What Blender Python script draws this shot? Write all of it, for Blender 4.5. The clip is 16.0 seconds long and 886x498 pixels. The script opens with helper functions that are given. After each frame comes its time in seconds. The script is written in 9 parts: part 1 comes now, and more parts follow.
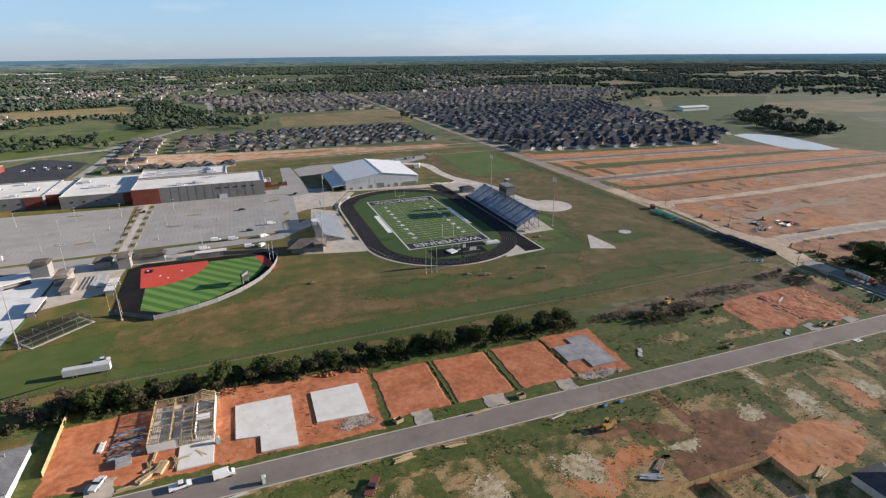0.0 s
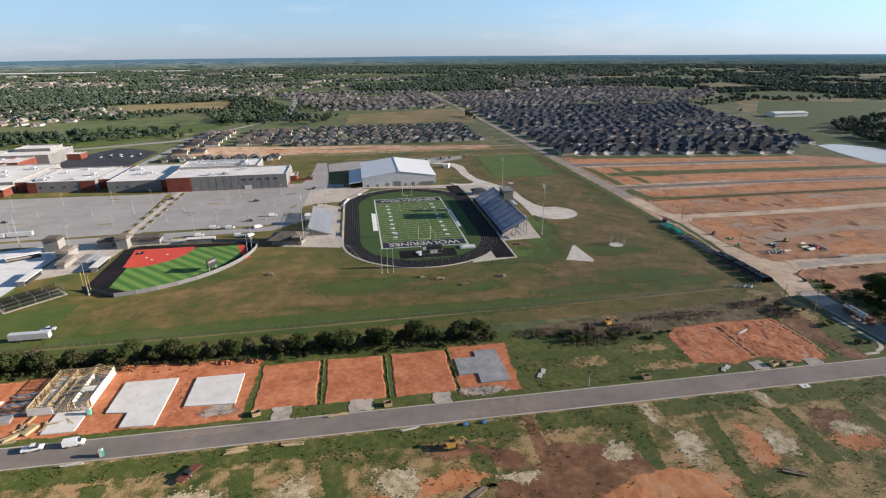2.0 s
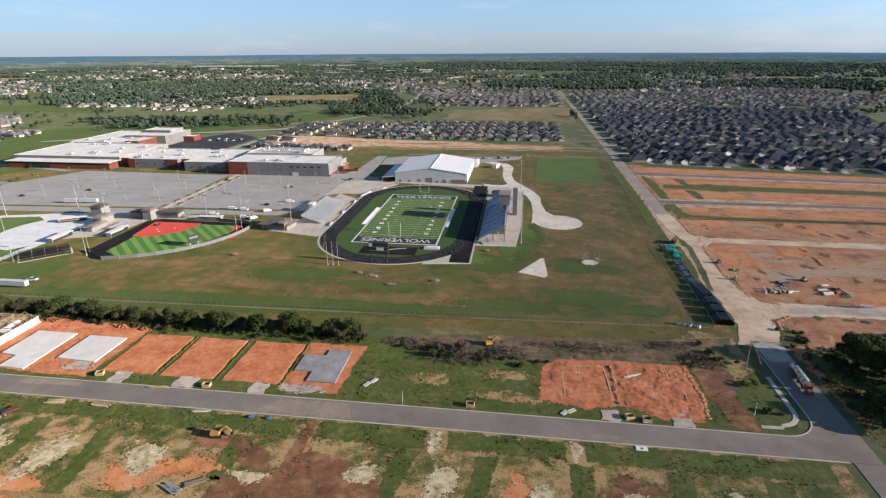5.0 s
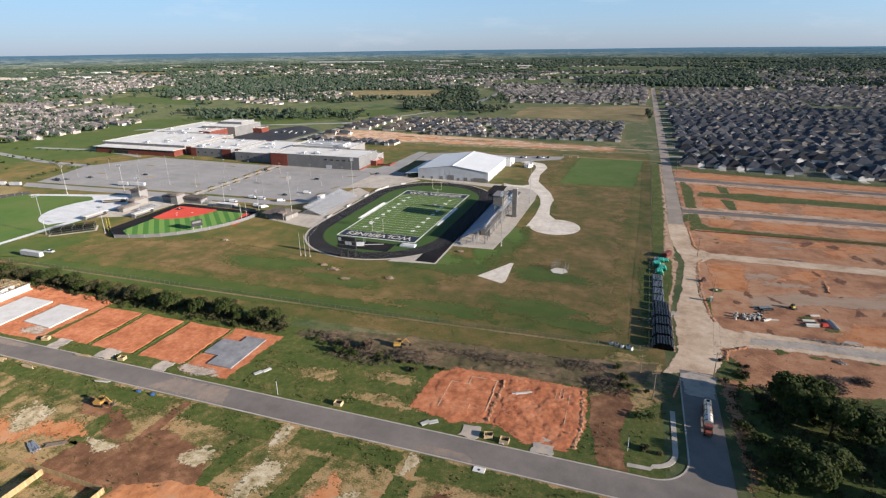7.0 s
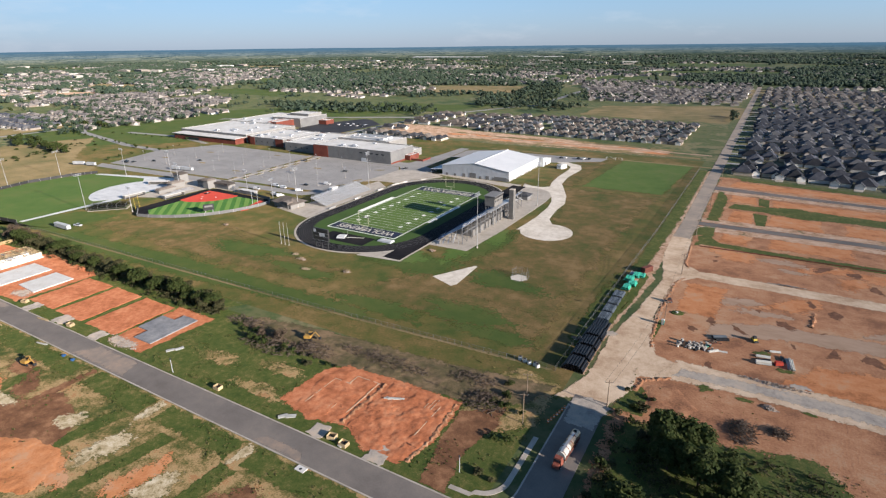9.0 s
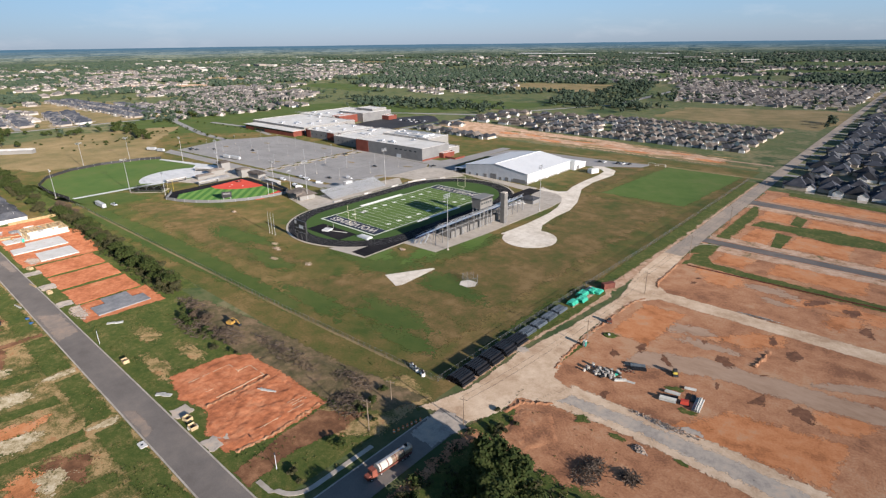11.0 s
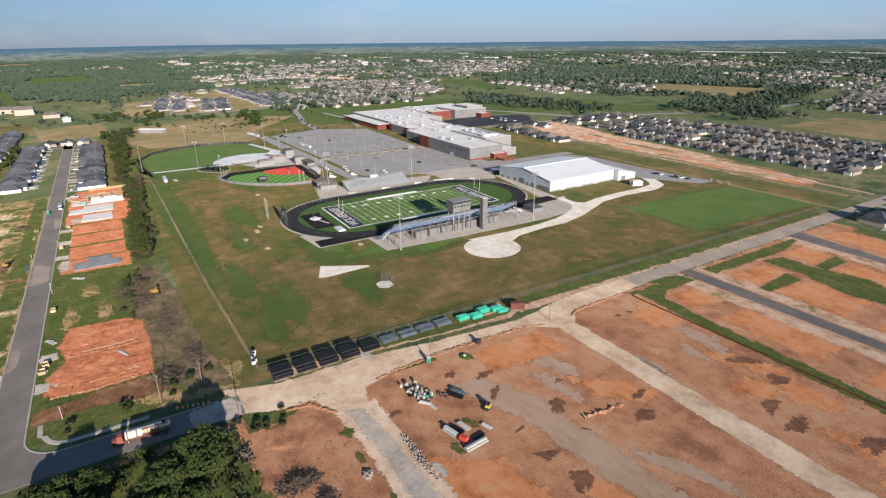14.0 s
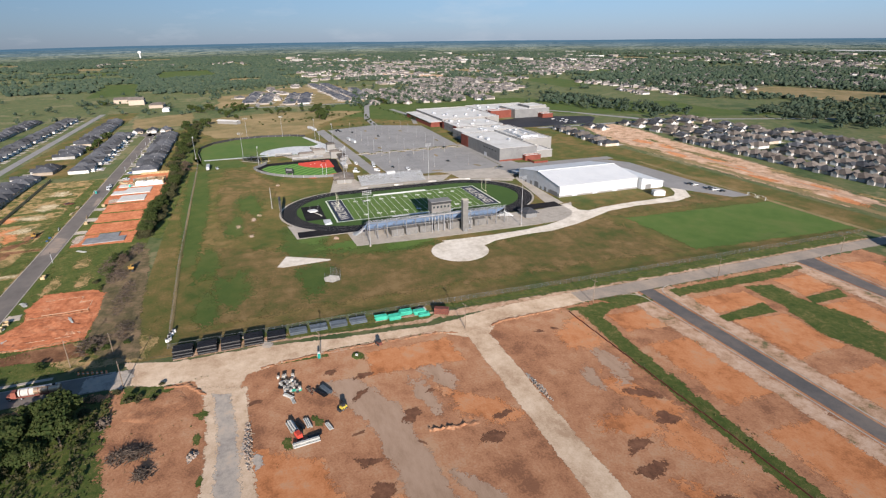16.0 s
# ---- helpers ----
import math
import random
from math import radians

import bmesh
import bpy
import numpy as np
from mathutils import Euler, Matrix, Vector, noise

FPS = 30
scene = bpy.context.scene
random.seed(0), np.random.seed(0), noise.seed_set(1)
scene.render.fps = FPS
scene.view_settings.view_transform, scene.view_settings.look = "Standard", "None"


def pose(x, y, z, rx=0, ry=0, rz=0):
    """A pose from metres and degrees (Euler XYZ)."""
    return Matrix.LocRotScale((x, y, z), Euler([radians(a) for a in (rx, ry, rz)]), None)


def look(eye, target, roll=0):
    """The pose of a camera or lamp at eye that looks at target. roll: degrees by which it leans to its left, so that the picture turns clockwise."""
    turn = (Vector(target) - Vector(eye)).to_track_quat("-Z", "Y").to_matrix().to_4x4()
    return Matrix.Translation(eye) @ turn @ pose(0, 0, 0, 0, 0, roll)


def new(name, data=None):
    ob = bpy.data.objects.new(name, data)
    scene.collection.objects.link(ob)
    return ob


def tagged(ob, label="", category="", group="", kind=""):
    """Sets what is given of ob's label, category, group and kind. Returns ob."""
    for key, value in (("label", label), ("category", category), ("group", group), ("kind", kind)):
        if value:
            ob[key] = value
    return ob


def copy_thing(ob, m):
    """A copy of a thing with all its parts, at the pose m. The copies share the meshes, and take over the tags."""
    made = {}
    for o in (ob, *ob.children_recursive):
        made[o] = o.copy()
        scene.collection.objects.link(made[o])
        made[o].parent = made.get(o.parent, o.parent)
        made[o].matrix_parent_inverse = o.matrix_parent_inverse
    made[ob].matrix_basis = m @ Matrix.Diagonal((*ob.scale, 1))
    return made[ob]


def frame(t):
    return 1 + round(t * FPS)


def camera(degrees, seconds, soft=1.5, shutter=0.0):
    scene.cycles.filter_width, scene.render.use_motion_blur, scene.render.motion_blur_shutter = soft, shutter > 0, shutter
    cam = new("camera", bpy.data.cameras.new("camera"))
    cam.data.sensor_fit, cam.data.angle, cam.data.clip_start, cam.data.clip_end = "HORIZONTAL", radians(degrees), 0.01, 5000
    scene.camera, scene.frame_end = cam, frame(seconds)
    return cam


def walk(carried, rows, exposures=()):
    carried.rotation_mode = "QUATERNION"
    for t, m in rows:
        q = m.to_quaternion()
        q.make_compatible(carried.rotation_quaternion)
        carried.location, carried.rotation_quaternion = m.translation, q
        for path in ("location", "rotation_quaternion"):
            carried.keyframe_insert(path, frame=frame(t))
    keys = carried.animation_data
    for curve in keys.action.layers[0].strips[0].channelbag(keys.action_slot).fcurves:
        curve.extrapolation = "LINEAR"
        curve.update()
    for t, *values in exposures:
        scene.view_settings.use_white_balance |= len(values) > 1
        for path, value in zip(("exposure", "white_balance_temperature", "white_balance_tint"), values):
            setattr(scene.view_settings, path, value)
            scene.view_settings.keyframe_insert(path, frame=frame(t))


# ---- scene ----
# ---- camera ----
cam = camera(77.88, 16.0, soft=1.25)
# seconds, x, y, z, yaw, pitch, roll
ROWS = [
    (0.0, -0.83, -1.53, 109.54, -19.96, -20.0, 0.47),
    (0.5, 16.79, -6.73, 109.48, -17.29, -20.05, 0.49),
    (1.0, 34.96, -10.95, 109.36, -14.5, -20.05, 0.49),
    (1.5, 52.8, -14.13, 109.36, -11.78, -20.01, 0.44),
    (2.0, 70.79, -16.62, 109.43, -9.06, -19.97, 0.44),
    (2.5, 88.73, -18.15, 109.39, -6.31, -19.97, 0.42),
    (3.0, 107.08, -18.79, 109.24, -3.47, -20.0, 0.36),
    (3.5, 125.13, -18.5, 109.21, -0.68, -20.0, 0.37),
    (4.0, 143.09, -17.33, 109.19, 2.12, -20.06, 0.35),
    (6.5, 231.73, 1.02, 109.38, 16.16, -20.43, 0.61),
    (7.0, 248.58, 7.3, 109.12, 18.95, -20.51, 0.72),
    (7.5, 264.88, 14.47, 108.81, 21.75, -20.59, 0.69),
    (8.0, 280.9, 22.47, 108.62, 24.56, -20.65, 0.72),
    (8.5, 297.0, 31.38, 108.56, 27.46, -20.74, 0.76),
    (9.0, 312.18, 40.87, 108.57, 30.29, -20.82, 0.77),
    (11.5, 382.23, 99.25, 108.82, 44.6, -21.09, 0.87),
    (12.0, 394.38, 112.86, 108.84, 47.5, -21.16, 0.86),
    (12.5, 406.17, 127.34, 108.63, 50.44, -21.15, 0.83),
    (13.0, 416.96, 142.12, 108.61, 53.32, -21.11, 0.82),
    (13.5, 427.0, 157.35, 108.6, 56.16, -21.09, 0.81),
    (14.0, 436.48, 173.41, 108.49, 59.02, -21.09, 0.79),
    (14.5, 444.98, 189.45, 108.34, 61.81, -21.12, 0.78),
    (15.0, 452.69, 206.02, 108.25, 64.62, -21.15, 0.8),
    (15.5, 459.7, 222.97, 108.3, 67.48, -21.17, 0.8),
    (16.0, 465.94, 240.68, 108.36, 70.38, -21.17, 0.84),
]
walk(cam, [(t, pose(x, y, z, 90 + pitch, roll, yaw)) for t, x, y, z, yaw, pitch, roll in ROWS],
     exposures=[(0.0, 0.40, 6450, 11), (7.0, 0.32, 6250, 11), (16.0, 0.05, 6100, 11)])

# ---- light ----
SUN_ELEVATION, SUN_AZIMUTH = 15.5, -7.0   # degrees; azimuth from +x towards +y
sun = new("sun", bpy.data.lights.new("sun", "SUN"))
sun.data.energy, sun.data.angle, sun.data.color = 7.2, radians(0.6), (1.0, 0.87, 0.73)
sun.matrix_world = look((0, 0, 0), (-math.cos(radians(SUN_AZIMUTH)) * math.cos(radians(SUN_ELEVATION)),
                                   -math.sin(radians(SUN_AZIMUTH)) * math.cos(radians(SUN_ELEVATION)), -math.sin(radians(SUN_ELEVATION))))
sun.location = (600, 300, 300)
world = bpy.data.worlds.new("sky")
scene.world = world
world.use_nodes = True
wn, wl = world.node_tree.nodes, world.node_tree.links
sky = wn.new("ShaderNodeTexSky")
sky.sky_type, sky.sun_disc = "NISHITA", False
sky.sun_elevation, sky.sun_rotation = radians(SUN_ELEVATION), radians(90 - SUN_AZIMUTH)
sky.air_density, sky.dust_density, sky.ozone_density = 1.0, 0.0, 4.0
back = wn["Background"]
back.inputs["Strength"].default_value = 0.092
# thin streaks of cloud
coord = wn.new("ShaderNodeTexCoord")
squash = wn.new("ShaderNodeMapping")
squash.inputs["Scale"].default_value = (2.2, 2.2, 9.0)
cloud = wn.new("ShaderNodeTexNoise")
cloud.inputs["Scale"].default_value, cloud.inputs["Detail"].default_value, cloud.inputs["Roughness"].default_value = 1.6, 6.0, 0.62
cover = wn.new("ShaderNodeMapRange")
cover.inputs["From Min"].default_value, cover.inputs["From Max"].default_value = 0.55, 0.85
cover.inputs["To Max"].default_value = 0.5
blend = wn.new("ShaderNodeMix")
blend.data_type = "RGBA"
blend.inputs[7].default_value = (7.5, 7.6, 7.8, 1)
wl.new(coord.outputs["Generated"], squash.inputs["Vector"])
wl.new(squash.outputs["Vector"], cloud.inputs["Vector"])
wl.new(cloud.outputs["Fac"], cover.inputs["Value"])
wl.new(cover.outputs["Result"], blend.inputs[0])
haze = wn.new("ShaderNodeMix")
haze.data_type, haze.blend_type = "RGBA", "MULTIPLY"
haze.inputs[0].default_value = 1.0
height, tone = wn.new("ShaderNodeSeparateXYZ"), wn.new("ShaderNodeValToRGB")
tone.color_ramp.elements[0].position, tone.color_ramp.elements[0].color = 0.0, (0.63, 0.79, 1.36, 1)
tone.color_ramp.elements[1].position, tone.color_ramp.elements[1].color = 0.14, (1.32, 1.22, 1.12, 1)
wl.new(coord.outputs["Generated"], height.inputs[0])
wl.new(height.outputs["Z"], tone.inputs["Fac"])
wl.new(tone.outputs["Color"], haze.inputs[7])
wl.new(sky.outputs["Color"], haze.inputs[6])
# brighter haze towards the north, clearer deep blue towards the west
side, swell = wn.new("ShaderNodeVectorMath"), wn.new("ShaderNodeMapRange")
side.operation, side.inputs[1].default_value = "DOT_PRODUCT", (0.75, 0.66, 0.0)
swell.inputs["From Min"].default_value, swell.inputs["From Max"].default_value = -1.0, 1.0
swell.inputs["To Min"].default_value, swell.inputs["To Max"].default_value = 0.55, 1.38
level = wn.new("ShaderNodeVectorMath")
level.operation = "SCALE"
wl.new(coord.outputs["Generated"], side.inputs[0])
wl.new(side.outputs["Value"], swell.inputs["Value"])
wl.new(haze.outputs[2], level.inputs[0])
wl.new(swell.outputs["Result"], level.inputs["Scale"])
wl.new(level.outputs["Vector"], blend.inputs[6])
wl.new(blend.outputs[2], back.inputs["Color"])

# ---- materials ----
def surf(name, stops, big=30.0, mid=6.0, fine=0.6, rough=0.9, bump=0.15, metal=0.0, weights=(0.5, 0.3, 0.2), vary=0.0, spec=0.3, stretch=(1, 1, 1), spread=0.11):
    """A weathered surface: colours from three sizes of noise in metres, with relief; vary: brightness from piece to piece."""
    m = bpy.data.materials.new(name)
    m.use_nodes = True
    n, l = m.node_tree.nodes, m.node_tree.links
    bsdf = n["Principled BSDF"]
    bsdf.inputs["Roughness"].default_value, bsdf.inputs["Metallic"].default_value = rough, metal
    bsdf.inputs["Specular IOR Level"].default_value = spec
    bsdf.inputs["Diffuse Roughness"].default_value = 0.5 if rough > 0.86 else 0.2
    place = n.new("ShaderNodeNewGeometry")
    vec = place.outputs["Position"]
    if stretch != (1, 1, 1):
        mp = n.new("ShaderNodeMapping")
        mp.inputs["Scale"].default_value = stretch
        l.new(vec, mp.inputs["Vector"])
        vec = mp.outputs["Vector"]
    total, last = None, None
    for size, w, det in ((big, weights[0], 4.0), (mid, weights[1], 4.0), (fine, weights[2], 3.0)):
        t = n.new("ShaderNodeTexNoise")
        t.inputs["Scale"].default_value, t.inputs["Detail"].default_value, t.inputs["Roughness"].default_value = 1.0 / size, det, 0.6
        l.new(vec, t.inputs["Vector"])
        k = n.new("ShaderNodeMath")
        k.operation = "MULTIPLY_ADD"
        k.inputs[1].default_value = w
        k.inputs[2].default_value = 0.0
        l.new(t.outputs["Fac"], k.inputs[0])
        if total:
            l.new(total, k.inputs[2])
        total, last = k.outputs[0], t.outputs["Fac"]
    ramp = n.new("ShaderNodeValToRGB")
    lo, hi = 0.5 - spread, 0.5 + spread
    els = ramp.color_ramp.elements
    while len(els) < len(stops):
        els.new(0.5)
    for i, c in enumerate(stops):
        els[i].position = lo + (hi - lo) * i / max(1, len(stops) - 1)
        els[i].color = (*c, 1)
    l.new(total, ramp.inputs["Fac"])
    colour = ramp.outputs["Color"]
    if vary:
        info = n.new("ShaderNodeObjectInfo")
        rng = n.new("ShaderNodeMapRange")
        rng.inputs["To Min"].default_value, rng.inputs["To Max"].default_value = 1 - vary, 1 + vary
        l.new(info.outputs["Random"], rng.inputs["Value"])
        mul = n.new("ShaderNodeVectorMath")
        mul.operation = "SCALE"
        l.new(colour, mul.inputs[0])
        l.new(rng.outputs["Result"], mul.inputs["Scale"])
        colour = mul.outputs["Vector"]
    l.new(colour, bsdf.inputs["Base Color"])
    if bump:
        b = n.new("ShaderNodeBump")
        b.inputs["Strength"].default_value, b.inputs["Distance"].default_value = min(1.0, bump * 2), fine * 0.14
        l.new(last, b.inputs["Height"])
        l.new(b.outputs["Normal"], bsdf.inputs["Normal"])
    return m


def island(name, stops, rough=0.9, spec=0.25, translucent=0.0):
    """For joined pieces such as leaves or far roofs: each piece takes its own colour out of the stops."""
    m = bpy.data.materials.new(name)
    m.use_nodes = True
    n, l = m.node_tree.nodes, m.node_tree.links
    bsdf = n["Principled BSDF"]
    bsdf.inputs["Roughness"].default_value, bsdf.inputs["Specular IOR Level"].default_value = rough, spec
    bsdf.inputs["Diffuse Roughness"].default_value = 0.5
    place = n.new("ShaderNodeNewGeometry")
    ramp = n.new("ShaderNodeValToRGB")
    els = ramp.color_ramp.elements
    while len(els) < len(stops):
        els.new(0.5)
    for i, c in enumerate(stops):
        els[i].position = i / max(1, len(stops) - 1)
        els[i].color = (*c, 1)
    l.new(place.outputs["Random Per Island"], ramp.inputs["Fac"])
    l.new(ramp.outputs["Color"], bsdf.inputs["Base Color"])
    if translucent:
        tr = n.new("ShaderNodeBsdfTranslucent")
        mix = n.new("ShaderNodeMixShader")
        mix.inputs["Fac"].default_value = translucent
        l.new(ramp.outputs["Color"], tr.inputs["Color"])
        l.new(bsdf.outputs["BSDF"], mix.inputs[1])
        l.new(tr.outputs["BSDF"], mix.inputs[2])
        l.new(mix.outputs["Shader"], n["Material Output"].inputs["Surface"])
    return m


def chain_link(name, colour, opening):
    """Wire mesh: mostly gaps."""
    m = surf(name, [colour, colour], rough=0.5, bump=0, metal=0.6)
    n, l = m.node_tree.nodes, m.node_tree.links
    tr = n.new("ShaderNodeBsdfTransparent")
    mix = n.new("ShaderNodeMixShader")
    mix.inputs["Fac"].default_value = opening
    l.new(n["Principled BSDF"].outputs["BSDF"], mix.inputs[1])
    l.new(tr.outputs["BSDF"], mix.inputs[2])
    l.new(mix.outputs["Shader"], n["Material Output"].inputs["Surface"])
    return m


M = {}
M["land"] = surf("land", [(0.040, 0.066, 0.024), (0.060, 0.090, 0.030), (0.125, 0.128, 0.055), (0.070, 0.100, 0.034), (0.20, 0.175, 0.092), (0.050, 0.080, 0.028)], 210, 46, 6, weights=(0.52, 0.32, 0.16))
M["lawn"] = surf("lawn", [(0.051, 0.076, 0.014), (0.077, 0.089, 0.020), (0.110, 0.098, 0.027), (0.154, 0.112, 0.039), (0.205, 0.144, 0.057)], 46, 11, 0.9, weights=(0.42, 0.37, 0.21), spread=0.10)
M["brown_lawn"] = surf("brown_lawn", [(0.063, 0.078, 0.017), (0.105, 0.089, 0.027), (0.155, 0.106, 0.041), (0.205, 0.140, 0.061)], 26, 7, 0.8, weights=(0.42, 0.36, 0.22), spread=0.095)
M["green_grass"] = surf("green_grass", [(0.046, 0.079, 0.015), (0.064, 0.093, 0.019), (0.090, 0.103, 0.027)], 30, 8, 0.9)
M["mown_grass"] = surf("mown_grass", [(0.066, 0.116, 0.022), (0.083, 0.133, 0.028), (0.108, 0.138, 0.038)], 26, 7, 0.8)
M["bright_grass"] = surf("bright_grass", [(0.058, 0.108, 0.022), (0.074, 0.122, 0.027), (0.096, 0.124, 0.034)], 30, 9, 0.8)
M["dry_field"] = surf("dry_field", [(0.115, 0.112, 0.042), (0.21, 0.162, 0.075), (0.29, 0.215, 0.11)], 60, 18, 1.5)
M["scrub"] = surf("scrub", [(0.048, 0.070, 0.015), (0.080, 0.094, 0.022), (0.15, 0.128, 0.042), (0.29, 0.205, 0.088), (0.42, 0.295, 0.145), (0.36, 0.195, 0.086)], 17, 4.2, 0.55, weights=(0.40, 0.36, 0.24), bump=0.5, spread=0.10)
M["weeds"] = surf("weeds", [(0.042, 0.068, 0.012), (0.064, 0.091, 0.017), (0.094, 0.108, 0.025), (0.20, 0.158, 0.060)], 9, 2.0, 0.42, weights=(0.32, 0.36, 0.32), bump=0.5)
M["red_dirt"] = surf("red_dirt", [(0.34, 0.116, 0.050), (0.48, 0.170, 0.077), (0.57, 0.240, 0.120)], 8, 2.0, 0.35, bump=0.55)
M["site_dirt"] = surf("site_dirt", [(0.240, 0.112, 0.060), (0.375, 0.178, 0.092), (0.455, 0.232, 0.124), (0.48, 0.29, 0.172)], 26, 6, 0.7, bump=0.5, weights=(0.42, 0.34, 0.24), spread=0.095)
M["dark_dirt"] = surf("dark_dirt", [(0.11, 0.052, 0.026), (0.19, 0.092, 0.046), (0.33, 0.172, 0.090)], 8, 2.5, 0.4, bump=0.3)
M["debris_soil"] = surf("debris_soil", [(0.070, 0.066, 0.028), (0.135, 0.103, 0.054), (0.25, 0.17, 0.10)], 10, 2.4, 0.4, bump=0.5)
M["pale_sand"] = surf("pale_sand", [(0.15, 0.13, 0.055), (0.38, 0.30, 0.17), (0.54, 0.45, 0.30), (0.64, 0.56, 0.41)], 9, 2.2, 0.5, bump=0.3, weights=(0.33, 0.4, 0.27))
M["dust"] = surf("dust", [(0.205, 0.175, 0.152), (0.25, 0.205, 0.172), (0.31, 0.238, 0.188)], 7, 2, 0.4, bump=0.1)
M["clay"] = surf("clay", [(0.33, 0.130, 0.052), (0.50, 0.202, 0.080), (0.56, 0.252, 0.114), (0.52, 0.295, 0.165)], 14, 4, 0.6, bump=0.4)
M["pale_clay"] = surf("pale_clay", [(0.14, 0.13, 0.06), (0.42, 0.26, 0.16), (0.54, 0.37, 0.26), (0.60, 0.44, 0.33)], 9, 2.4, 0.5, bump=0.25)
M["block"] = surf("block", [(0.15, 0.145, 0.137), (0.215, 0.205, 0.192)], 6, 1.5, 0.3, rough=0.8, bump=0.08)
M["form"] = surf("form", [(0.46, 0.30, 0.19), (0.58, 0.42, 0.29)], 3, 0.8, 0.2, rough=0.8, bump=0.05)
M["damp_clay"] = surf("damp_clay", [(0.11, 0.05, 0.028), (0.17, 0.08, 0.045), (0.24, 0.115, 0.065)], 5, 1.5, 0.4, bump=0.25)
M["site_grey"] = surf("site_grey", [(0.34, 0.225, 0.150), (0.41, 0.28, 0.195), (0.45, 0.315, 0.225)], 9, 2.4, 0.5, bump=0.2, stretch=(0.5, 1.6, 1))
M["grey_weed"] = surf("grey_weed", [(0.085, 0.090, 0.045), (0.125, 0.125, 0.075), (0.18, 0.165, 0.115)], 12, 3, 0.5)
M["gravel"] = surf("gravel", [(0.44, 0.30, 0.195), (0.60, 0.45, 0.315), (0.72, 0.57, 0.42)], 14, 3.2, 0.5, bump=0.25)
M["grey_gravel"] = surf("grey_gravel", [(0.30, 0.265, 0.235), (0.39, 0.345, 0.30), (0.47, 0.405, 0.34), (0.54, 0.43, 0.33)], 7, 1.8, 0.35, bump=0.35)
M["limestone"] = surf("limestone", [(0.48, 0.43, 0.36), (0.60, 0.545, 0.475), (0.69, 0.64, 0.57)], 12, 3, 0.4, bump=0.2)
M["asphalt"] = surf("asphalt", [(0.165, 0.144, 0.128), (0.205, 0.180, 0.160), (0.25, 0.215, 0.185)], 22, 5, 0.4, rough=0.85, bump=0.1)
M["old_asphalt"] = surf("old_asphalt", [(0.268, 0.258, 0.248), (0.308, 0.297, 0.286), (0.35, 0.334, 0.32)], 30, 7, 0.6, rough=0.86, bump=0.08)
M["black_asphalt"] = surf("black_asphalt", [(0.028, 0.028, 0.032), (0.04, 0.04, 0.046), (0.055, 0.053, 0.058)], 25, 6, 0.5, rough=0.8, bump=0.08)
M["concrete"] = surf("concrete", [(0.38, 0.335, 0.28), (0.46, 0.41, 0.35), (0.53, 0.475, 0.41)], 12, 3, 0.3, rough=0.85, bump=0.08)
M["new_concrete"] = surf("new_concrete", [(0.60, 0.575, 0.53), (0.67, 0.65, 0.61), (0.73, 0.715, 0.68)], 7, 2, 0.3, rough=0.8, bump=0.06)
M["wet_concrete"] = surf("wet_concrete", [(0.20, 0.20, 0.21), (0.27, 0.27, 0.275), (0.36, 0.35, 0.345)], 5, 1.4, 0.25, rough=0.7, bump=0.06)
M["turf"] = surf("turf", [(0.062, 0.112, 0.022), (0.073, 0.126, 0.026), (0.082, 0.132, 0.030)], 30, 6, 0.3, bump=0.1)
M["turf_surround"] = surf("turf_surround", [(0.038, 0.076, 0.016), (0.048, 0.088, 0.019)], 25, 5, 0.3, bump=0.1)
M["track"] = surf("track", [(0.010, 0.010, 0.012), (0.015, 0.0145, 0.017), (0.024, 0.022, 0.023)], 20, 4, 0.4, bump=0.1, spec=0.08)
M["navy"] = surf("navy", [(0.012, 0.018, 0.042), (0.017, 0.025, 0.054)], 10, 2, 0.3)
M["red_clay"] = surf("red_clay", [(0.44, 0.055, 0.035), (0.52, 0.07, 0.045)], 12, 3, 0.4)
M["line"] = surf("line", [(0.70, 0.72, 0.70), (0.80, 0.80, 0.78)], 5, 1, 0.2, bump=0)
M["turf_line"] = surf("turf_line", [(0.50, 0.53, 0.48), (0.62, 0.64, 0.60)], 5, 1, 0.2, bump=0)
M["lane"] = surf("lane", [(0.13, 0.13, 0.13), (0.18, 0.18, 0.18)], 5, 1, 0.2, bump=0)
M["letter"] = surf("letter", [(0.45, 0.43, 0.38), (0.55, 0.52, 0.46)], 5, 1, 0.2, bump=0)
M["white_cover"] = surf("white_cover", [(0.52, 0.53, 0.535), (0.64, 0.645, 0.645), (0.72, 0.72, 0.71)], 14, 4, 0.8, rough=0.65, bump=0.2, stretch=(1, 2.5, 1))
M["white_metal"] = surf("white_metal", [(0.69, 0.70, 0.71), (0.76, 0.765, 0.77)], 20, 5, 0.5, rough=0.5, bump=0.02)
M["pale_metal"] = surf("pale_metal", [(0.50, 0.52, 0.55), (0.58, 0.60, 0.63)], 16, 4, 0.5, rough=0.45, bump=0.02)
M["roof_white"] = surf("roof_white", [(0.55, 0.535, 0.50), (0.65, 0.635, 0.605), (0.71, 0.70, 0.68)], 18, 5, 0.6, rough=0.75, bump=0.04)
M["grey_panel"] = surf("grey_panel", [(0.165, 0.165, 0.168), (0.20, 0.20, 0.20), (0.225, 0.222, 0.217)], 9, 2, 0.3, rough=0.75, bump=0.05)
M["light_panel"] = surf("light_panel", [(0.24, 0.235, 0.225), (0.29, 0.28, 0.265)], 9, 2, 0.3, rough=0.7, bump=0.05)
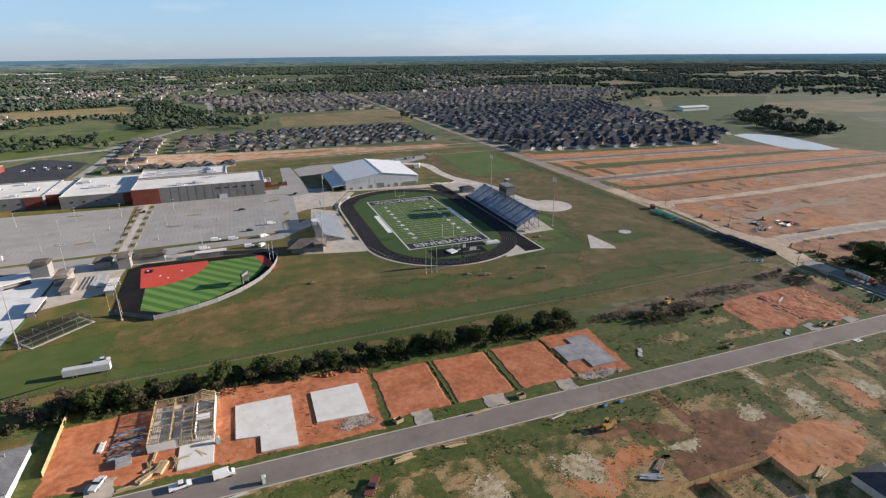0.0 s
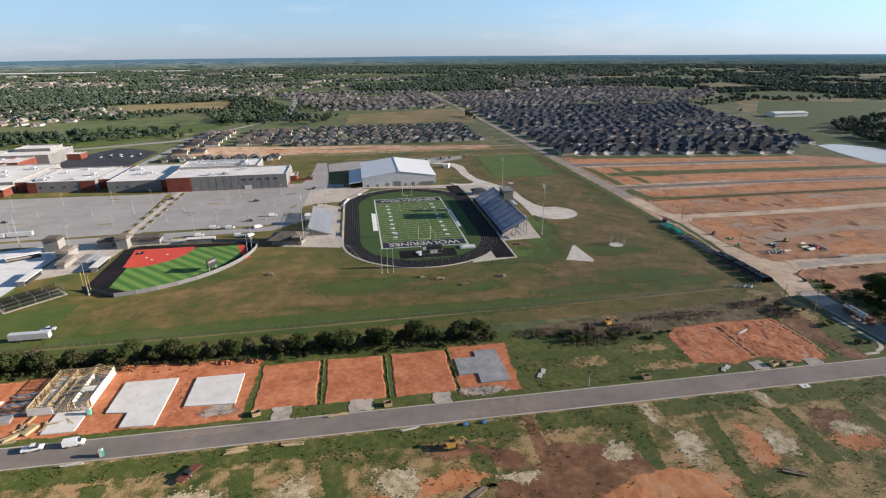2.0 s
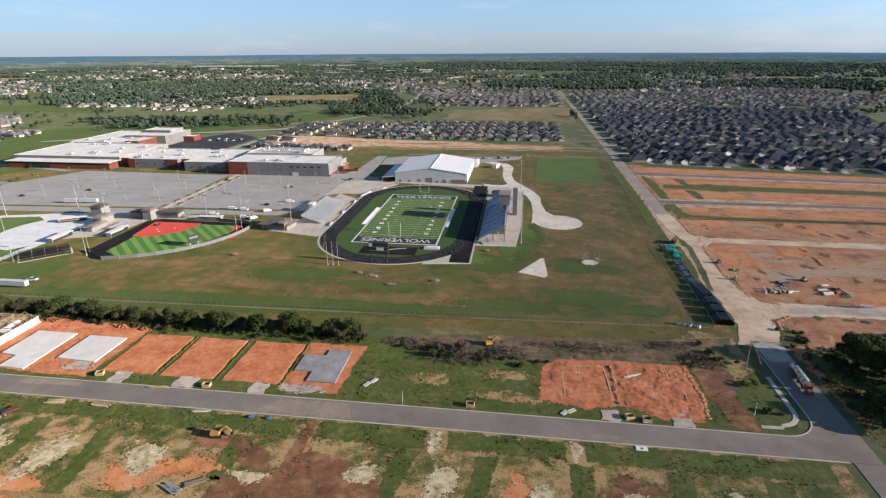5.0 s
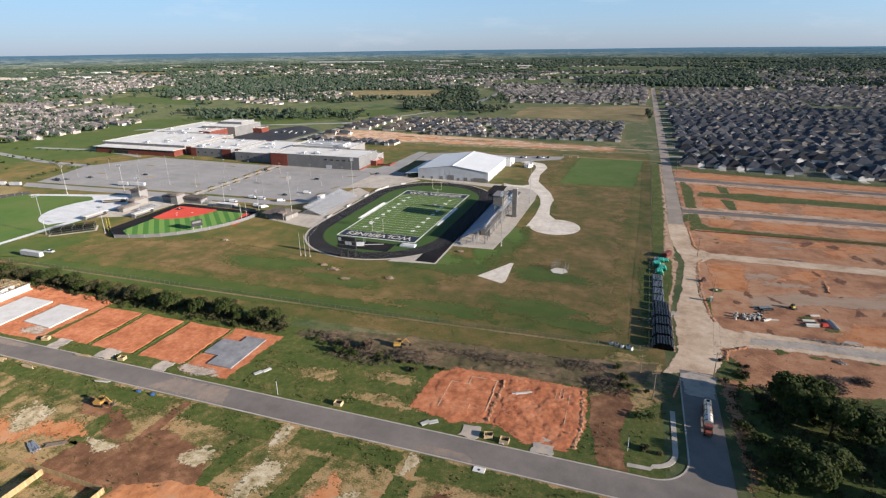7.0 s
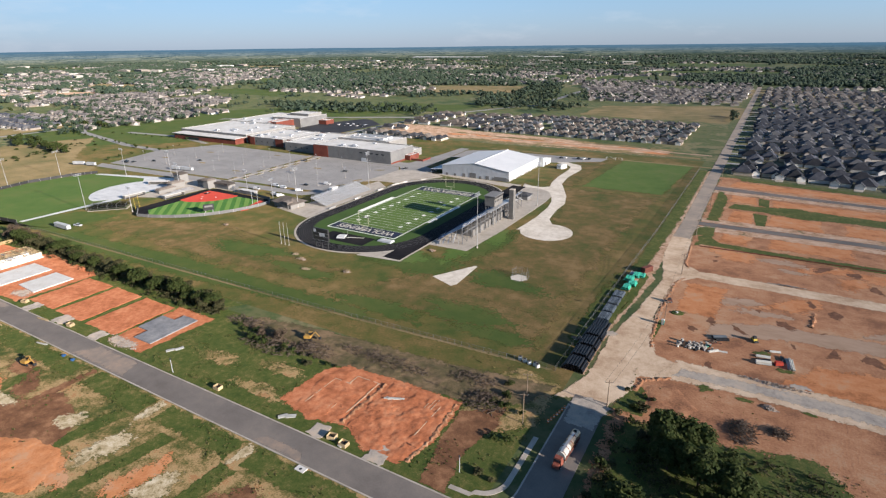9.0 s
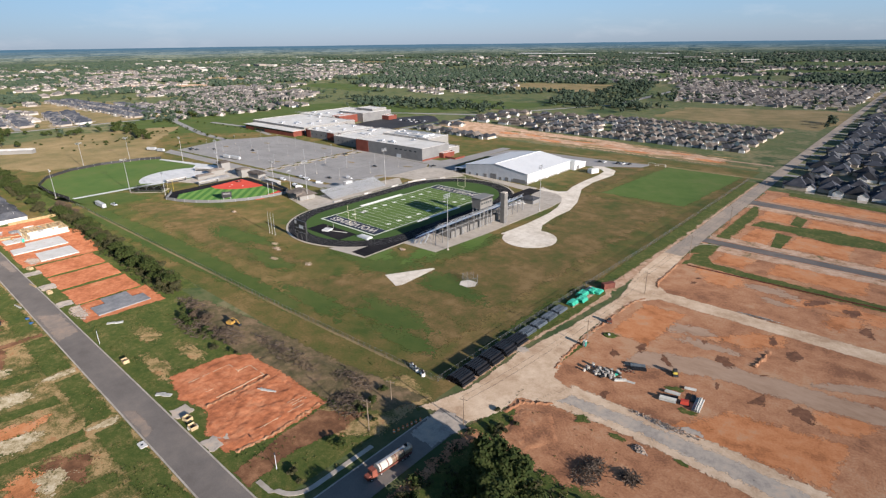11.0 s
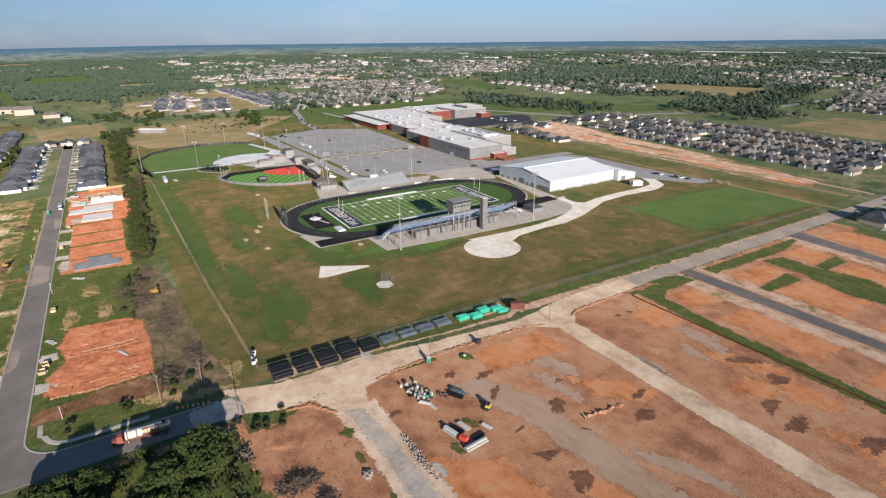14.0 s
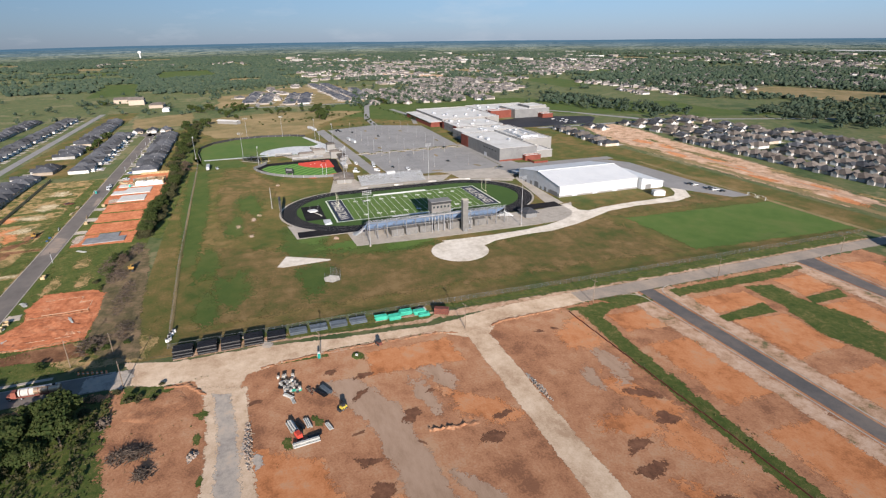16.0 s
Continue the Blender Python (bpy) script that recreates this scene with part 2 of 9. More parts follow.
M["red_brick"] = surf("red_brick", [(0.150, 0.042, 0.030), (0.19, 0.055, 0.038), (0.23, 0.070, 0.048)], 5, 1.2, 0.15, rough=0.85, bump=0.1)
M["brick_tan"] = surf("brick_tan", [(0.40, 0.33, 0.26), (0.50, 0.42, 0.34)], 4, 1, 0.15, rough=0.85, bump=0.1, vary=0.25)
M["glass"] = surf("glass", [(0.02, 0.03, 0.035), (0.03, 0.04, 0.05)], 4, 1, 0.3, rough=0.08, bump=0, spec=0.6)
M["steel"] = surf("steel", [(0.42, 0.42, 0.43), (0.55, 0.55, 0.56)], 4, 1, 0.2, rough=0.4, bump=0.03, metal=0.5)
M["dark_steel"] = surf("dark_steel", [(0.03, 0.03, 0.033), (0.05, 0.05, 0.052)], 4, 1, 0.2, rough=0.5, bump=0.03)
M["frame_steel"] = surf("frame_steel", [(0.20, 0.20, 0.205), (0.28, 0.28, 0.285)], 4, 1, 0.2, rough=0.5, bump=0.03, metal=0.4)
M["seat_blue"] = surf("seat_blue", [(0.16, 0.235, 0.37), (0.205, 0.285, 0.43)], 6, 1.5, 0.3, rough=0.5, bump=0.03, vary=0.12)
M["alu"] = surf("alu", [(0.50, 0.51, 0.52), (0.60, 0.60, 0.61)], 5, 1, 0.3, rough=0.4, bump=0.03, metal=0.4, vary=0.06)
M["yellow"] = surf("yellow", [(0.50, 0.39, 0.06), (0.58, 0.46, 0.09)], 3, 0.8, 0.2, rough=0.45, bump=0.02)
M["cream"] = surf("cream", [(0.62, 0.58, 0.42), (0.70, 0.66, 0.50)], 3, 0.8, 0.2, rough=0.45, bump=0.02)
M["pine"] = surf("pine", [(0.40, 0.295, 0.165), (0.54, 0.415, 0.25)], 2, 0.5, 0.1, rough=0.75, bump=0.08, vary=0.25)
M["fence_wood"] = surf("fence_wood", [(0.40, 0.285, 0.14), (0.51, 0.38, 0.20)], 3, 0.7, 0.15, rough=0.8, bump=0.1, vary=0.2)
M["old_wood"] = surf("old_wood", [(0.16, 0.12, 0.085), (0.26, 0.20, 0.15)], 2, 0.5, 0.1, rough=0.85, bump=0.15, vary=0.2)
M["house_wrap"] = surf("house_wrap", [(0.70, 0.69, 0.66), (0.78, 0.77, 0.75)], 3, 0.8, 0.2, rough=0.6, bump=0.05)
M["siding"] = surf("siding", [(0.42, 0.41, 0.395), (0.55, 0.54, 0.52)], 4, 1, 0.2, rough=0.7, bump=0.05, vary=0.4)
M["shingle"] = surf("shingle", [(0.046, 0.050, 0.060), (0.068, 0.071, 0.081), (0.098, 0.098, 0.104)], 5, 1.2, 0.25, rough=0.9, bump=0.2, vary=0.45)
M["shingle_brown"] = surf("shingle_brown", [(0.10, 0.085, 0.075), (0.14, 0.12, 0.105), (0.19, 0.165, 0.145)], 5, 1.2, 0.25, rough=0.9, bump=0.2, vary=0.4)
M["garage_white"] = surf("garage_white", [(0.66, 0.65, 0.63), (0.74, 0.73, 0.71)], 3, 0.8, 0.2, rough=0.5, bump=0.03)
M["pipe_black"] = surf("pipe_black", [(0.010, 0.010, 0.012), (0.018, 0.018, 0.021)], 3, 0.8, 0.2, rough=0.35, bump=0.02)
M["pipe_grey"] = surf("pipe_grey", [(0.075, 0.092, 0.11), (0.13, 0.155, 0.185)], 3, 0.8, 0.2, rough=0.55, bump=0.02, vary=0.3)
M["pipe_green"] = surf("pipe_green", [(0.05, 0.40, 0.27), (0.08, 0.50, 0.36)], 3, 0.8, 0.2, rough=0.4, bump=0.02, vary=0.12)
M["pipe_white"] = surf("pipe_white", [(0.42, 0.42, 0.39), (0.56, 0.55, 0.51)], 3, 0.8, 0.2, rough=0.55, bump=0.03, vary=0.22)
M["rust_red"] = surf("rust_red", [(0.13, 0.045, 0.034), (0.20, 0.068, 0.048)], 2, 0.6, 0.15, rough=0.7, bump=0.08)
M["cab_red"] = surf("cab_red", [(0.20, 0.060, 0.042), (0.30, 0.10, 0.07)], 2, 0.6, 0.15, rough=0.5, bump=0.05)
M["orange"] = surf("orange", [(0.62, 0.17, 0.04), (0.74, 0.24, 0.07)], 2, 0.6, 0.15, rough=0.45, bump=0.03)
M["car_white"] = surf("car_white", [(0.72, 0.72, 0.73), (0.80, 0.80, 0.80)], 3, 1, 0.3, rough=0.25, bump=0)
M["car_dark"] = surf("car_dark", [(0.02, 0.022, 0.026), (0.035, 0.036, 0.04)], 3, 1, 0.3, rough=0.25, bump=0)
M["car_blue"] = surf("car_blue", [(0.05, 0.13, 0.30), (0.07, 0.17, 0.36)], 3, 1, 0.3, rough=0.25, bump=0)
M["trailer_grey"] = surf("trailer_grey", [(0.44, 0.45, 0.46), (0.55, 0.56, 0.57)], 6, 1.5, 0.3, rough=0.5, bump=0.03)
M["teal"] = surf("teal", [(0.02, 0.22, 0.19), (0.03, 0.28, 0.24)], 3, 1, 0.3, rough=0.4, bump=0.02)
M["tyre"] = surf("tyre", [(0.018, 0.018, 0.018), (0.03, 0.03, 0.03)], 1, 0.3, 0.1, rough=0.85, bump=0.05)
M["bark"] = surf("bark", [(0.07, 0.055, 0.04), (0.13, 0.10, 0.075)], 2, 0.5, 0.1, rough=0.95, bump=0.3)
M["water"] = surf("water", [(0.56, 0.56, 0.54), (0.62, 0.61, 0.58)], 60, 14, 2.5, rough=0.35, bump=0.02, spec=0.3)
M["leaves"] = island("leaves", [(0.032, 0.052, 0.014), (0.052, 0.076, 0.020), (0.078, 0.098, 0.028), (0.055, 0.067, 0.021)], translucent=0.3)
M["dull_leaves"] = island("dull_leaves", [(0.035, 0.042, 0.018), (0.065, 0.065, 0.028), (0.095, 0.082, 0.04), (0.05, 0.055, 0.024)], translucent=0.2)
M["brown_leaves"] = island("brown_leaves", [(0.07, 0.052, 0.038), (0.11, 0.080, 0.055), (0.15, 0.11, 0.075)], translucent=0.1)
# the blue of distance haze is mixed into this leaf colour
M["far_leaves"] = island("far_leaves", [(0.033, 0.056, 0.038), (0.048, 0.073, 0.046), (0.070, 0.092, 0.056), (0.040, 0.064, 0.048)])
# bronze stands in for the low sun's golden glint on the tank
M["tank_metal"] = surf("tank_metal", [(0.50, 0.34, 0.22), (0.66, 0.52, 0.38)], 3, 0.8, 0.3, rough=0.28, bump=0.03, metal=0.75)
M["far_roof"] = island("far_roof", [(0.086, 0.084, 0.088), (0.175, 0.156, 0.143), (0.116, 0.108, 0.107), (0.28, 0.25, 0.225), (0.096, 0.091, 0.098), (0.37, 0.34, 0.31)])
M["far_dark_roof"] = island("far_dark_roof", [(0.036, 0.042, 0.056), (0.056, 0.062, 0.080), (0.115, 0.118, 0.130), (0.044, 0.050, 0.066), (0.075, 0.080, 0.096), (0.19, 0.185, 0.185)])
M["far_wall"] = island("far_wall", [(0.36, 0.31, 0.27), (0.50, 0.47, 0.44), (0.30, 0.25, 0.21), (0.68, 0.67, 0.65)])
M["dark_shingle"] = surf("dark_shingle", [(0.030, 0.034, 0.045), (0.046, 0.050, 0.064), (0.074, 0.077, 0.090)], 5, 1.2, 0.25, rough=0.9, bump=0.2, vary=0.6)
M["pale_siding"] = surf("pale_siding", [(0.46, 0.45, 0.43), (0.60, 0.59, 0.57)], 4, 1, 0.2, rough=0.7, bump=0.04, vary=0.3)
M["tuft"] = island("tuft", [(0.05, 0.085, 0.017), (0.075, 0.112, 0.023), (0.13, 0.135, 0.040), (0.30, 0.235, 0.11), (0.065, 0.10, 0.02)], translucent=0.35)
M["twigs"] = island("twigs", [(0.06, 0.045, 0.035), (0.12, 0.09, 0.07), (0.17, 0.13, 0.10)])
M["pale_twigs"] = island("pale_twigs", [(0.30, 0.235, 0.16), (0.42, 0.34, 0.24), (0.20, 0.15, 0.10)])
M["rubble"] = island("rubble", [(0.24, 0.20, 0.17), (0.34, 0.29, 0.25), (0.36, 0.23, 0.15), (0.44, 0.41, 0.37)])
M["digger_paint"] = surf("digger_paint", [(0.34, 0.19, 0.05), (0.50, 0.30, 0.07)], 2, 0.5, 0.15, rough=0.6, bump=0.05)
M["new_asphalt"] = surf("new_asphalt", [(0.115, 0.108, 0.104), (0.155, 0.140, 0.130), (0.22, 0.185, 0.158)], 22, 5, 0.4, rough=0.85, bump=0.1)
M["dusty_road"] = surf("dusty_road", [(0.255, 0.220, 0.190), (0.32, 0.270, 0.225), (0.41, 0.33, 0.26)], 18, 4, 0.5, rough=0.9, bump=0.1)
M["wire"] = chain_link("wire", (0.22, 0.23, 0.23), 0.84)
M["fence_steel"] = surf("fence_steel", [(0.16, 0.165, 0.165), (0.22, 0.22, 0.22)], 4, 1, 0.2, rough=0.55, bump=0, metal=0.3)
M["clods"] = island("clods", [(0.26, 0.085, 0.038), (0.40, 0.14, 0.06), (0.48, 0.20, 0.10)])
M["dark_wire"] = chain_link("dark_wire", (0.02, 0.022, 0.022), 0.45)
# mown stripes of the ball field's artificial grass
M["striped_turf"] = surf("striped_turf", [(0.05, 0.14, 0.025), (0.06, 0.155, 0.03)], 20, 5, 0.4)
_n, _l = M["striped_turf"].node_tree.nodes, M["striped_turf"].node_tree.links
_pos, _map, _sep = _n.new("ShaderNodeNewGeometry"), _n.new("ShaderNodeMapping"), _n.new("ShaderNodeSeparateXYZ")
_map.inputs["Rotation"].default_value = (0, 0, radians(-45))
_saw, _step, _mix = _n.new("ShaderNodeMath"), _n.new("ShaderNodeMath"), _n.new("ShaderNodeMix")
_saw.operation, _saw.inputs[1].default_value = "PINGPONG", 3.1
_step.operation, _step.inputs[1].default_value = "GREATER_THAN", 1.55
_mix.data_type = "RGBA"
_mix.inputs[7].default_value = (0.125, 0.225, 0.05, 1)
_ramp = [q for q in _n if q.bl_idname == "ShaderNodeValToRGB"][0]
_l.new(_pos.outputs["Position"], _map.inputs["Vector"])
_l.new(_map.outputs["Vector"], _sep.inputs[0])
_l.new(_sep.outputs["X"], _saw.inputs[0])
_l.new(_saw.outputs[0], _step.inputs[0])
_l.new(_step.outputs[0], _mix.inputs[0])
_l.new(_ramp.outputs["Color"], _mix.inputs[6])
_l.new(_mix.outputs[2], _n["Principled BSDF"].inputs["Base Color"])

# ---- building tools ----
class Geo:
    """Collects vertices and faces of one mesh."""

    def __init__(self):
        self.v, self.f = [], []

    def face(self, *pts):
        i = len(self.v)
        self.v += [tuple(p) for p in pts]
        self.f.append(tuple(range(i, i + len(pts))))
        return self

    def box(self, x0, y0, z0, x1, y1, z1, rz=0.0, about=None):
        i = len(self.v)
        pts = [(x0, y0, z0), (x1, y0, z0), (x1, y1, z0), (x0, y1, z0), (x0, y0, z1), (x1, y0, z1), (x1, y1, z1), (x0, y1, z1)]
        if rz:
            cx, cy = about or ((x0 + x1) / 2, (y0 + y1) / 2)
            c, s = math.cos(radians(rz)), math.sin(radians(rz))
            pts = [(cx + (x - cx) * c - (y - cy) * s, cy + (x - cx) * s + (y - cy) * c, z) for x, y, z in pts]
        self.v += pts
        self.f += [(i + a, i + b, i + c, i + d) for a, b, c, d in ((0, 3, 2, 1), (4, 5, 6, 7), (0, 1, 5, 4), (1, 2, 6, 5), (2, 3, 7, 6), (3, 0, 4, 7))]
        return self

    def prism(self, poly, z0, z1, inset=0.0, bottom=False):
        """A polygon, in order, from z0 to z1; inset narrows the top towards the middle."""
        if sum(poly[k - 1][0] * poly[k][1] - poly[k][0] * poly[k - 1][1] for k in range(len(poly))) < 0:
            poly = poly[::-1]
        i, n = len(self.v), len(poly)
        cx, cy = sum(p[0] for p in poly) / n, sum(p[1] for p in poly) / n
        top = []
        for x, y in poly:
            d = math.hypot(x - cx, y - cy) or 1
            top.append((x - (x - cx) / d * inset, y - (y - cy) / d * inset, z1))
        self.v += [(x, y, z0) for x, y in poly] + top
        self.f += [(i + k, i + (k + 1) % n, i + n + (k + 1) % n, i + n + k) for k in range(n)]
        self.f.append(tuple(i + n + k for k in range(n)))
        if bottom:
            self.f.append(tuple(i + n - 1 - k for k in range(n)))
        return self

    def tube(self, a, b, r0, r1=None, n=8, caps=True):
        r1 = r0 if r1 is None else r1
        a, b = Vector(a), Vector(b)
        w = (b - a).normalized()
        u = w.orthogonal().normalized()
        t = w.cross(u)
        i = len(self.v)
        for p, r in ((a, r0), (b, r1)):
            self.v += [tuple(p + (u * math.cos(2 * math.pi * k / n) + t * math.sin(2 * math.pi * k / n)) * r) for k in range(n)]
        self.f += [(i + k, i + (k + 1) % n, i + n + (k + 1) % n, i + n + k) for k in range(n)]
        if caps:
            self.f += [tuple(i + n - 1 - k for k in range(n)), tuple(i + n + k for k in range(n))]
        return self

    def pipe(self, pts, r, n=4):
        """One tube along a line of points."""
        i = len(self.v)
        for k, p in enumerate(pts):
            w = (Vector(pts[min(k + 1, len(pts) - 1)]) - Vector(pts[max(k - 1, 0)])).normalized()
            u = w.orthogonal().normalized()
            t = w.cross(u)
            self.v += [tuple(Vector(p) + (u * math.cos(2 * math.pi * j / n) + t * math.sin(2 * math.pi * j / n)) * r) for j in range(n)]
        for k in range(len(pts) - 1):
            self.f += [(i + k * n + j, i + k * n + (j + 1) % n, i + (k + 1) * n + (j + 1) % n, i + (k + 1) * n + j) for j in range(n)]
        return self

    def ridge(self, pts, h, rng, wide=1.0):
        """A low uneven ridge along a line."""
        rows = []
        for (x0, y0), (x1, y1) in zip(pts, pts[1:]):
            d = math.hypot(x1 - x0, y1 - y0)
            n = max(2, int(d / 0.8))
            ux, uy = -(y1 - y0) / d, (x1 - x0) / d
            for k in range(n + 1):
                q, off = k / n, rng.uniform(-0.35, 0.35) * wide
                x, y = x0 + (x1 - x0) * q + ux * off, y0 + (y1 - y0) * q + uy * off
                w, z = rng.uniform(0.5, 1.2) * wide, h * rng.uniform(0.15, 1.1)
                rows.append([(x - ux * w * 1.3, y - uy * w * 1.3, -0.02), (x - ux * w * 0.3, y - uy * w * 0.3, z), (x + ux * w * 0.3, y + uy * w * 0.3, z * rng.uniform(0.6, 1)), (x + ux * w * 1.3, y + uy * w * 1.3, -0.02)])
        base = len(self.v)
        for r in rows:
            self.v += r
        for k in range(len(rows) - 1):
            for c in range(3):
                p = base + 4 * k + c
                self.f.append((p, p + 4, p + 5, p + 1))
        return self

    def lump(self, c, r, rng, squash=1.0):
        """An uneven low-poly clump."""
        i = len(self.v)
        for x, y, z in ICO_V:
            k = r * rng.uniform(0.72, 1.22)
            self.v.append((c[0] + x * k, c[1] + y * k, c[2] + z * k * squash))
        self.f += [(i + a, i + b, i + d) for a, b, d in ICO_F]
        return self

    def mesh(self, name, material, smooth=False):
        me = bpy.data.meshes.new(name)
        me.from_pydata(self.v, [], self.f)
        for m in (material if isinstance(material, (list, tuple)) else [material]):
            me.materials.append(m)
        if smooth:
            me.shade_smooth()
        me.update()
        return me


def _ico():
    bm = bmesh.new()
    bmesh.ops.create_icosphere(bm, subdivisions=1, radius=1)
    bm.verts.ensure_lookup_table()
    out = [tuple(v.co) for v in bm.verts], [tuple(v.index for v in f.verts) for f in bm.faces]
    bm.free()
    return out


ICO_V, ICO_F = _ico()


def thing(name, label, category, x=0, y=0, z=0, rz=0, group="", kind=""):
    ob = new(name)
    ob.empty_display_size = 0.5
    ob.matrix_basis = pose(x, y, z, 0, 0, rz)
    return tagged(ob, label, category, group, kind)


def part(name, geo, material, parent, label="", smooth=False):
    ob = new(name, geo.mesh(name, material, smooth) if isinstance(geo, Geo) else geo)
    ob.parent = parent
    if label:
        ob["label"] = label
    return ob


def solid(name, geo, material, label, category, kind="", group="", smooth=False):
    return tagged(new(name, geo.mesh(name, material, smooth)), label, category, group, kind)


def ragged(poly, amp, step, seed=0):
    """The outline with uneven edges."""
    rng, out = random.Random(seed), []
    for k, (x0, y0) in enumerate(poly):
        x1, y1 = poly[(k + 1) % len(poly)]
        n = max(1, int(math.hypot(x1 - x0, y1 - y0) / step))
        for j in range(n):
            t = j / n
            out.append((x0 + (x1 - x0) * t + rng.uniform(-amp, amp), y0 + (y1 - y0) * t + rng.uniform(-amp, amp)))
    return out


def rect(x0, y0, x1, y1):
    return [(x0, y0), (x1, y0), (x1, y1), (x0, y1)]


class Round(list):
    """An outline that bulges evenly round its middle."""


def blob(x, y, rx, ry, amp, seed, n=28, turn=0.0):
    rng, out = random.Random(seed), Round()
    c, s = math.cos(radians(turn)), math.sin(radians(turn))
    ph = [rng.uniform(0, 6.28) for _ in range(4)]
    for k in range(n):
        a = 2 * math.pi * k / n
        r = 1 + amp * (math.sin(2 * a + ph[0]) * 0.5 + math.sin(3 * a + ph[1]) * 0.4 + math.sin(5 * a + ph[2]) * 0.25) + rng.uniform(-amp, amp) * 0.35
        u, v = rx * r * math.cos(a), ry * r * math.sin(a)
        out.append((x + u * c - v * s, y + u * s + v * c))
    return out


def sheet(name, polys, z, material, label, category="ground", inset=0.0):
    """A level of the ground, z above it, kept as one piece of the setting."""
    g = Geo()
    for p in polys:
        g.prism(p, -0.05, z, inset)
    return solid(name, g, M[material], label, category, "structure")


def soften(material):
    """A copy whose outline frays into the ground below, by the sheet's own edge weight and noise."""
    m = material.copy()
    m.name = material.name + "_frayed"
    n, l = m.node_tree.nodes, m.node_tree.links
    att, pos = n.new("ShaderNodeAttribute"), n.new("ShaderNodeNewGeometry")
    att.attribute_name = "inner_weight"
    add = None
    for size, w in ((7.0, 2.0), (1.8, 2.1), (0.55, 1.6)):
        t = n.new("ShaderNodeTexNoise")
        t.inputs["Scale"].default_value, t.inputs["Detail"].default_value = 1 / size, 3.0
        l.new(pos.outputs["Position"], t.inputs["Vector"])
        k, mid = n.new("ShaderNodeMath"), n.new("ShaderNodeMath")
        mid.operation, mid.inputs[1].default_value = "SUBTRACT", 0.5
        k.operation, k.inputs[1].default_value, k.inputs[2].default_value = "MULTIPLY_ADD", w, 0.0
        l.new(t.outputs["Fac"], mid.inputs[0])
        l.new(mid.outputs[0], k.inputs[0])
        if add:
            l.new(add, k.inputs[2])
        add = k.outputs[0]
    total, cut = n.new("ShaderNodeMath"), n.new("ShaderNodeMapRange")
    total.operation, total.inputs[1].default_value = "MULTIPLY_ADD", 1.6
    l.new(att.outputs["Fac"], total.inputs[0])
    l.new(add, total.inputs[2])
    cut.interpolation_type = "SMOOTHSTEP"
    cut.inputs["From Min"].default_value, cut.inputs["From Max"].default_value = 0.55, 0.75
    l.new(total.outputs[0], cut.inputs["Value"])
    tr, mix = n.new("ShaderNodeBsdfTransparent"), n.new("ShaderNodeMixShader")
    l.new(cut.outputs["Result"], mix.inputs["Fac"])
    l.new(tr.outputs["BSDF"], mix.inputs[1])
    l.new(n["Principled BSDF"].outputs["BSDF"], mix.inputs[2])
    l.new(mix.outputs["Shader"], n["Material Output"].inputs["Surface"])
    return m


FRAYED = {}


def soft_sheet(name, polys, z, material, label, category="ground", wide=3.0):
    """A level of the ground whose outline thins out over some metres."""
    if material not in FRAYED:
        FRAYED[material] = soften(M[material])
    g, edge = Geo(), []
    for lift, poly in enumerate(polys):
        round_shape = isinstance(poly, Round)
        if round_shape:
            cx, cy = sum(p[0] for p in poly) / len(poly), sum(p[1] for p in poly) / len(poly)
            poly = [(cx + (x - cx) * 1.3, cy + (y - cy) * 1.3) for x, y in poly]
        if sum(poly[k - 1][0] * poly[k][1] - poly[k][0] * poly[k - 1][1] for k in range(len(poly))) < 0:
            poly = poly[::-1]
        pts = []
        area = abs(sum(poly[k - 1][0] * poly[k][1] - poly[k][0] * poly[k - 1][1] for k in range(len(poly)))) / 2
        w = min(wide, 0.72 * area / sum(math.dist(poly[k - 1], poly[k]) for k in range(len(poly))))
        for k, (x0, y0) in enumerate(poly):
            x1, y1 = poly[(k + 1) % len(poly)]
            n = max(1, int(math.hypot(x1 - x0, y1 - y0) / max(4.0, w * 2)))
            pts += [Vector((x0 + (x1 - x0) * j / n, y0 + (y1 - y0) * j / n)) for j in range(n)]
        star, mid = round_shape, sum(pts, Vector((0, 0))) / len(pts)
        i, n = len(g.v), len(pts)
        g.v += [(p.x, p.y, z + 0.0006 * lift) for p in pts]
        edge += [0.0] * n
        for k, p in enumerate(pts):
            a, b = (p - pts[k - 1]), (pts[(k + 1) % n] - p)
            d = Vector((-a.y, a.x)).normalized() + Vector((-b.y, b.x)).normalized()
            d = d.normalized() if d.length > 0.2 else Vector((-a.y, a.x)).normalized()
            q = p + d * w
            if star:
                q = p.lerp(mid, 0.8)
            g.v.append((q.x, q.y, z + 0.0006 * lift))
            edge.append(1.0)
        g.f += [(i + k, i + (k + 1) % n, i + n + (k + 1) % n, i + n + k) for k in range(n)]
        g.f.append(tuple(i + n + k for k in range(n)))
    ob = solid(name, g, FRAYED[material], label, category, "structure")
    ob.data.attributes.new("inner_weight", "FLOAT", "POINT").data.foreach_set("value", edge)
    return ob

# ---- ground and roads ----
g = Geo()
R = 7000
g.face((-R, -R, 0), (R, -R, 0), (R, R, 0), (-R, R, 0))
solid("ground", g, M["land"], "rolling farmland with green and dry fields", "ground", "structure")

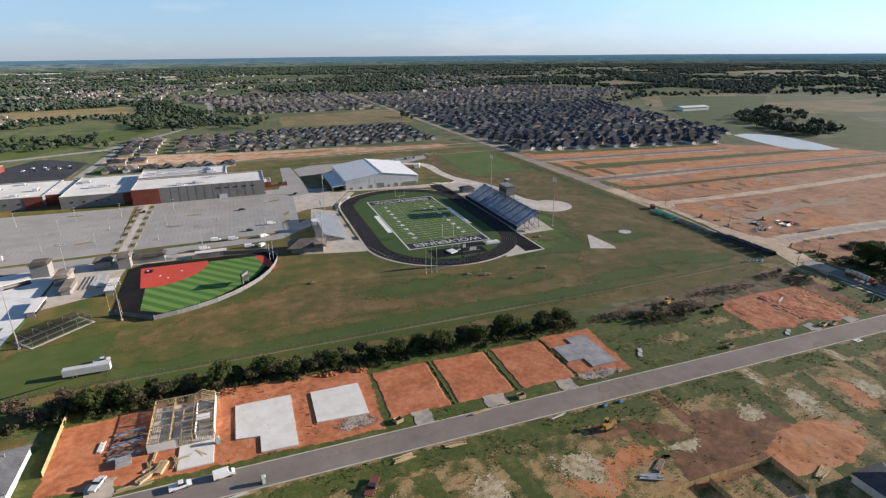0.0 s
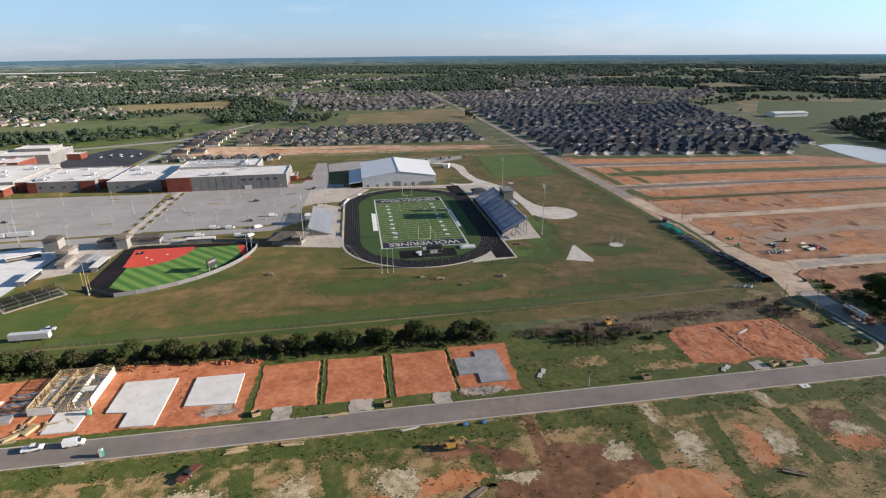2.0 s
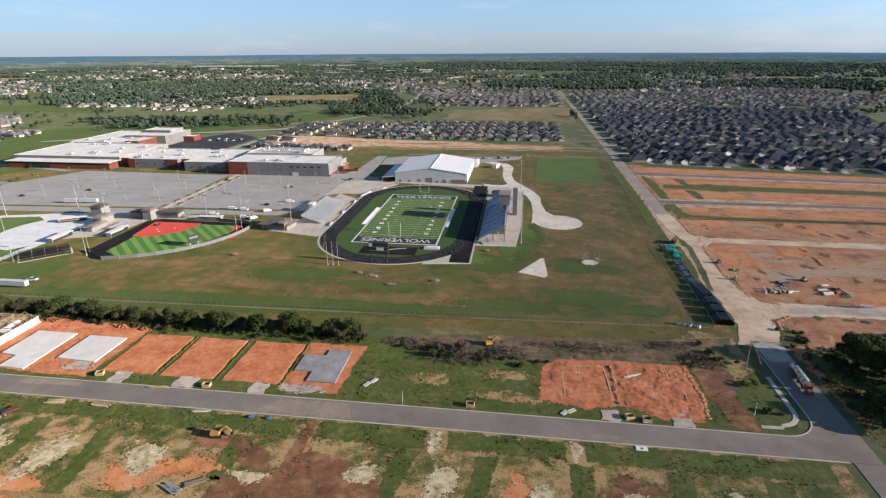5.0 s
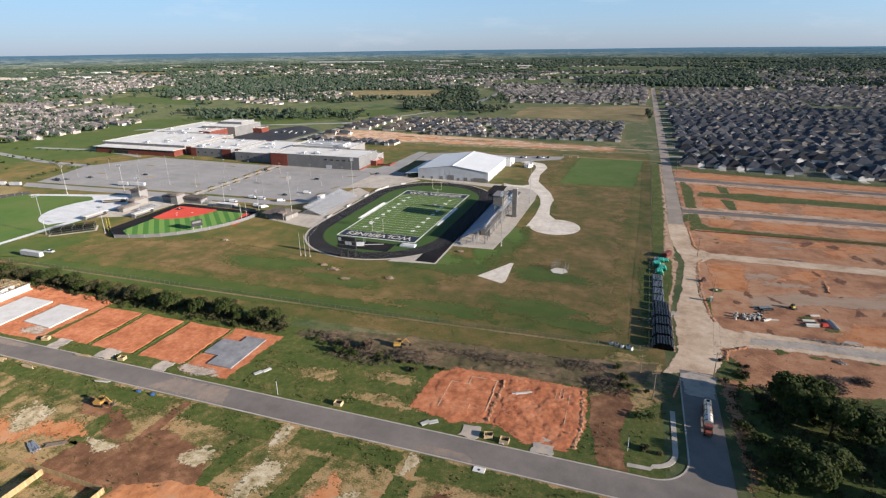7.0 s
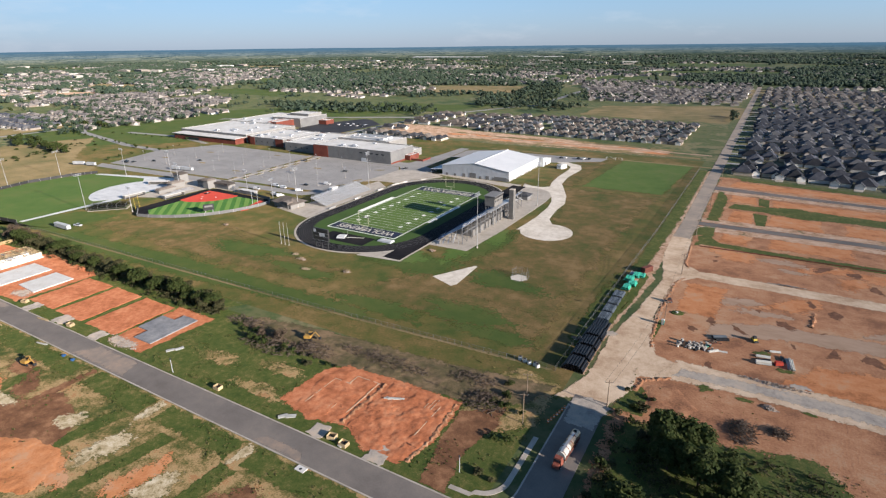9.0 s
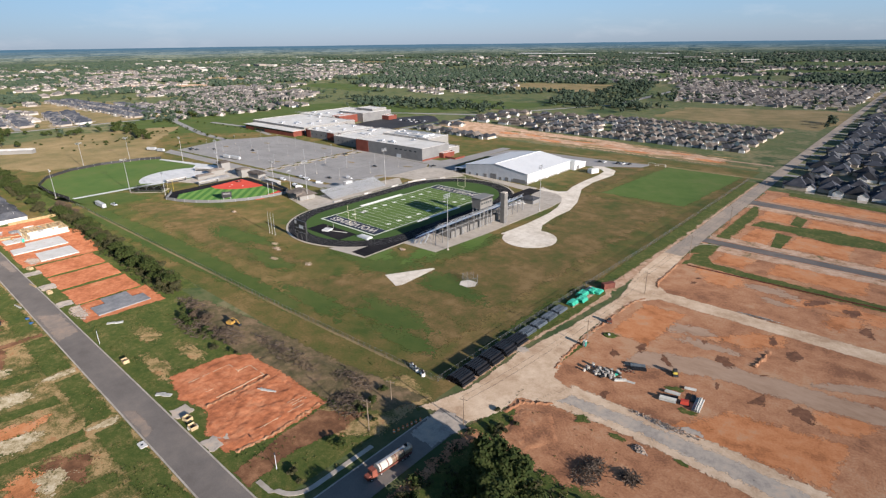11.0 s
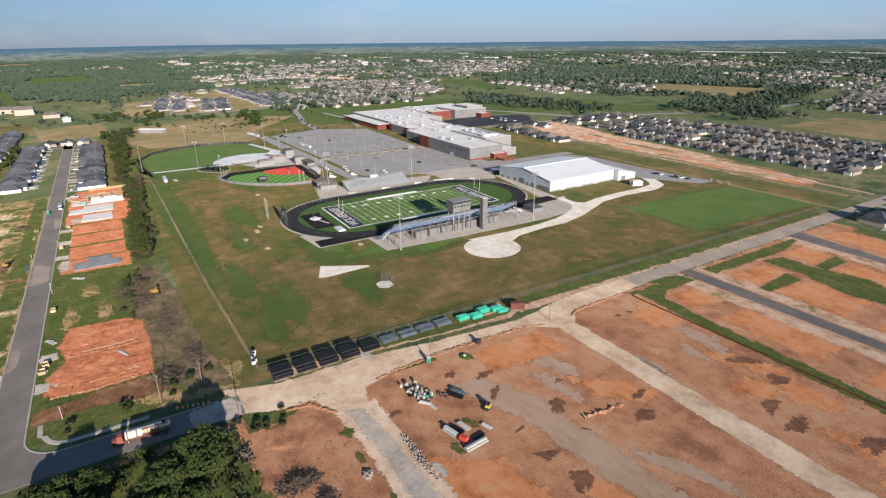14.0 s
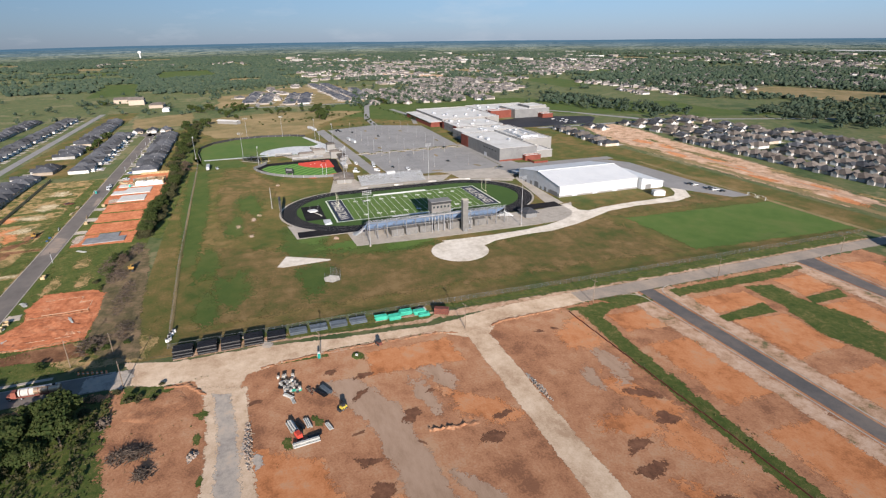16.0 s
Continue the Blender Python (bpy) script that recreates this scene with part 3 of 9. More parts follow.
# the far country, ridge behind ridge up to the horizon, glowing bluer as haze
def far_ridges(layers):
    for rad, height, wave, seed, dark, pale, glow in layers:
        g, n = Geo(), 360
        for k in range(n):
            a = 2 * math.pi * k / n
            h = height + wave * (noise.noise((math.cos(a) * 5 + seed, math.sin(a) * 5, seed)) + 0.5 * noise.noise((a * 16, seed, 0)))
            h += 20 * max(0, math.cos(a - radians(174))) ** 6 * (height / 60)
            for rr, zz in ((rad - 160, -1), (rad, h), (rad + 60, h * 0.9)):
                g.v.append((230 + rr * math.cos(a), 130 + rr * math.sin(a), zz))
        for k in range(n):
            for j in range(2):
                p, q = 3 * k + j, 3 * ((k + 1) % n) + j
                g.f.append((p, q, q + 1, p + 1))
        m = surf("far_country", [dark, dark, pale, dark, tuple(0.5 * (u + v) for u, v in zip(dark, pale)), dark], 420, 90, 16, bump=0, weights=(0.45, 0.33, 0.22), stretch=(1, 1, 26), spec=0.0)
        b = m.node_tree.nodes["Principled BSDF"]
        # emission paints in the haze, stronger on each farther ring
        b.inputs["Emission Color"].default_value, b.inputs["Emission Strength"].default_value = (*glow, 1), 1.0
        solid("backdrop", g, m, "distant country of woods and fields along the horizon, glowing blue-green for haze", "hills", "structure")


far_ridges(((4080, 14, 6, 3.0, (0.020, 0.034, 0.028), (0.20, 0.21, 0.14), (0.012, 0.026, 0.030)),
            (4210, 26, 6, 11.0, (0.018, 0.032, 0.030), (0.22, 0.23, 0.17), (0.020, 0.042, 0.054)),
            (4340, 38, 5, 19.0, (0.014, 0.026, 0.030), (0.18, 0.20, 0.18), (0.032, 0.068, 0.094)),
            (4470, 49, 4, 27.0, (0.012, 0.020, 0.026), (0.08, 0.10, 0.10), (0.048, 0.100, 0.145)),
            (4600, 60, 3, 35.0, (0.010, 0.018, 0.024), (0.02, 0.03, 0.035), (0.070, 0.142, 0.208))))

sheet("school_lawn", [[(-300, 182), (-150, 184), (268, 186), (266, 600), (60, 600), (-130, 596), (-420, 560), (-420, 330)]], 0.02, "lawn", "wide patchy green and brown mown grass", "lawn")
soft_sheet("lawn_brown", [[(150, 212), (253, 207), (253, 452), (190, 452), (172, 434), (190, 400), (198, 362), (186, 330), (188, 290), (166, 250)],
                         [(-60, 214), (60, 208), (130, 215), (140, 240), (60, 250), (14, 266), (-50, 236)], [(160, 452), (190, 450), (190, 575), (160, 575)],
                         [(196, 214), (250, 210), (250, 240), (205, 244)]], 0.05, "brown_lawn", "worn brown grass on the practice grounds", "lawn", 14)
soft_sheet("lawn_green", [[(-190, 186), (-60, 194), (-58, 240), (-95, 232), (-120, 190)], [(-60, 186), (60, 188), (120, 192), (180, 196), (178, 210), (60, 212), (-60, 206)], blob(166, 262, 24, 16, 0.3, 21), blob(186, 306, 10, 30, 0.3, 22), blob(70, 236, 34, 9, 0.3, 23), blob(232, 214, 20, 5, 0.3, 24), blob(120, 226, 22, 7, 0.3, 25), blob(216, 224, 26, 8, 0.35, 26), blob(176, 212, 30, 6, 0.3, 27), blob(214, 262, 22, 9, 0.35, 29)], 0.07, "green_grass", "patches of greener grass", "lawn", 7)

soft_sheet("lush_grass", [blob(158, 268, 9, 10, 0.35, 41), blob(176, 286, 8, 14, 0.35, 42), blob(186, 318, 6, 16, 0.3, 44)], 0.082, "mown_grass", "lush patches of fresh green grass", "lawn", 6)
soft_sheet("practice_field", [[(192, 457), (254, 458), (262, 572), (198, 578)]], 0.09, "mown_grass", "bright green mown practice field", "field", 4)
sheet("campus_grass", [rect(20, 376, 39, 398), [(-230, 459), (-88, 456), (-88, 462), (-230, 474)], [(12, 440), (28, 440), (28, 500), (14, 500)], [(138, 446), (165, 448), (164, 505), (140, 507)]], 0.085, "lawn", "small grass plots between paving", "lawn")
soft_sheet("west_meadow", [ragged([(-300, 335), (-250, 330), (-215, 300), (-240, 200), (-300, 186), (-430, 190), (-470, 300), (-420, 420)], 3, 12, 3)], 0.04, "dry_field", "dry tan meadow beyond the ball field", "meadow")
soft_sheet("far_meadows", [ragged([(-420, 560), (-250, 690), (-100, 960), (-330, 880), (-560, 640)], 4, 20, 7), ragged([(-250, 480), (-420, 330), (-600, 420), (-480, 560)], 4, 20, 8)], 0.03, "green_grass", "green meadows beyond the school", "meadow")
soft_sheet("tan_fields", [ragged([(58, 880), (262, 868), (306, 1046), (240, 1085), (60, 1010)], 4, 18, 5), ragged([(-360, 96), (-470, 84), (-520, 165), (-370, 176)], 3, 12, 14),
                     ragged([(-560, 190), (-800, 200), (-820, 260), (-600, 300)], 6, 25, 15), ragged([(900, 700), (1300, 640), (1500, 800), (1000, 900)], 8, 40, 16), ragged([(760, 900), (930, 880), (1200, 1100), (950, 1180)], 8, 30, 17)], 0.035, "dry_field", "dry straw-coloured fields", "field")
soft_sheet("plough_field", [ragged([(-1330, 600), (-1040, 735), (-1150, 835), (-1420, 720)], 6, 25, 6), ragged([(-960, 335), (-860, 300), (-800, 350), (-900, 400)], 4, 20, 9), ragged([(-700, 260), (-640, 290), (-680, 330), (-740, 290)], 4, 20, 10)], 0.037, "pale_clay", "bare orange-tan cleared ground", "field", 8)
soft_sheet("hay_meadow", [[(668, 560), (690, 660), (820, 760), (950, 810), (1180, 1000), (940, 1090), (790, 900), (690, 740), (610, 640), (600, 580)], [(664, 545), (662, 430), (760, 420), (960, 640), (930, 700), (770, 500), (690, 490), (672, 520)], ragged([(655, 415), (900, 330), (1400, 420), (1100, 540), (760, 520)], 6, 25, 18), ragged([(-325, 925), (-116, 924), (-150, 830), (-330, 740)], 4, 20, 19), ragged([(-300, 480), (-350, 690), (-440, 715), (-470, 560), (-390, 470)], 4, 20, 20)], 0.045, "green_grass", "green hay meadow", "meadow")

far = random.Random(12)
plots, taken = [], []
for k in range(90):
    a, d = radians(far.uniform(25, 205)), far.uniform(1150, 3900)
    x, y, w, h, turn = 220 + d * math.cos(a), 150 + d * math.sin(a), far.uniform(50, 170) * (1 + d / 4000), far.uniform(30, 90) * (1 + d / 4000), far.uniform(-12, 12)
    if any(math.dist((x, y), (p, q)) < r + w + 30 for p, q, r in taken):
        continue
    taken.append((x, y, w))
    c, s = math.cos(radians(turn)), math.sin(radians(turn))
    plots.append([(x + u * c - v * s, y + u * s + v * c) for u, v in ((-w, -h), (w, -h), (w * 0.9, h), (-w, h * 0.8))])
sheet("far_fields", plots[::2], 0.05, "dry_field", "distant straw-coloured fields between woods", "field")
sheet("far_pastures", plots[1::2], 0.06, "green_grass", "distant green pastures between woods", "field")

# the vacant lots along the street
sheet("vacant_lots", [rect(-60, 30, 272, 123.7)], 0.03, "scrub", "rough vacant lots of weeds and bare tan soil", "lot")
STRIPS = ((-34, 92, 1), (-4, 91, 2), (34, 66, 5), (58, 66, 5), (101, 95, 0), (151, 72, -7), (174, 68, -7), (200, 88, -2), (226, 90, -2), (251, 90, -3))
verge = [[(x0, 114), (x1, 114), (x1, 123.8), (x0, 123.8)] for x0, x1 in ((-58, 10), (8, 60), (58, 114), (121, 156), (161, 197), (201, 236), (232, 268))]
verge += [[(x - 4, 114), (x + 4, 114), (x + 3.5 + lean * 0.4, 96), (x + 4 + lean, y), (x - 4 + lean, y), (x - 3.5 + lean * 0.4, 96)] for x, y, lean in STRIPS]
soft_sheet("verge_south", verge, 0.05, "weeds", "ragged strips of green weeds along the lot lines", "weeds", 3.0)
soft_sheet("bare_soil", [[(99, 82), (102, 97), (116, 103), (122, 111), (137, 108), (146, 101), (150, 93), (140, 86), (128, 84), (116, 80)], blob(108, 105, 10, 4, 0.3, 42, turn=-30), [(116, 98), (122, 98), (121, 123), (117, 123)], blob(92, 111, 8, 4, 0.2, 47), blob(212, 106, 8, 5, 0.3, 49)], 0.062, "dark_dirt", "churned dark brown bare soil", "soil", 3.5)
soft_sheet("orange_soil", [blob(130, 90, 17, 6, 0.25, 45, turn=-6), blob(182, 98, 5, 9, 0.3, 46), blob(91, 99, 10, 5, 0.3, 43), blob(76, 93, 9, 5, 0.3, 48), blob(212, 96, 7, 6, 0.3, 44), blob(158, 88, 8, 5, 0.3, 50), blob(48, 86, 7, 6, 0.3, 40)], 0.058, "clay", "churned orange soil of the vacant lots", "soil", 3.5)
soft_sheet("pale_soil", [blob(23, 101, 8, 8, 0.25, 51), blob(48, 100, 6, 9, 0.25, 52), blob(76, 101, 7, 6, 0.3, 53), blob(162, 101, 5, 8, 0.25, 54), blob(-16, 100, 8, 7, 0.2, 55), blob(189, 98, 5, 7, 0.25, 56), blob(140, 103, 4, 4, 0.3, 57), blob(158, 118, 2.6, 5, 0.3, 58), blob(110, 98, 5, 3, 0.3, 59), blob(214, 101, 4, 5, 0.3, 60), blob(240, 100, 6, 7, 0.3, 61), blob(199, 119, 2, 4, 0.3, 62)], 0.065, "pale_sand", "pale sandy bare patches", "soil", 3)
sheet("side_lots", [rect(-70, 133.9, 266, 178)], 0.04, "weeds", "weedy green ground behind the street", "lot")
soft_sheet("side_grass", [[(244, 150), (268, 170), (268, 195), (250, 200), (240, 185)], blob(180, 143, 12, 3.5, 0.3, 71), blob(150, 150, 9, 4, 0.3, 72), blob(178, 156, 9, 4, 0.3, 73)], 0.06, "scrub", "rough grass with dry patches", "lot", 4)
soft_sheet("lot_path", [[(248, 134), (257, 134), (254, 150), (258, 166), (256, 176), (243, 166), (244, 152)]], 0.068, "dark_dirt", "worn dirt track over the corner lot", "soil", 1.8)
soft_sheet("brush_line", [[(134, 171), (160, 167), (196, 165), (244, 170), (262, 178), (266, 194), (220, 188), (172, 186), (140, 181)]], 0.075, "debris_soil", "cleared strip with brown brush and soil", "soil", 3)
soft_sheet("hedge_ground", [[(-260, 165), (-70, 171), (112, 168), (126, 186), (-70, 190), (-260, 184)]], 0.072, "weeds", "dark overgrown ground below the hedge", "ground", 3)
soft_sheet("lot_clay", [[(-65, 140), (-36, 136.5), (30, 135.5), (32, 174), (-20, 177), (-38, 174), (-65, 171)]], 0.08, "red_dirt", "orange-red clay round the new foundations", "soil", 1.8)
soft_sheet("slab_clay", [[(100, 136.5), (123, 136.5), (125, 170), (100, 170)], [(188, 142), (204, 138.5), (216, 142), (228, 135.5), (240, 136), (245, 150), (243, 171), (214, 171), (198, 171), (190, 165)]], 0.085, "red_dirt", "orange-red clay of the building lots", "soil", 2.6)

# three bare building pads with low edges
def building_pad(x0, x1, y0, y1, seed):
    rng = random.Random(seed)
    ob = thing("building_pad", "bare orange-red clay building pad beside the street", "building pad", group="building pads")
    part("clay_bed", Geo().prism(ragged(rect(x0, y0, x1, y1), 0.35, 2, seed), -0.05, 0.22, 0.9), M["red_dirt"], ob)
    berm = Geo().ridge([(x1 + 0.9, y0), (x1 + 0.9, (y0 + y1) / 2), (x1 + 0.8, y1)], 0.42, rng, 0.5)
    part("spoil_ridge", berm, M["weeds"], ob, "dark ridge of weedy spoil")
    return ob


for k, (x0, x1) in enumerate(((32, 53), (55, 76), (78.5, 100))):
    building_pad(x0, x1, 140, 168, 60 + k)


# the street, its kerbs, and the side road
def kerb_line(g, pts, w=0.45, h=0.16):
    for (x0, y0), (x1, y1) in zip(pts, pts[1:]):
        d = math.hypot(x1 - x0, y1 - y0)
        nx, ny = -(y1 - y0) / d * w / 2, (x1 - x0) / d * w / 2
        g.prism([(x0 - nx, y0 - ny), (x1 - nx, y1 - ny), (x1 + nx, y1 + ny), (x0 + nx, y0 + ny)], -0.02, h)


def arc(cx, cy, r, a0, a1, n=10):
    return [(cx + r * math.cos(radians(a0 + (a1 - a0) * k / n)), cy + r * math.sin(radians(a0 + (a1 - a0) * k / n))) for k in range(n + 1)]


corner = arc(262, 144, 10.3, -90, 0)
sheet("road", [[(-320, 124.2), (283, 124.2), (283, 192), (272.3, 192), (272.3, 144)] + corner[::-1][1:] + [(-320, 133.6)], [(275, 20), (286, 20), (286, 124.0), (275, 124.0)],
               ragged(blob(-305, 129, 15, 15, 0.0, 1), 0, 3, 1)], 0.11, "asphalt", "grey asphalt street with dusty tracks", "road")
kg = Geo()
kerb_line(kg, [(-292, 133.8), (262, 133.8)] + [(x - 0.1, y + 0.1) for x, y in corner] + [(272.1, 186)])
kerb_line(kg, [(-292, 124.0), (274, 124.0)])
solid("kerb", kg, M["concrete"], "pale concrete kerbs along the street", "kerb", "structure")
walk_g = Geo()
walk_g.prism([(256, 138), (262, 138.2)] + arc(261.5, 146, 6.6, -80, 0, 8) + [(268.1, 166), (269.6, 166)] + arc(261.5, 146, 8.1, 0, -80, 8) + [(262, 136.8), (256, 136.6)], -0.02, 0.13)
solid("pavement", walk_g, M["concrete"], "curved pale concrete footway at the corner", "pavement", "structure")
soft_sheet("dusty_patch", [[(98, 124.3), (132, 124.3), (128, 133.5), (104, 133.5)], [(196, 124.3), (216, 124.3), (214, 128), (200, 128)], [(8, 129), (32, 130), (32, 133.5), (10, 133.5)]], 0.118, "dust", "clay dust spread over the asphalt", "soil", 2.2)
soft_sheet("haul_road", [[(266, 187), (272.4, 189), (283, 189.5), (288, 202), (288, 211), (299, 217), (303, 226), (291, 230), (288, 239), (284.5, 262), (286, 300), (295, 310), (295, 320), (288, 326), (285, 374), (273.5, 374), (275, 330), (280, 302), (276.5, 264), (272, 235), (272, 205)],
                         [(290, 310), (385, 309), (640, 322), (640, 332), (385, 319.5), (290, 320)]], 0.10, "gravel", "pale tan gravel haul road", "road", 1.4)
soft_sheet("track_edge", [[(292, 214), (318, 216.4), (348, 215.5), (420, 211.5), (420, 227), (350, 231.5), (322, 231), (297, 230)]], 0.122, "gravel", "tan gravel edges of the crushed-stone track", "road", 2.6)
soft_sheet("grey_track", [[(297, 217.5), (318, 219.6), (348, 219), (420, 215), (420, 223.5), (350, 227.6), (322, 227), (300, 225)], [(272.8, 176), (283, 176), (285, 190), (277, 194), (271, 190)]], 0.125, "grey_gravel", "grey crushed-stone track", "road", 2.6)
soft_sheet("side_road", [[(274.5, 368), (284.4, 368), (284.8, 404), (284.6, 494), (284.6, 1900), (275.4, 1900), (275, 400)]], 0.115, "dusty_road", "dusty grey side road along the school grounds", "road", 0.8)
sheet("site_road", [[(284.2, 397.5), (400, 398), (660, 385), (660, 391), (400, 404.4), (284.2, 405)], [(284.3, 493), (330, 492), (520, 477), (520, 483), (332, 498.4), (284.3, 505)]], 0.112, "new_asphalt", "new dark asphalt road through the building site", "road")

# the estate under construction
soft_sheet("site_ground", [[(283, 190), (286, 120), (420, 60), (640, 160), (666, 380), (640, 440), (540, 508), (300, 541), (283, 541)]], 0.045, "site_dirt", "broad graded red-brown clay of a building site", "soil", 5)
soft_sheet("site_red", [[(297, 411), (315, 411), (315, 442), (300, 442)], [(318, 413), (352, 412), (352, 440), (322, 441)], [(297, 369), (314, 369), (318, 395), (298, 395)], [(322, 369), (364, 369), (364, 394), (322, 395)], [(374, 369), (560, 361), (560, 382), (374, 393)],
                        [(360, 411), (640, 398), (640, 424), (360, 438)], [(296, 462), (316, 461), (314, 482), (296, 486)], [(322, 457), (520, 448), (520, 470), (322, 480)], [(292, 508), (520, 488), (540, 500), (296, 530)], [(290, 270), (308, 268), (310, 305), (290, 304)], [(326, 226), (372, 230), (372, 256), (340, 250)]], 0.06, "clay", "orange graded house lots", "soil", 5)
weed_strips = [[(287, 356), (292, 360), (330, 357.5), (366, 357), (640, 353), (640, 362), (366, 366.5), (330, 367), (300, 369), (292, 384), (286, 376)], [(290, 378), (296, 378), (295, 398), (287, 398)], [(296, 443), (318, 443), (340, 436), (360, 440), (620, 428), (620, 442), (360, 460), (335, 465), (314, 459), (299, 460)], [(287, 410), (296, 410), (297, 470), (292, 490), (287, 490)]]
weed_strips += [[(300, 530), (520, 500), (540, 508), (298, 543)], [(284.5, 233), (287.5, 234), (289, 258), (286.5, 258)], [(284, 190), (294, 190), (294, 202), (286, 207)], [(263.5, 306), (270, 310), (272.5, 326), (275, 400), (275, 560), (265, 560)], [(268, 240), (273.5, 262), (275, 300), (271, 306), (268, 270)], [(284.5, 374), (291, 380), (292, 395), (284.5, 395)], blob(308, 216, 2.6, 1.6, 0.3, 65), blob(289.5, 199, 2.5, 6, 0.25, 66)]
soft_sheet("site_green", weed_strips, 0.08, "weeds", "strips of green weeds on the site", "weeds", 4.2)
soft_sheet("pile_weeds", [blob(262, 255, 4, 45, 0.1, 63, 40), blob(268.5, 262, 2.5, 30, 0.1, 64, 30)], 0.086, "weeds", "weeds round the stored pipes", "weeds", 2)
soft_sheet("site_green_gap", [[(312, 440), (322, 438), (321, 412), (315, 412)], [(314, 482), (322, 479), (322, 458), (315, 460)]], 0.083, "weeds", "weedy gaps between the house lots", "weeds", 1.5)
rng = random.Random(64)
stains = [blob(x, y, r, r * rng.uniform(0.4, 0.75), 0.4, 100 + k, 22, rng.uniform(40, 130)) for k, (x, y, r) in enumerate((
    (305, 267.5, 3.6), (299, 257, 2.8), (315.5, 264, 3.6), (331, 277, 4.2), (346.6, 260, 3.2), (358, 261, 4.2), (321.5, 286, 2.2), (308, 231, 2.6), (334, 260, 1.8), (344, 276, 1.6), (347, 350, 5.5), (360, 349, 4.2), (367, 333, 5.2),
    (376, 330, 4.5), (341, 303, 3.4), (349, 296, 4.0), (300, 338.5, 2.2), (300, 345, 1.8), (392, 340, 6), (390, 280, 6)))]
soft_sheet("damp_patches", stains, 0.07, "damp_clay", "dark damp patches in the clay", "soil", 2.2)
soft_sheet("site_track", [[(304, 250), (330, 262), (380, 268), (420, 262), (420, 274), (378, 281), (326, 276), (304, 265)]], 0.065, "site_grey", "grey-brown wheel tracks in the clay", "soil", 3.5)
soft_sheet("road_shoulder", [[(270, 306), (277, 306), (276, 380), (276, 560), (271, 560)], [(262, 204), (272, 204), (272, 240), (278, 300), (272, 312), (268, 300), (268, 262)], [(284, 232), (287, 236), (287, 300), (284, 300)]], 0.073, "pale_clay", "gravelly shoulder beside the haul road", "soil", 1.6)
sheet("pond", [[(609, 556), (600, 530), (592, 505), (586, 474), (584, 453), (602, 433), (632, 428), (648, 473), (656, 505), (656, 530), (646, 550), (632, 560)]], 0.12, "water", "pale still retention pond", "water")
soft_sheet("north_clay", [([(-150, 640), (-22, 606), (232, 604), (234, 640), (110, 664), (-10, 676), (-88, 694), (-140, 690)])], 0.05, "pale_clay", "strip of dusty graded clay below the houses", "soil", 9)
soft_sheet("north_orange", [blob(-20 + 34 * k, 640 - 2.4 * k + 9 * math.sin(2.3 * k), 17, 6, 0.35, 140 + k) for k in range(8)], 0.06, "clay", "orange streaks of fresh clay", "soil", 5)
soft_sheet("north_weeds", [blob(-60 + 40 * k, 622 + 26 * (k % 2) + 6 * math.sin(1.7 * k), 14, 4, 0.4, 160 + k) for k in range(8)], 0.07, "scrub", "patches of dry weeds on the graded strip", "weeds", 5)
sheet("ring_road", [[(-420, 606), (-260, 700), (-150, 748), (-60, 960), (-40, 970), (-70, 1720), (-80, 1720), (-52, 985), (-160, 757), (-262, 709), (-420, 616)], [(-154, 585), (-146, 585), (-138, 745), (-146, 745)]], 0.10, "old_asphalt", "pale asphalt roads round the campus", "road")
kg = Geo()
kerb_line(kg, arc(292, 388.5, 7.5, 180, 90, 8) + [(400, 396.6), (660, 383.6)])
kerb_line(kg, arc(292, 414.5, 8.0, 180, 270, 8) + [(400, 405.6), (660, 392.6)])
kerb_line(kg, arc(291, 484, 7, 180, 90, 8) + [(330, 490.6), (520, 475.6)])
kerb_line(kg, arc(291, 513, 7, 180, 270, 8) + [(332, 499.6), (520, 484.6)])
solid("site_kerb", kg, M["concrete"], "pale concrete kerbs of the new site roads", "kerb", "structure")
soft_sheet("site_shoulder", [[(284, 386), (400, 388), (400, 397), (284, 397)], [(284, 405), (400, 404), (400, 414), (284, 416)], [(284, 482), (330, 481), (520, 467), (520, 477), (330, 492), (284, 493)]], 0.077, "pale_clay", "pale dusty soil beside the new road", "soil", 3.5)

soft_sheet("stone_patch", [blob(327, 214, 2.4, 1.5, 0.3, 81), blob(335.5, 231.5, 3.2, 1.8, 0.35, 82), blob(326, 228.5, 7, 1.3, 0.4, 83), blob(272, 237.5, 3.5, 2.0, 0.3, 84), blob(332, 320.3, 7, 1.2, 0.4, 85)], 0.13, "grey_gravel", "pale spilled stone at the track edge", "stone", 1.2)
soft_sheet("track_weeds", [blob(308, 215.6, 1.6, 2.2, 0.3, 86), blob(320, 214.8, 3.2, 1.5, 0.35, 87), blob(338, 216.5, 2, 1, 0.3, 88), blob(324, 249, 2.6, 1.6, 0.3, 89), blob(331, 239.6, 2.4, 1.4, 0.3, 90), blob(292.3, 268.5, 2.6, 1.8, 0.2, 91)], 0.132, "weeds", "small clumps of weeds beside the track", "weeds", 1.0)
soft_sheet("tree_ground", [[(285.5, 100), (350, 90), (352, 180), (340, 196), (316, 191), (300, 190), (287, 188)]], 0.09, "weeds", "rank dark weeds below the roadside trees", "weeds", 5)
rng = random.Random(33)
graded = [blob(rng.uniform(292, 430), rng.choice((rng.uniform(240, 302), rng.uniform(326, 352))), rng.uniform(7, 16), rng.uniform(3, 7), 0.35, 900 + k, 24, rng.uniform(-20, 40)) for k in range(16)]
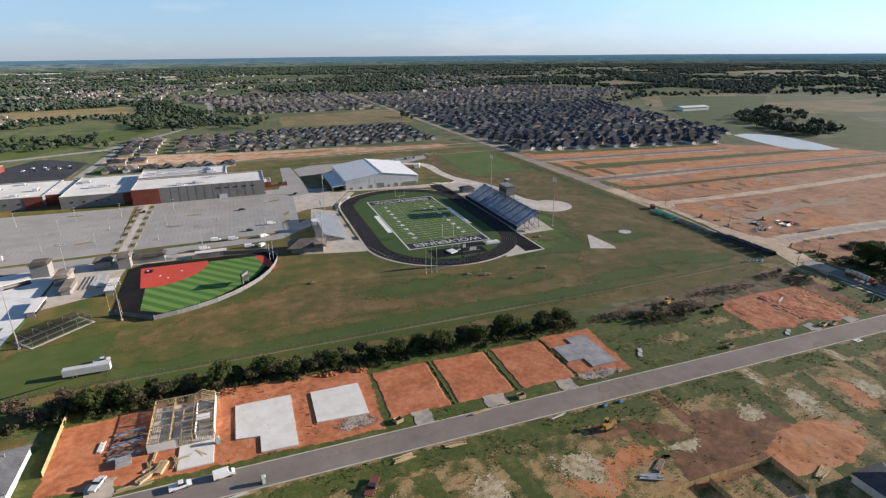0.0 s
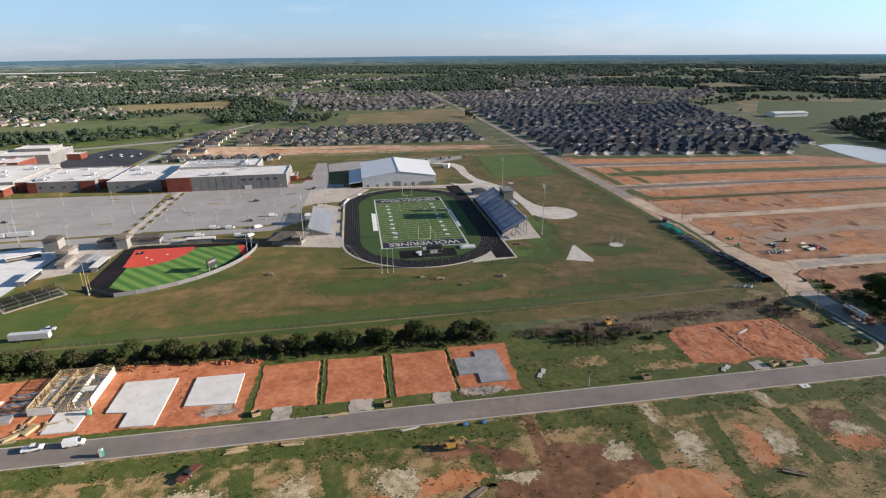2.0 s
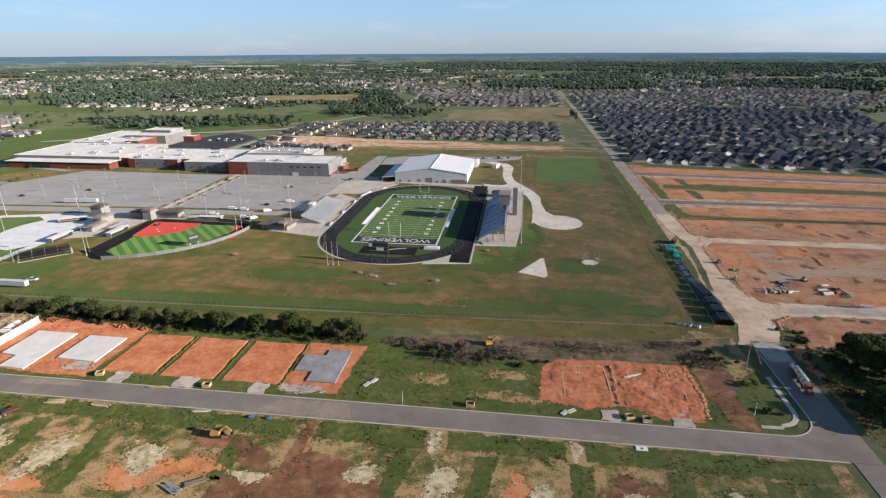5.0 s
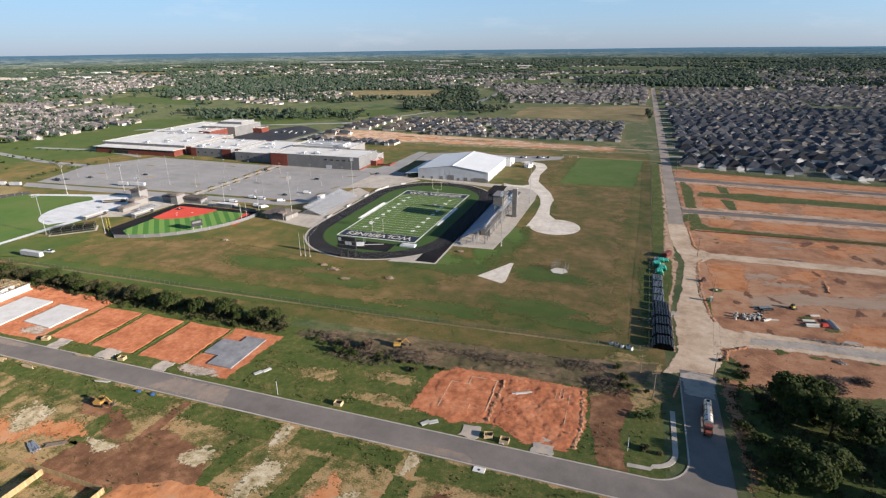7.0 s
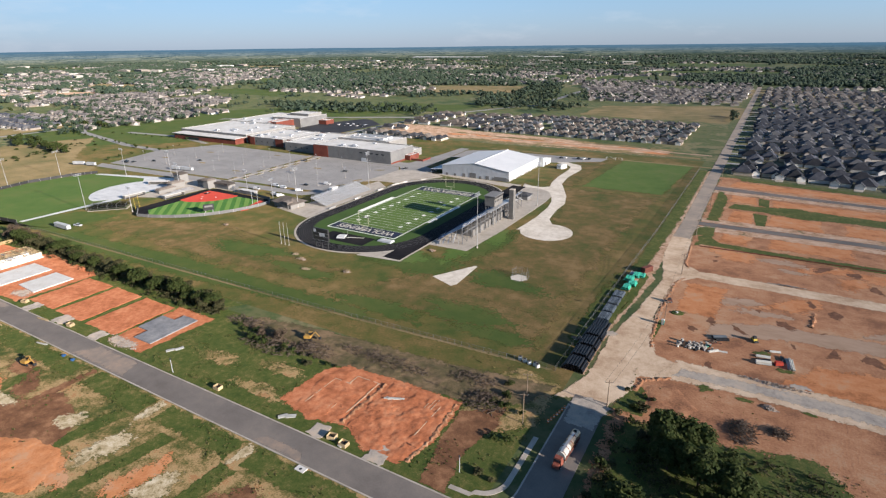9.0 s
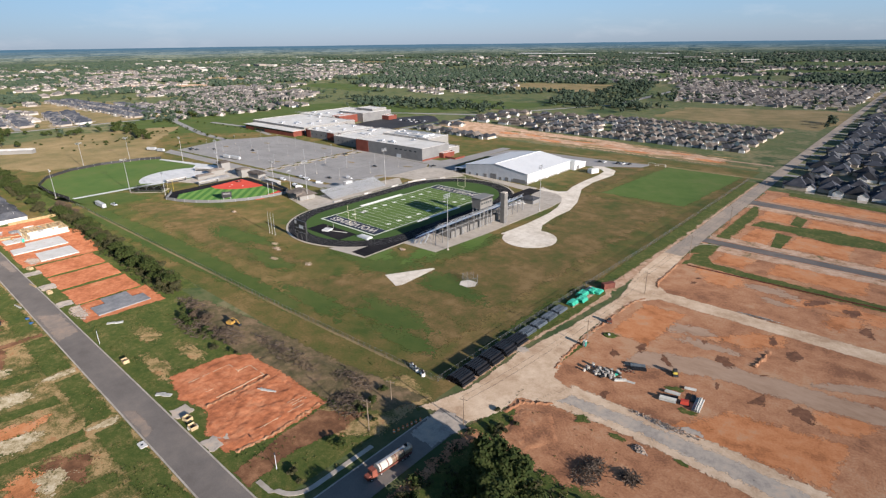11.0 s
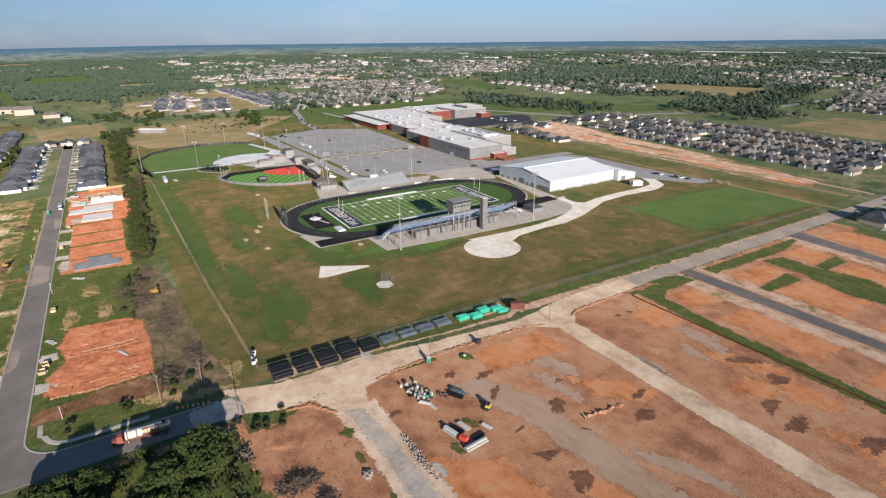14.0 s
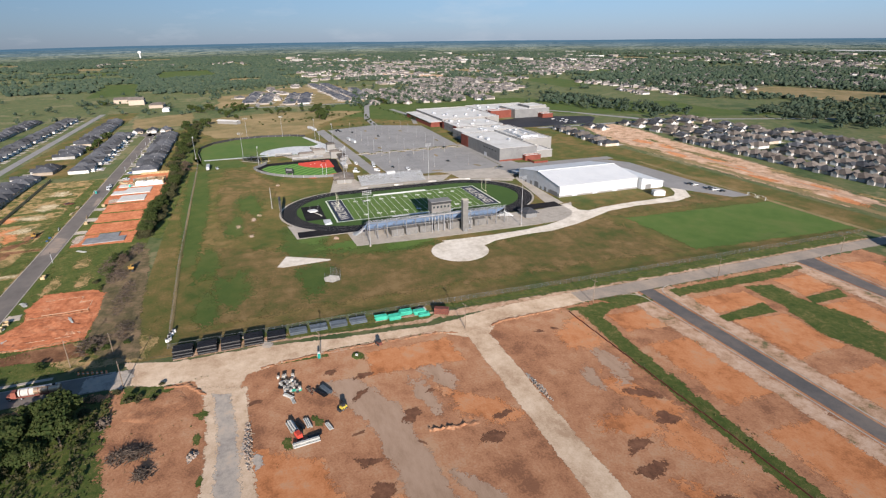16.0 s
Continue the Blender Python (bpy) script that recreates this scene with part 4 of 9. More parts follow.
soft_sheet("graded_clay", graded, 0.052, "clay", "brighter orange patches in the graded clay", "soil", 3)
scraped = [blob(rng.uniform(296, 440), rng.choice((rng.uniform(238, 300), rng.uniform(326, 352), rng.uniform(192, 212))), rng.uniform(6, 15), rng.uniform(2, 4.5), 0.35, 930 + k, 24, rng.uniform(-20, 40)) for k in range(14)]
soft_sheet("scraped_clay", scraped, 0.0545, "site_grey", "pale scraped streaks in the graded clay", "soil", 3)
soft_sheet("north_lane", [[(-60, 627), (100, 630.5), (270, 628), (270, 633), (100, 636), (-60, 632)]], 0.10, "site_grey", "pale worn track through the clay strip", "track", 1.2)
soft_sheet("north_verge", [[(-40, 606), (120, 610), (262, 606), (262, 616), (120, 619), (-40, 618)], blob(60, 645, 40, 4, 0.3, 871), blob(170, 648, 34, 5, 0.3, 872)], 0.09, "dry_field", "dry weeds along the clay strip", "weeds", 4)
soft_sheet("dirt_lane", [[(60, 570), (275, 570), (275, 575), (60, 575)]], 0.095, "dry_field", "pale dry lane along the north fence", "track", 1.2)
soft_sheet("spilled_gravel", [blob(22, 142, 6.5, 2.8, 0.3, 95), blob(109, 138.6, 7.5, 3.0, 0.3, 96)], 0.17, "grey_gravel", "grey gravel spilled beside the foundations", "gravel", 1.5)

# ---- stadium ----
FX0, FX1, FY0, FY1 = 81.9, 134.0, 286.6, 400.2     # outer edge of the white border
TX, TY, TR, TW, TS = 107.0, 343.5, 37.2, 9.8, 42.0   # running track


def oval(r, n=28):
    return [(TX + r * math.cos(math.pi * k / n), TY + TS + r * math.sin(math.pi * k / n)) for k in range(n + 1)] + \
           [(TX + r * math.cos(math.pi + math.pi * k / n), TY - TS + r * math.sin(math.pi + math.pi * k / n)) for k in range(n + 1)]


def ring(g, r0, r1, z):
    a, b = oval(r0), oval(r1)
    for k in range(len(a)):
        j = (k + 1) % len(a)
        g.face((*b[k], z), (*b[j], z), (*a[j], z), (*a[k], z))
    return g


apron = Geo()
apron.prism(oval(TR + TW + 1.3), -0.05, 0.13)
apron.prism([(130, 256.5), (156.3, 259.8), (156.3, 305), (140, 300)], -0.05, 0.128)
solid("track_apron", apron, M["concrete"], "pale concrete edge round the running track", "kerb", "structure")
track = thing("running_track", "black rubber running track with pale lane lines", "running track", kind="structure")
tg = Geo()
tg.prism(oval(TR + TW), -0.05, 0.15)
part("track_surface", tg, M["track"], track)
part("sprint_straight", Geo().prism(rect(144.2, 261, 155.2, 436), -0.05, 0.154), M["track"], track)
for k in range(8):
    part("lane_line", ring(Geo(), TR + 0.6 + k * 1.22, TR + 0.72 + k * 1.22, 0.160), M["lane"], track)
for k in range(9):
    part("start_mark", Geo().box(TX - TR - 8.9 + k * 1.02, 300 - 3.4 * k, 0.16, TX - TR - 8.2 + k * 1.02, 300.5 - 3.4 * k, 0.166), M["line"], track)

field = thing("football_field", "green artificial turf field with white lines and navy end zones", "football field", kind="structure")
part("turf_surround", Geo().prism(oval(TR - 0.15), -0.05, 0.19), M["turf_surround"], field)
part("turf", Geo().prism(rect(FX0, FY0, FX1, FY1), 0, 0.21), M["turf"], field)
B = 0.9
for r in (rect(FX0, FY0, FX1, FY0 + B), rect(FX0, FY1 - B, FX1, FY1), rect(FX0, FY0 + B, FX0 + B, FY1 - B), rect(FX1 - B, FY0 + B, FX1, FY1 - B)):
    part("border_line", Geo().prism(r, 0.2, 0.222), M["turf_line"], field)
L0, YD = FY0 + 2.0, 0.9144
for k in range(2, 23):
    y = L0 + k * 5 * YD
    part("yard_line", Geo().prism(rect(FX0 + 1.4, y - 0.11, FX1 - 1.4, y + 0.11), 0.2, 0.219), M["turf_line"], field)
for y0 in (L0 - 0.6, L0 + 110 * YD + 0.15):
    part("end_zone", Geo().prism(rect(FX0 + 1.3, y0, FX1 - 1.3, y0 + 9.6), 0.2, 0.216), M["navy"], field, "navy blue end zone")


def lettering(text, x, y, z, size, rz, mat, parent, name, stretch=1.0, bold=0.0):
    cu = bpy.data.curves.new(name, "FONT")
    cu.body, cu.size, cu.align_x, cu.align_y, cu.offset = text, size, "CENTER", "CENTER", bold
    tmp = bpy.data.objects.new(name, cu)
    me = bpy.data.meshes.new_from_object(tmp)
    bpy.data.objects.remove(tmp)
    me.materials.clear()
    me.materials.append(mat)
    ob = new(name, me)
    ob.parent = parent
    ob.matrix_basis = pose(x, y, z, 0, 0, rz) @ Matrix.Diagonal((stretch, 1, 1, 1))
    return ob


MIDX = (FX0 + FX1) / 2
lettering("WOLVERINES", MIDX, L0 + 114.9 * YD, 0.224, 8.2, 0, M["letter"], field, "end_zone_word", 0.86, 0.13)
lettering("WOLVERINES", MIDX, L0 + 4.9 * YD, 0.224, 8.2, 180, M["letter"], field, "end_zone_word", 0.86, 0.13)
for k in range(1, 10):
    num = 10 * min(k, 10 - k)
    for side, rz in ((FX0 + 9.5, -90), (FX1 - 9.5, 90)):
        lettering("%d" % num, side, L0 + (10 + 10 * k) * YD, 0.223, 3.4, rz, M["line"], field, "yard_number", 1.0, 0.16)
hashes = Geo()
for k in range(10, 111):
    if k % 5:
        for hx in (MIDX - 8.1, MIDX + 8.1):
            hashes.prism(rect(hx - 0.35, L0 + k * YD - 0.08, hx + 0.35, L0 + k * YD + 0.08), 0.2, 0.219)
part("hash_marks", hashes, M["letter"], field)["kind"] = "stuff"
for (x, y) in ((92.5, 313), (118, 367)):
    part("emblem", Geo().prism(rect(x - 2.6, y - 1.6, x + 2.6, y + 1.6), 0.2, 0.2215), M["dark_steel"], field, "dark painted emblem")
    part("emblem_star", Geo().prism(rect(x - 1.0, y - 0.7, x + 1.0, y + 0.7), 0.2, 0.225), M["line"], field)
for r in (rect(78.6, 322, 81.6, 362), rect(134.3, 322, 136.2, 364)):
    part("team_strip", Geo().prism(r, 0.15, 0.215), M["line"], field, "white team area strip")
part("jump_pad", Geo().prism(rect(91.5, 268.5, 124, 281.5), 0.1, 0.215), M["track"], field, "black rubber jumping area")
pit = thing("landing_mats", "pale grey high-jump landing mats", "mats", 132, 281, 0.2)
part("mat", Geo().box(-4.5, -2.2, 0, 4.5, 2.2, 0.8), M["pale_metal"], pit)
part("mat_cover", Geo().box(-3.2, -1.0, 0.8, 4.2, 1.6, 1.1), M["white_cover"], pit)
vault = thing("pole_vault_mats", "white vaulting mats with two uprights", "mats", 104, 275, 0.21, 20)
part("mat", Geo().box(-2.4, -2.5, 0, 2.4, 2.5, 0.8), M["white_cover"], vault)
for y in (-2.9, 2.9):
    part("upright", Geo().tube((2.8, y, 0), (2.8, y, 5.0), 0.07), M["steel"], vault)
part("runway", Geo().box(2.6, -0.5, 0, 14, 0.5, 0.03), M["letter"], vault)


def goal_post(y, face):
    ob = thing("goal_post", "cream-coloured football goal post in the end zone", "goal post", MIDX, y, 0.2, 0, "goal posts")
    part("base_post", Geo().tube((0, -2 * face, 0), (0, -2 * face, 2.2), 0.12).tube((0, -2 * face, 2.2), (0, 0, 3.05), 0.11), M["cream"], ob)
    part("crossbar", Geo().tube((-3.56, 0, 3.05), (3.56, 0, 3.05), 0.11), M["cream"], ob)
    for x in (-3.56, 3.56):
        part("upright", Geo().tube((x, 0, 3.05), (x, 0, 11.5), 0.1), M["cream"], ob)


goal_post(L0 + 3, 1)
goal_post(L0 + 120 * YD, -1)

# scoreboard south of the track
sb = thing("scoreboard", "large black scoreboard with pale number panels on posts", "scoreboard", 107.3, 254.6, 0)
part("board", Geo().box(-5.4, -0.5, 5.2, 5.4, 0.5, 12.2), M["dark_steel"], sb)
for x in (-4.4, 0, 4.4):
    part("post", Geo().box(x - 0.25, -0.3, 0, x + 0.25, 0.3, 5.2), M["dark_steel"], sb)
rng = random.Random(5)
for k in range(3):
    for j in range(5):
        part("panel", Geo().box(-5.0 + j * 2.05, -0.58, 5.8 + k * 2.1, -5.0 + j * 2.05 + 1.85, -0.5, 5.8 + k * 2.1 + 1.75), M["pale_metal"] if (3 * j + 2 * k) % 7 in (1, 4) else M["dark_steel"], sb)
    part("truss", Geo().tube((-5.3, -0.7, 5.6 + k * 2.15), (5.3, -0.7, 5.6 + k * 2.15), 0.07), M["steel"], sb)
for x in (78.6, 81.6, 84.6):
    fl = thing("flag_pole", "slender white pole beside the scoreboard", "pole", x + 1.6, 250.0, 0, 0, "poles by the scoreboard")
    part("shaft", Geo().tube((0, 0, 0), (0, 0, 13.3), 0.11, 0.07), M["alu"], fl)
    part("foot", Geo().tube((0, 0, 0), (0, 0, 0.4), 0.45), M["concrete"], fl)

# east grandstand
BX0, BX1, BY0, BY1, BZ0, BZ1 = 157.5, 173.0, 297.5, 384.5, 1.6, 10.3
stand = thing("east_grandstand", "tall steel grandstand with blue bench rows and open frame", "grandstand")
NR = 24
for k in range(NR):
    x, z = BX0 + (BX1 - BX0) * k / NR, BZ0 + (BZ1 - BZ0) * k / NR
    part("tread", Geo().box(x, BY0, z - 0.06, x + (BX1 - BX0) / NR, BY1, z), M["seat_blue"], stand)
    part("bench", Geo().box(x + 0.25, BY0 + 0.3, z + 0.28, x + 0.5, BY1 - 0.3, z + 0.36), M["seat_blue"], stand)
for k in range(9):
    y = BY0 + (BY1 - BY0) * (k + 0.5) / 9
    part("aisle", Geo().face((BX0, y - 0.55, BZ0 + 0.40), (BX1, y - 0.55, BZ1 + 0.40), (BX1, y + 0.55, BZ1 + 0.40), (BX0, y + 0.55, BZ0 + 0.40)), M["pipe_grey"], stand)
for k in range(16):
    y = BY0 + 0.5 + (BY1 - BY0 - 1) * k / 15
    part("back_post", Geo().box(BX1 - 0.15, y - 0.18, 0.1, BX1 + 0.15, y + 0.18, BZ1 - 0.1), M["frame_steel"], stand)
    part("middle_post", Geo().box(BX1 - 7.2, y - 0.15, 0.1, BX1 - 6.9, y + 0.15, BZ1 - 4.2), M["frame_steel"], stand)
    part("raker", Geo().tube((BX0, y, BZ0 - 0.25), (BX1, y, BZ1 - 0.25), 0.16, n=4), M["frame_steel"], stand)
    part("brace", Geo().tube((BX1, y, 0.4), (BX1 - 7, y, 5.6), 0.09, n=4), M["frame_steel"], stand)
for z in (BZ1 + 0.4, BZ1 + 0.8, BZ1 + 1.2):
    part("back_rail", Geo().tube((BX1, BY0, z), (BX1, BY1, z), 0.06, n=5), M["alu"], stand)
part("back_beam", Geo().box(BX1 - 0.2, BY0, BZ1 - 0.5, BX1 + 0.2, BY1, BZ1 - 0.1), M["frame_steel"], stand)
part("mid_beam", Geo().box(BX1 - 0.1, BY0, 6.2, BX1 + 0.1, BY1, 6.5), M["frame_steel"], stand)
part("front_wall", Geo().box(BX0 - 0.3, BY0, 0.1, BX0 - 0.1, BY1, 2.6), M["navy"], stand, "navy panels along the front rail")
for y in (BY0, BY1):
    part("end_rail", Geo().tube((BX0, y, BZ0 + 1), (BX1, y, BZ1 + 1), 0.06, n=5), M["alu"], stand)
# rooms under the stand, and the ramps at its ends
rooms = thing("stand_rooms", "low tan block rooms under the grandstand", "rooms")
for k in range(7):
    y = 312 + k * 8.7
    part("room", Geo().box(166.8, y, 0.1, 172.4, y + 7.6, 4.2), M["block"], rooms)
    part("door", Geo().box(172.4, y + 1.5, 0.1, 172.5, y + 2.6, 2.3), M["grey_panel"], rooms)
for y0, sgn in ((BY0, -1), (BY1, 1)):
    rp = thing("access_ramp", "zigzag steel stairs and ramp at the end of the grandstand", "ramp", 0, y0, 0, 0, "ramps")
    for k in range(4):
        part("flight", Geo().tube((159 + 3.4 * k, sgn * 0.6, 0.3 + 2.0 * k), (160.6 + 3.4 * k, sgn * 6.2, 0.2 + 0.9 * k), 0.35, n=4), M["alu"], rp)
        part("rail", Geo().tube((159 + 3.4 * k, sgn * 0.6, 1.4 + 2.0 * k), (160.6 + 3.4 * k, sgn * 6.2, 1.2 + 0.9 * k), 0.07, n=4), M["alu"], rp)
    for k in range(5):
        part("post", Geo().tube((160 + 3.0 * k, sgn * (5.5 - 0.8 * k), 0), (160 + 3.0 * k, sgn * (5.5 - 0.8 * k), 1.2 + 1.3 * k), 0.1, n=5), M["steel"], rp)
press = thing("press_box", "grey metal press box on the top of the grandstand", "press box", 171.5, 342, 0)
part("cabin", Geo().box(-3.2, -6, 12.4, 3.4, 6, 18.6), M["block"], press)
part("roof", Geo().box(-3.8, -6.4, 18.6, 3.9, 6.4, 19.0), M["grey_panel"], press)
for k in range(5):
    part("window", Geo().box(-3.3, -5.4 + 2.2 * k, 14.6, -3.2, -3.6 + 2.2 * k, 16.6), M["glass"], press)
    part("back_window", Geo().box(3.4, -5.0 + 2.2 * k, 15.0, 3.46, -4.0 + 2.2 * k, 16.2), M["glass"], press)
part("fascia", Geo().box(3.4, -6, 17.2, 3.5, 6, 18.6), M["dark_steel"], press)
for x in (-2.6, 2.8):
    for y in (-5.6, -1.9, 1.9, 5.6):
        part("leg", Geo().box(x - 0.15, y - 0.15, 0.1, x + 0.15, y + 0.15, 12.4), M["steel"], press)
part("walkway", Geo().box(2.2, -14, 11.2, 4.6, 16, 11.4), M["alu"], press)
tower = thing("lift_tower", "pale concrete lift tower behind the grandstand", "tower", 178.3, 355.4, 0)
part("shaft", Geo().box(-1.5, -1.7, 0, 1.5, 1.7, 19.4), M["block"], tower)
part("cap", Geo().box(-1.6, -1.8, 19.4, 1.6, 1.8, 19.7), M["concrete"], tower)
part("door", Geo().box(1.7, -0.6, 0.1, 1.75, 0.6, 2.3), M["grey_panel"], tower)
part("bridge", Geo().box(-5.6, -1.2, 11.0, -1.7, 1.2, 11.3), M["alu"], tower)
part("stair_frame", Geo().box(-4.8, 2.3, 0, -1.7, 5.2, 0.3).box(-4.8, 2.3, 3.6, -1.7, 5.2, 3.8).box(-4.8, 2.3, 7.2, -1.7, 5.2, 7.4).box(-4.8, 2.3, 10.8, -1.7, 5.2, 11.0)
     .tube((-4.8, 2.3, 0), (-4.8, 2.3, 12), 0.12, n=4).tube((-4.8, 5.2, 0), (-4.8, 5.2, 12), 0.12, n=4).tube((-1.8, 5.2, 0), (-1.8, 5.2, 12), 0.12, n=4).tube((-4.8, 3, 0), (-1.8, 3, 3.6), 0.25, n=4).tube((-1.8, 4, 3.6), (-4.8, 4, 7.2), 0.25, n=4).tube((-4.8, 3, 7.2), (-1.8, 3, 10.8), 0.25, n=4), M["steel"], tower)
sheet("stand_paving", [[(156.6, 289), (180, 290), (183, 330), (184, 400), (182, 428), (150, 446), (156.6, 420)]], 0.105, "concrete", "pale concrete paving under the grandstand", "paving")
kiosk = thing("kiosk", "dark hip-roofed concession stand behind the grandstand", "kiosk", 166, 404, 0)
part("wall", Geo().box(-5, -4, 0, 5, 4, 3.2), M["grey_panel"], kiosk)
rf = Geo()
rf.face((-6, -5, 3.2), (6, -5, 3.2), (2, 0, 5.2), (-2, 0, 5.2)).face((6, 5, 3.2), (-6, 5, 3.2), (-2, 0, 5.2), (2, 0, 5.2)).face((6, -5, 3.2), (6, 5, 3.2), (2, 0, 5.2)).face((-6, 5, 3.2), (-6, -5, 3.2), (-2, 0, 5.2)).face((-6, -5, 3.19), (-6, 5, 3.19), (6, 5, 3.19), (6, -5, 3.19))
part("roof", rf, M["shingle"], kiosk)
part("counter", Geo().box(-5.2, -2, 1, -5, 2, 2.4), M["glass"], kiosk)

# west bleachers
wb = thing("west_bleachers", "low aluminium bleachers beside the track", "bleachers")
for k in range(15):
    x, z = 52.5 - 0.95 * k, 0.8 + 0.3 * k
    part("tread", Geo().box(x - 0.95, 319, z - 0.05, x, 372, z), M["alu"], wb)
    part("bench", Geo().box(x - 0.7, 319.2, z + 0.2, x - 0.4, 371.8, z + 0.26), M["alu"], wb)
for k in range(10):
    y = 320 + k * 5.6
    part("frame", Geo().tube((52.3, y, 0.1), (38.6, y, 4.8), 0.1, n=4).tube((38.6, y, 0), (38.6, y, 6.0), 0.1, n=4).tube((45, y, 0), (45, y, 2.8), 0.1, n=4), M["steel"], wb)
part("back_rail", Geo().tube((38.4, 319, 6.0), (38.4, 372, 6.0), 0.07, n=5).tube((38.4, 319, 5.4), (38.4, 372, 5.4), 0.07, n=5), M["alu"], wb)
cabin = thing("announcer_cabin", "small white cabin behind the bleachers", "cabin", 36, 347, 0)
part("cabin_box", Geo().box(-1.5, -3, 3.5, 1.5, 3, 6.2), M["white_metal"], cabin)
part("legs", Geo().box(-1.2, -2.6, 0, -0.9, -2.3, 3.5).box(0.9, -2.6, 0, 1.2, -2.3, 3.5).box(-1.2, 2.3, 0, -0.9, 2.6, 3.5).box(0.9, 2.3, 0, 1.2, 2.6, 3.5), M["steel"], cabin)
part("roof", Geo().box(-1.9, -3.4, 6.2, 1.9, 3.4, 6.45), M["roof_white"], cabin)
sheet("west_paving", [[(22, 302), (58, 294), (61, 300), (57, 320), (57, 385), (40, 398), (37, 376), (34, 320), (16, 318)], [(18, 384), (39, 398.5), (56, 400), (75, 440), (68, 446), (32, 446), (22, 420)], [(58, 444), (150, 428), (150, 440), (70, 446)], [(57, 386), (57, 400), (75, 438), (80, 436), (62, 402)]], 0.10, "concrete", "tan concrete paving round the track", "paving")
conc = thing("concession_stand", "grey hip-roofed concession building beside the bleachers", "building", 27, 310, 0, -8)
part("wall", Geo().box(-9, -6, 0, 9, 6, 3.6), M["light_panel"], conc)
rf = Geo()
rf.face((-11, -8, 3.6), (11, -8, 3.6), (4, 0, 7), (-4, 0, 7)).face((11, 8, 3.6), (-11, 8, 3.6), (-4, 0, 7), (4, 0, 7)).face((11, -8, 3.6), (11, 8, 3.6), (4, 0, 7)).face((-11, 8, 3.6), (-11, -8, 3.6), (-4, 0, 7)).face((-11, -8, 3.59), (-11, 8, 3.59), (11, 8, 3.59), (11, -8, 3.59))
part("roof", rf, M["shingle_brown"], conc)
part("dormer", Geo().box(4, -8.4, 3.4, 9, -4, 5.6), M["shingle_brown"], conc)
for x in (-7, -2, 3, 8):
    part("post", Geo().box(x - 0.2, -7.6, 0, x + 0.2, -7.2, 3.6), M["light_panel"], conc)


def light_mast(x, y, h, rz, lamps=3, group="floodlight masts"):
    ob = thing("floodlight_mast", "tall slim grey floodlight mast with a lamp rack", "floodlight", x, y, 0, rz, group)
    part("footing", Geo().tube((0, 0, 0), (0, 0, 0.6), 0.6), M["concrete"], ob)
    part("mast", Geo().tube((0, 0, 0), (0, 0, h), 0.24, 0.10), M["steel"], ob)
    for r in range(lamps):
        z = h - 0.3 - r * 0.9
        part("crossarm", Geo().tube((0, -2.4, z), (0, 2.4, z), 0.08, n=5), M["steel"], ob)
        for k in range(5):
            part("lamp", Geo().tube((0.15, -2.2 + 1.1 * k, z + 0.05), (0.55, -2.2 + 1.1 * k, z - 0.15), 0.22, 0.30, n=8), M["alu"], ob)
    return ob


for x, y, h, rz in ((183, 297, 32, 180), (182, 391, 31, 180), (36, 309, 29, 0), (47, 376, 29, 0)):
    light_mast(x, y, h, rz)

# perimeter banners and rail round the track
rail = thing("track_fence", "chain-link rail with a few pale banners along the running track", "fence")
west = [(TX - TR - TW - 1.2, TY + TS - 3.5 * k) for k in range(25)]
nw = [(TX + (TR + TW + 1.2) * math.cos(radians(a)), TY + TS + (TR + TW + 1.2) * math.sin(radians(a))) for a in range(60, 181, 5)]
allp = nw + west
for k, (x, y) in enumerate(allp):
    part("post", Geo().tube((x, y, 0), (x, y, 1.3), 0.06, n=5), M["steel"], rail)
for (x0, y0), (x1, y1) in zip(allp, allp[1:]):
    part("banner", Geo().face((x0, y0, 0.25), (x1, y1, 0.25), (x1, y1, 1.2), (x0, y0, 1.2)), M["siding"] if int(y0 * 7) % 4 == 1 else M["wire"], rail)

# ---- school and field house ----
def flat_block(parent, x0, y0, x1, y1, h, wall, mats=None, parapet=0.6):
    """A flat-roofed wing with parapet; mats: wall materials by side (s, e, n, w)."""
    mats = mats or {}
    t = 0.4
    part("wall", Geo().box(x0, y0, 0, x1, y0 + t, h), M[mats.get("s", wall)], parent)
    part("wall", Geo().box(x0, y1 - t, 0, x1, y1, h), M[mats.get("n", wall)], parent)
    part("wall", Geo().box(x1 - t, y0 + t, 0, x1, y1 - t, h), M[mats.get("e", wall)], parent)
    part("wall", Geo().box(x0, y0 + t, 0, x0 + t, y1 - t, h), M[mats.get("w", wall)], parent)
    part("roof", Geo().box(x0 + t, y0 + t, h - parapet - 0.3, x1 - t, y1 - t, h - parapet), M["roof_white"], parent, "white membrane roof")
    cop = Geo()
    for r in ((x0 - 0.1, y0 - 0.1, x1 + 0.1, y0 + t), (x0 - 0.1, y1 - t, x1 + 0.1, y1 + 0.1), (x0 - 0.1, y0 + t, x0 + t, y1 - t), (x1 - t, y0 + t, x1 + 0.1, y1 - t)):
        cop.box(r[0], r[1], h, r[2], r[3], h + 0.12)
    part("coping", cop, M["roof_white"], parent)


def rooftop_unit(x, y, z, sx, sy, sz, parent):
    u = part("rooftop_unit", Geo().box(x, y, z, x + sx, y + sy, z + sz), M["pale_metal"], parent, "pale metal air-handling unit")
    part("duct", Geo().box(x + sx, y + sy * 0.25, z, x + sx + 1.6, y + sy * 0.75, z + sz * 0.6), M["steel"], u)


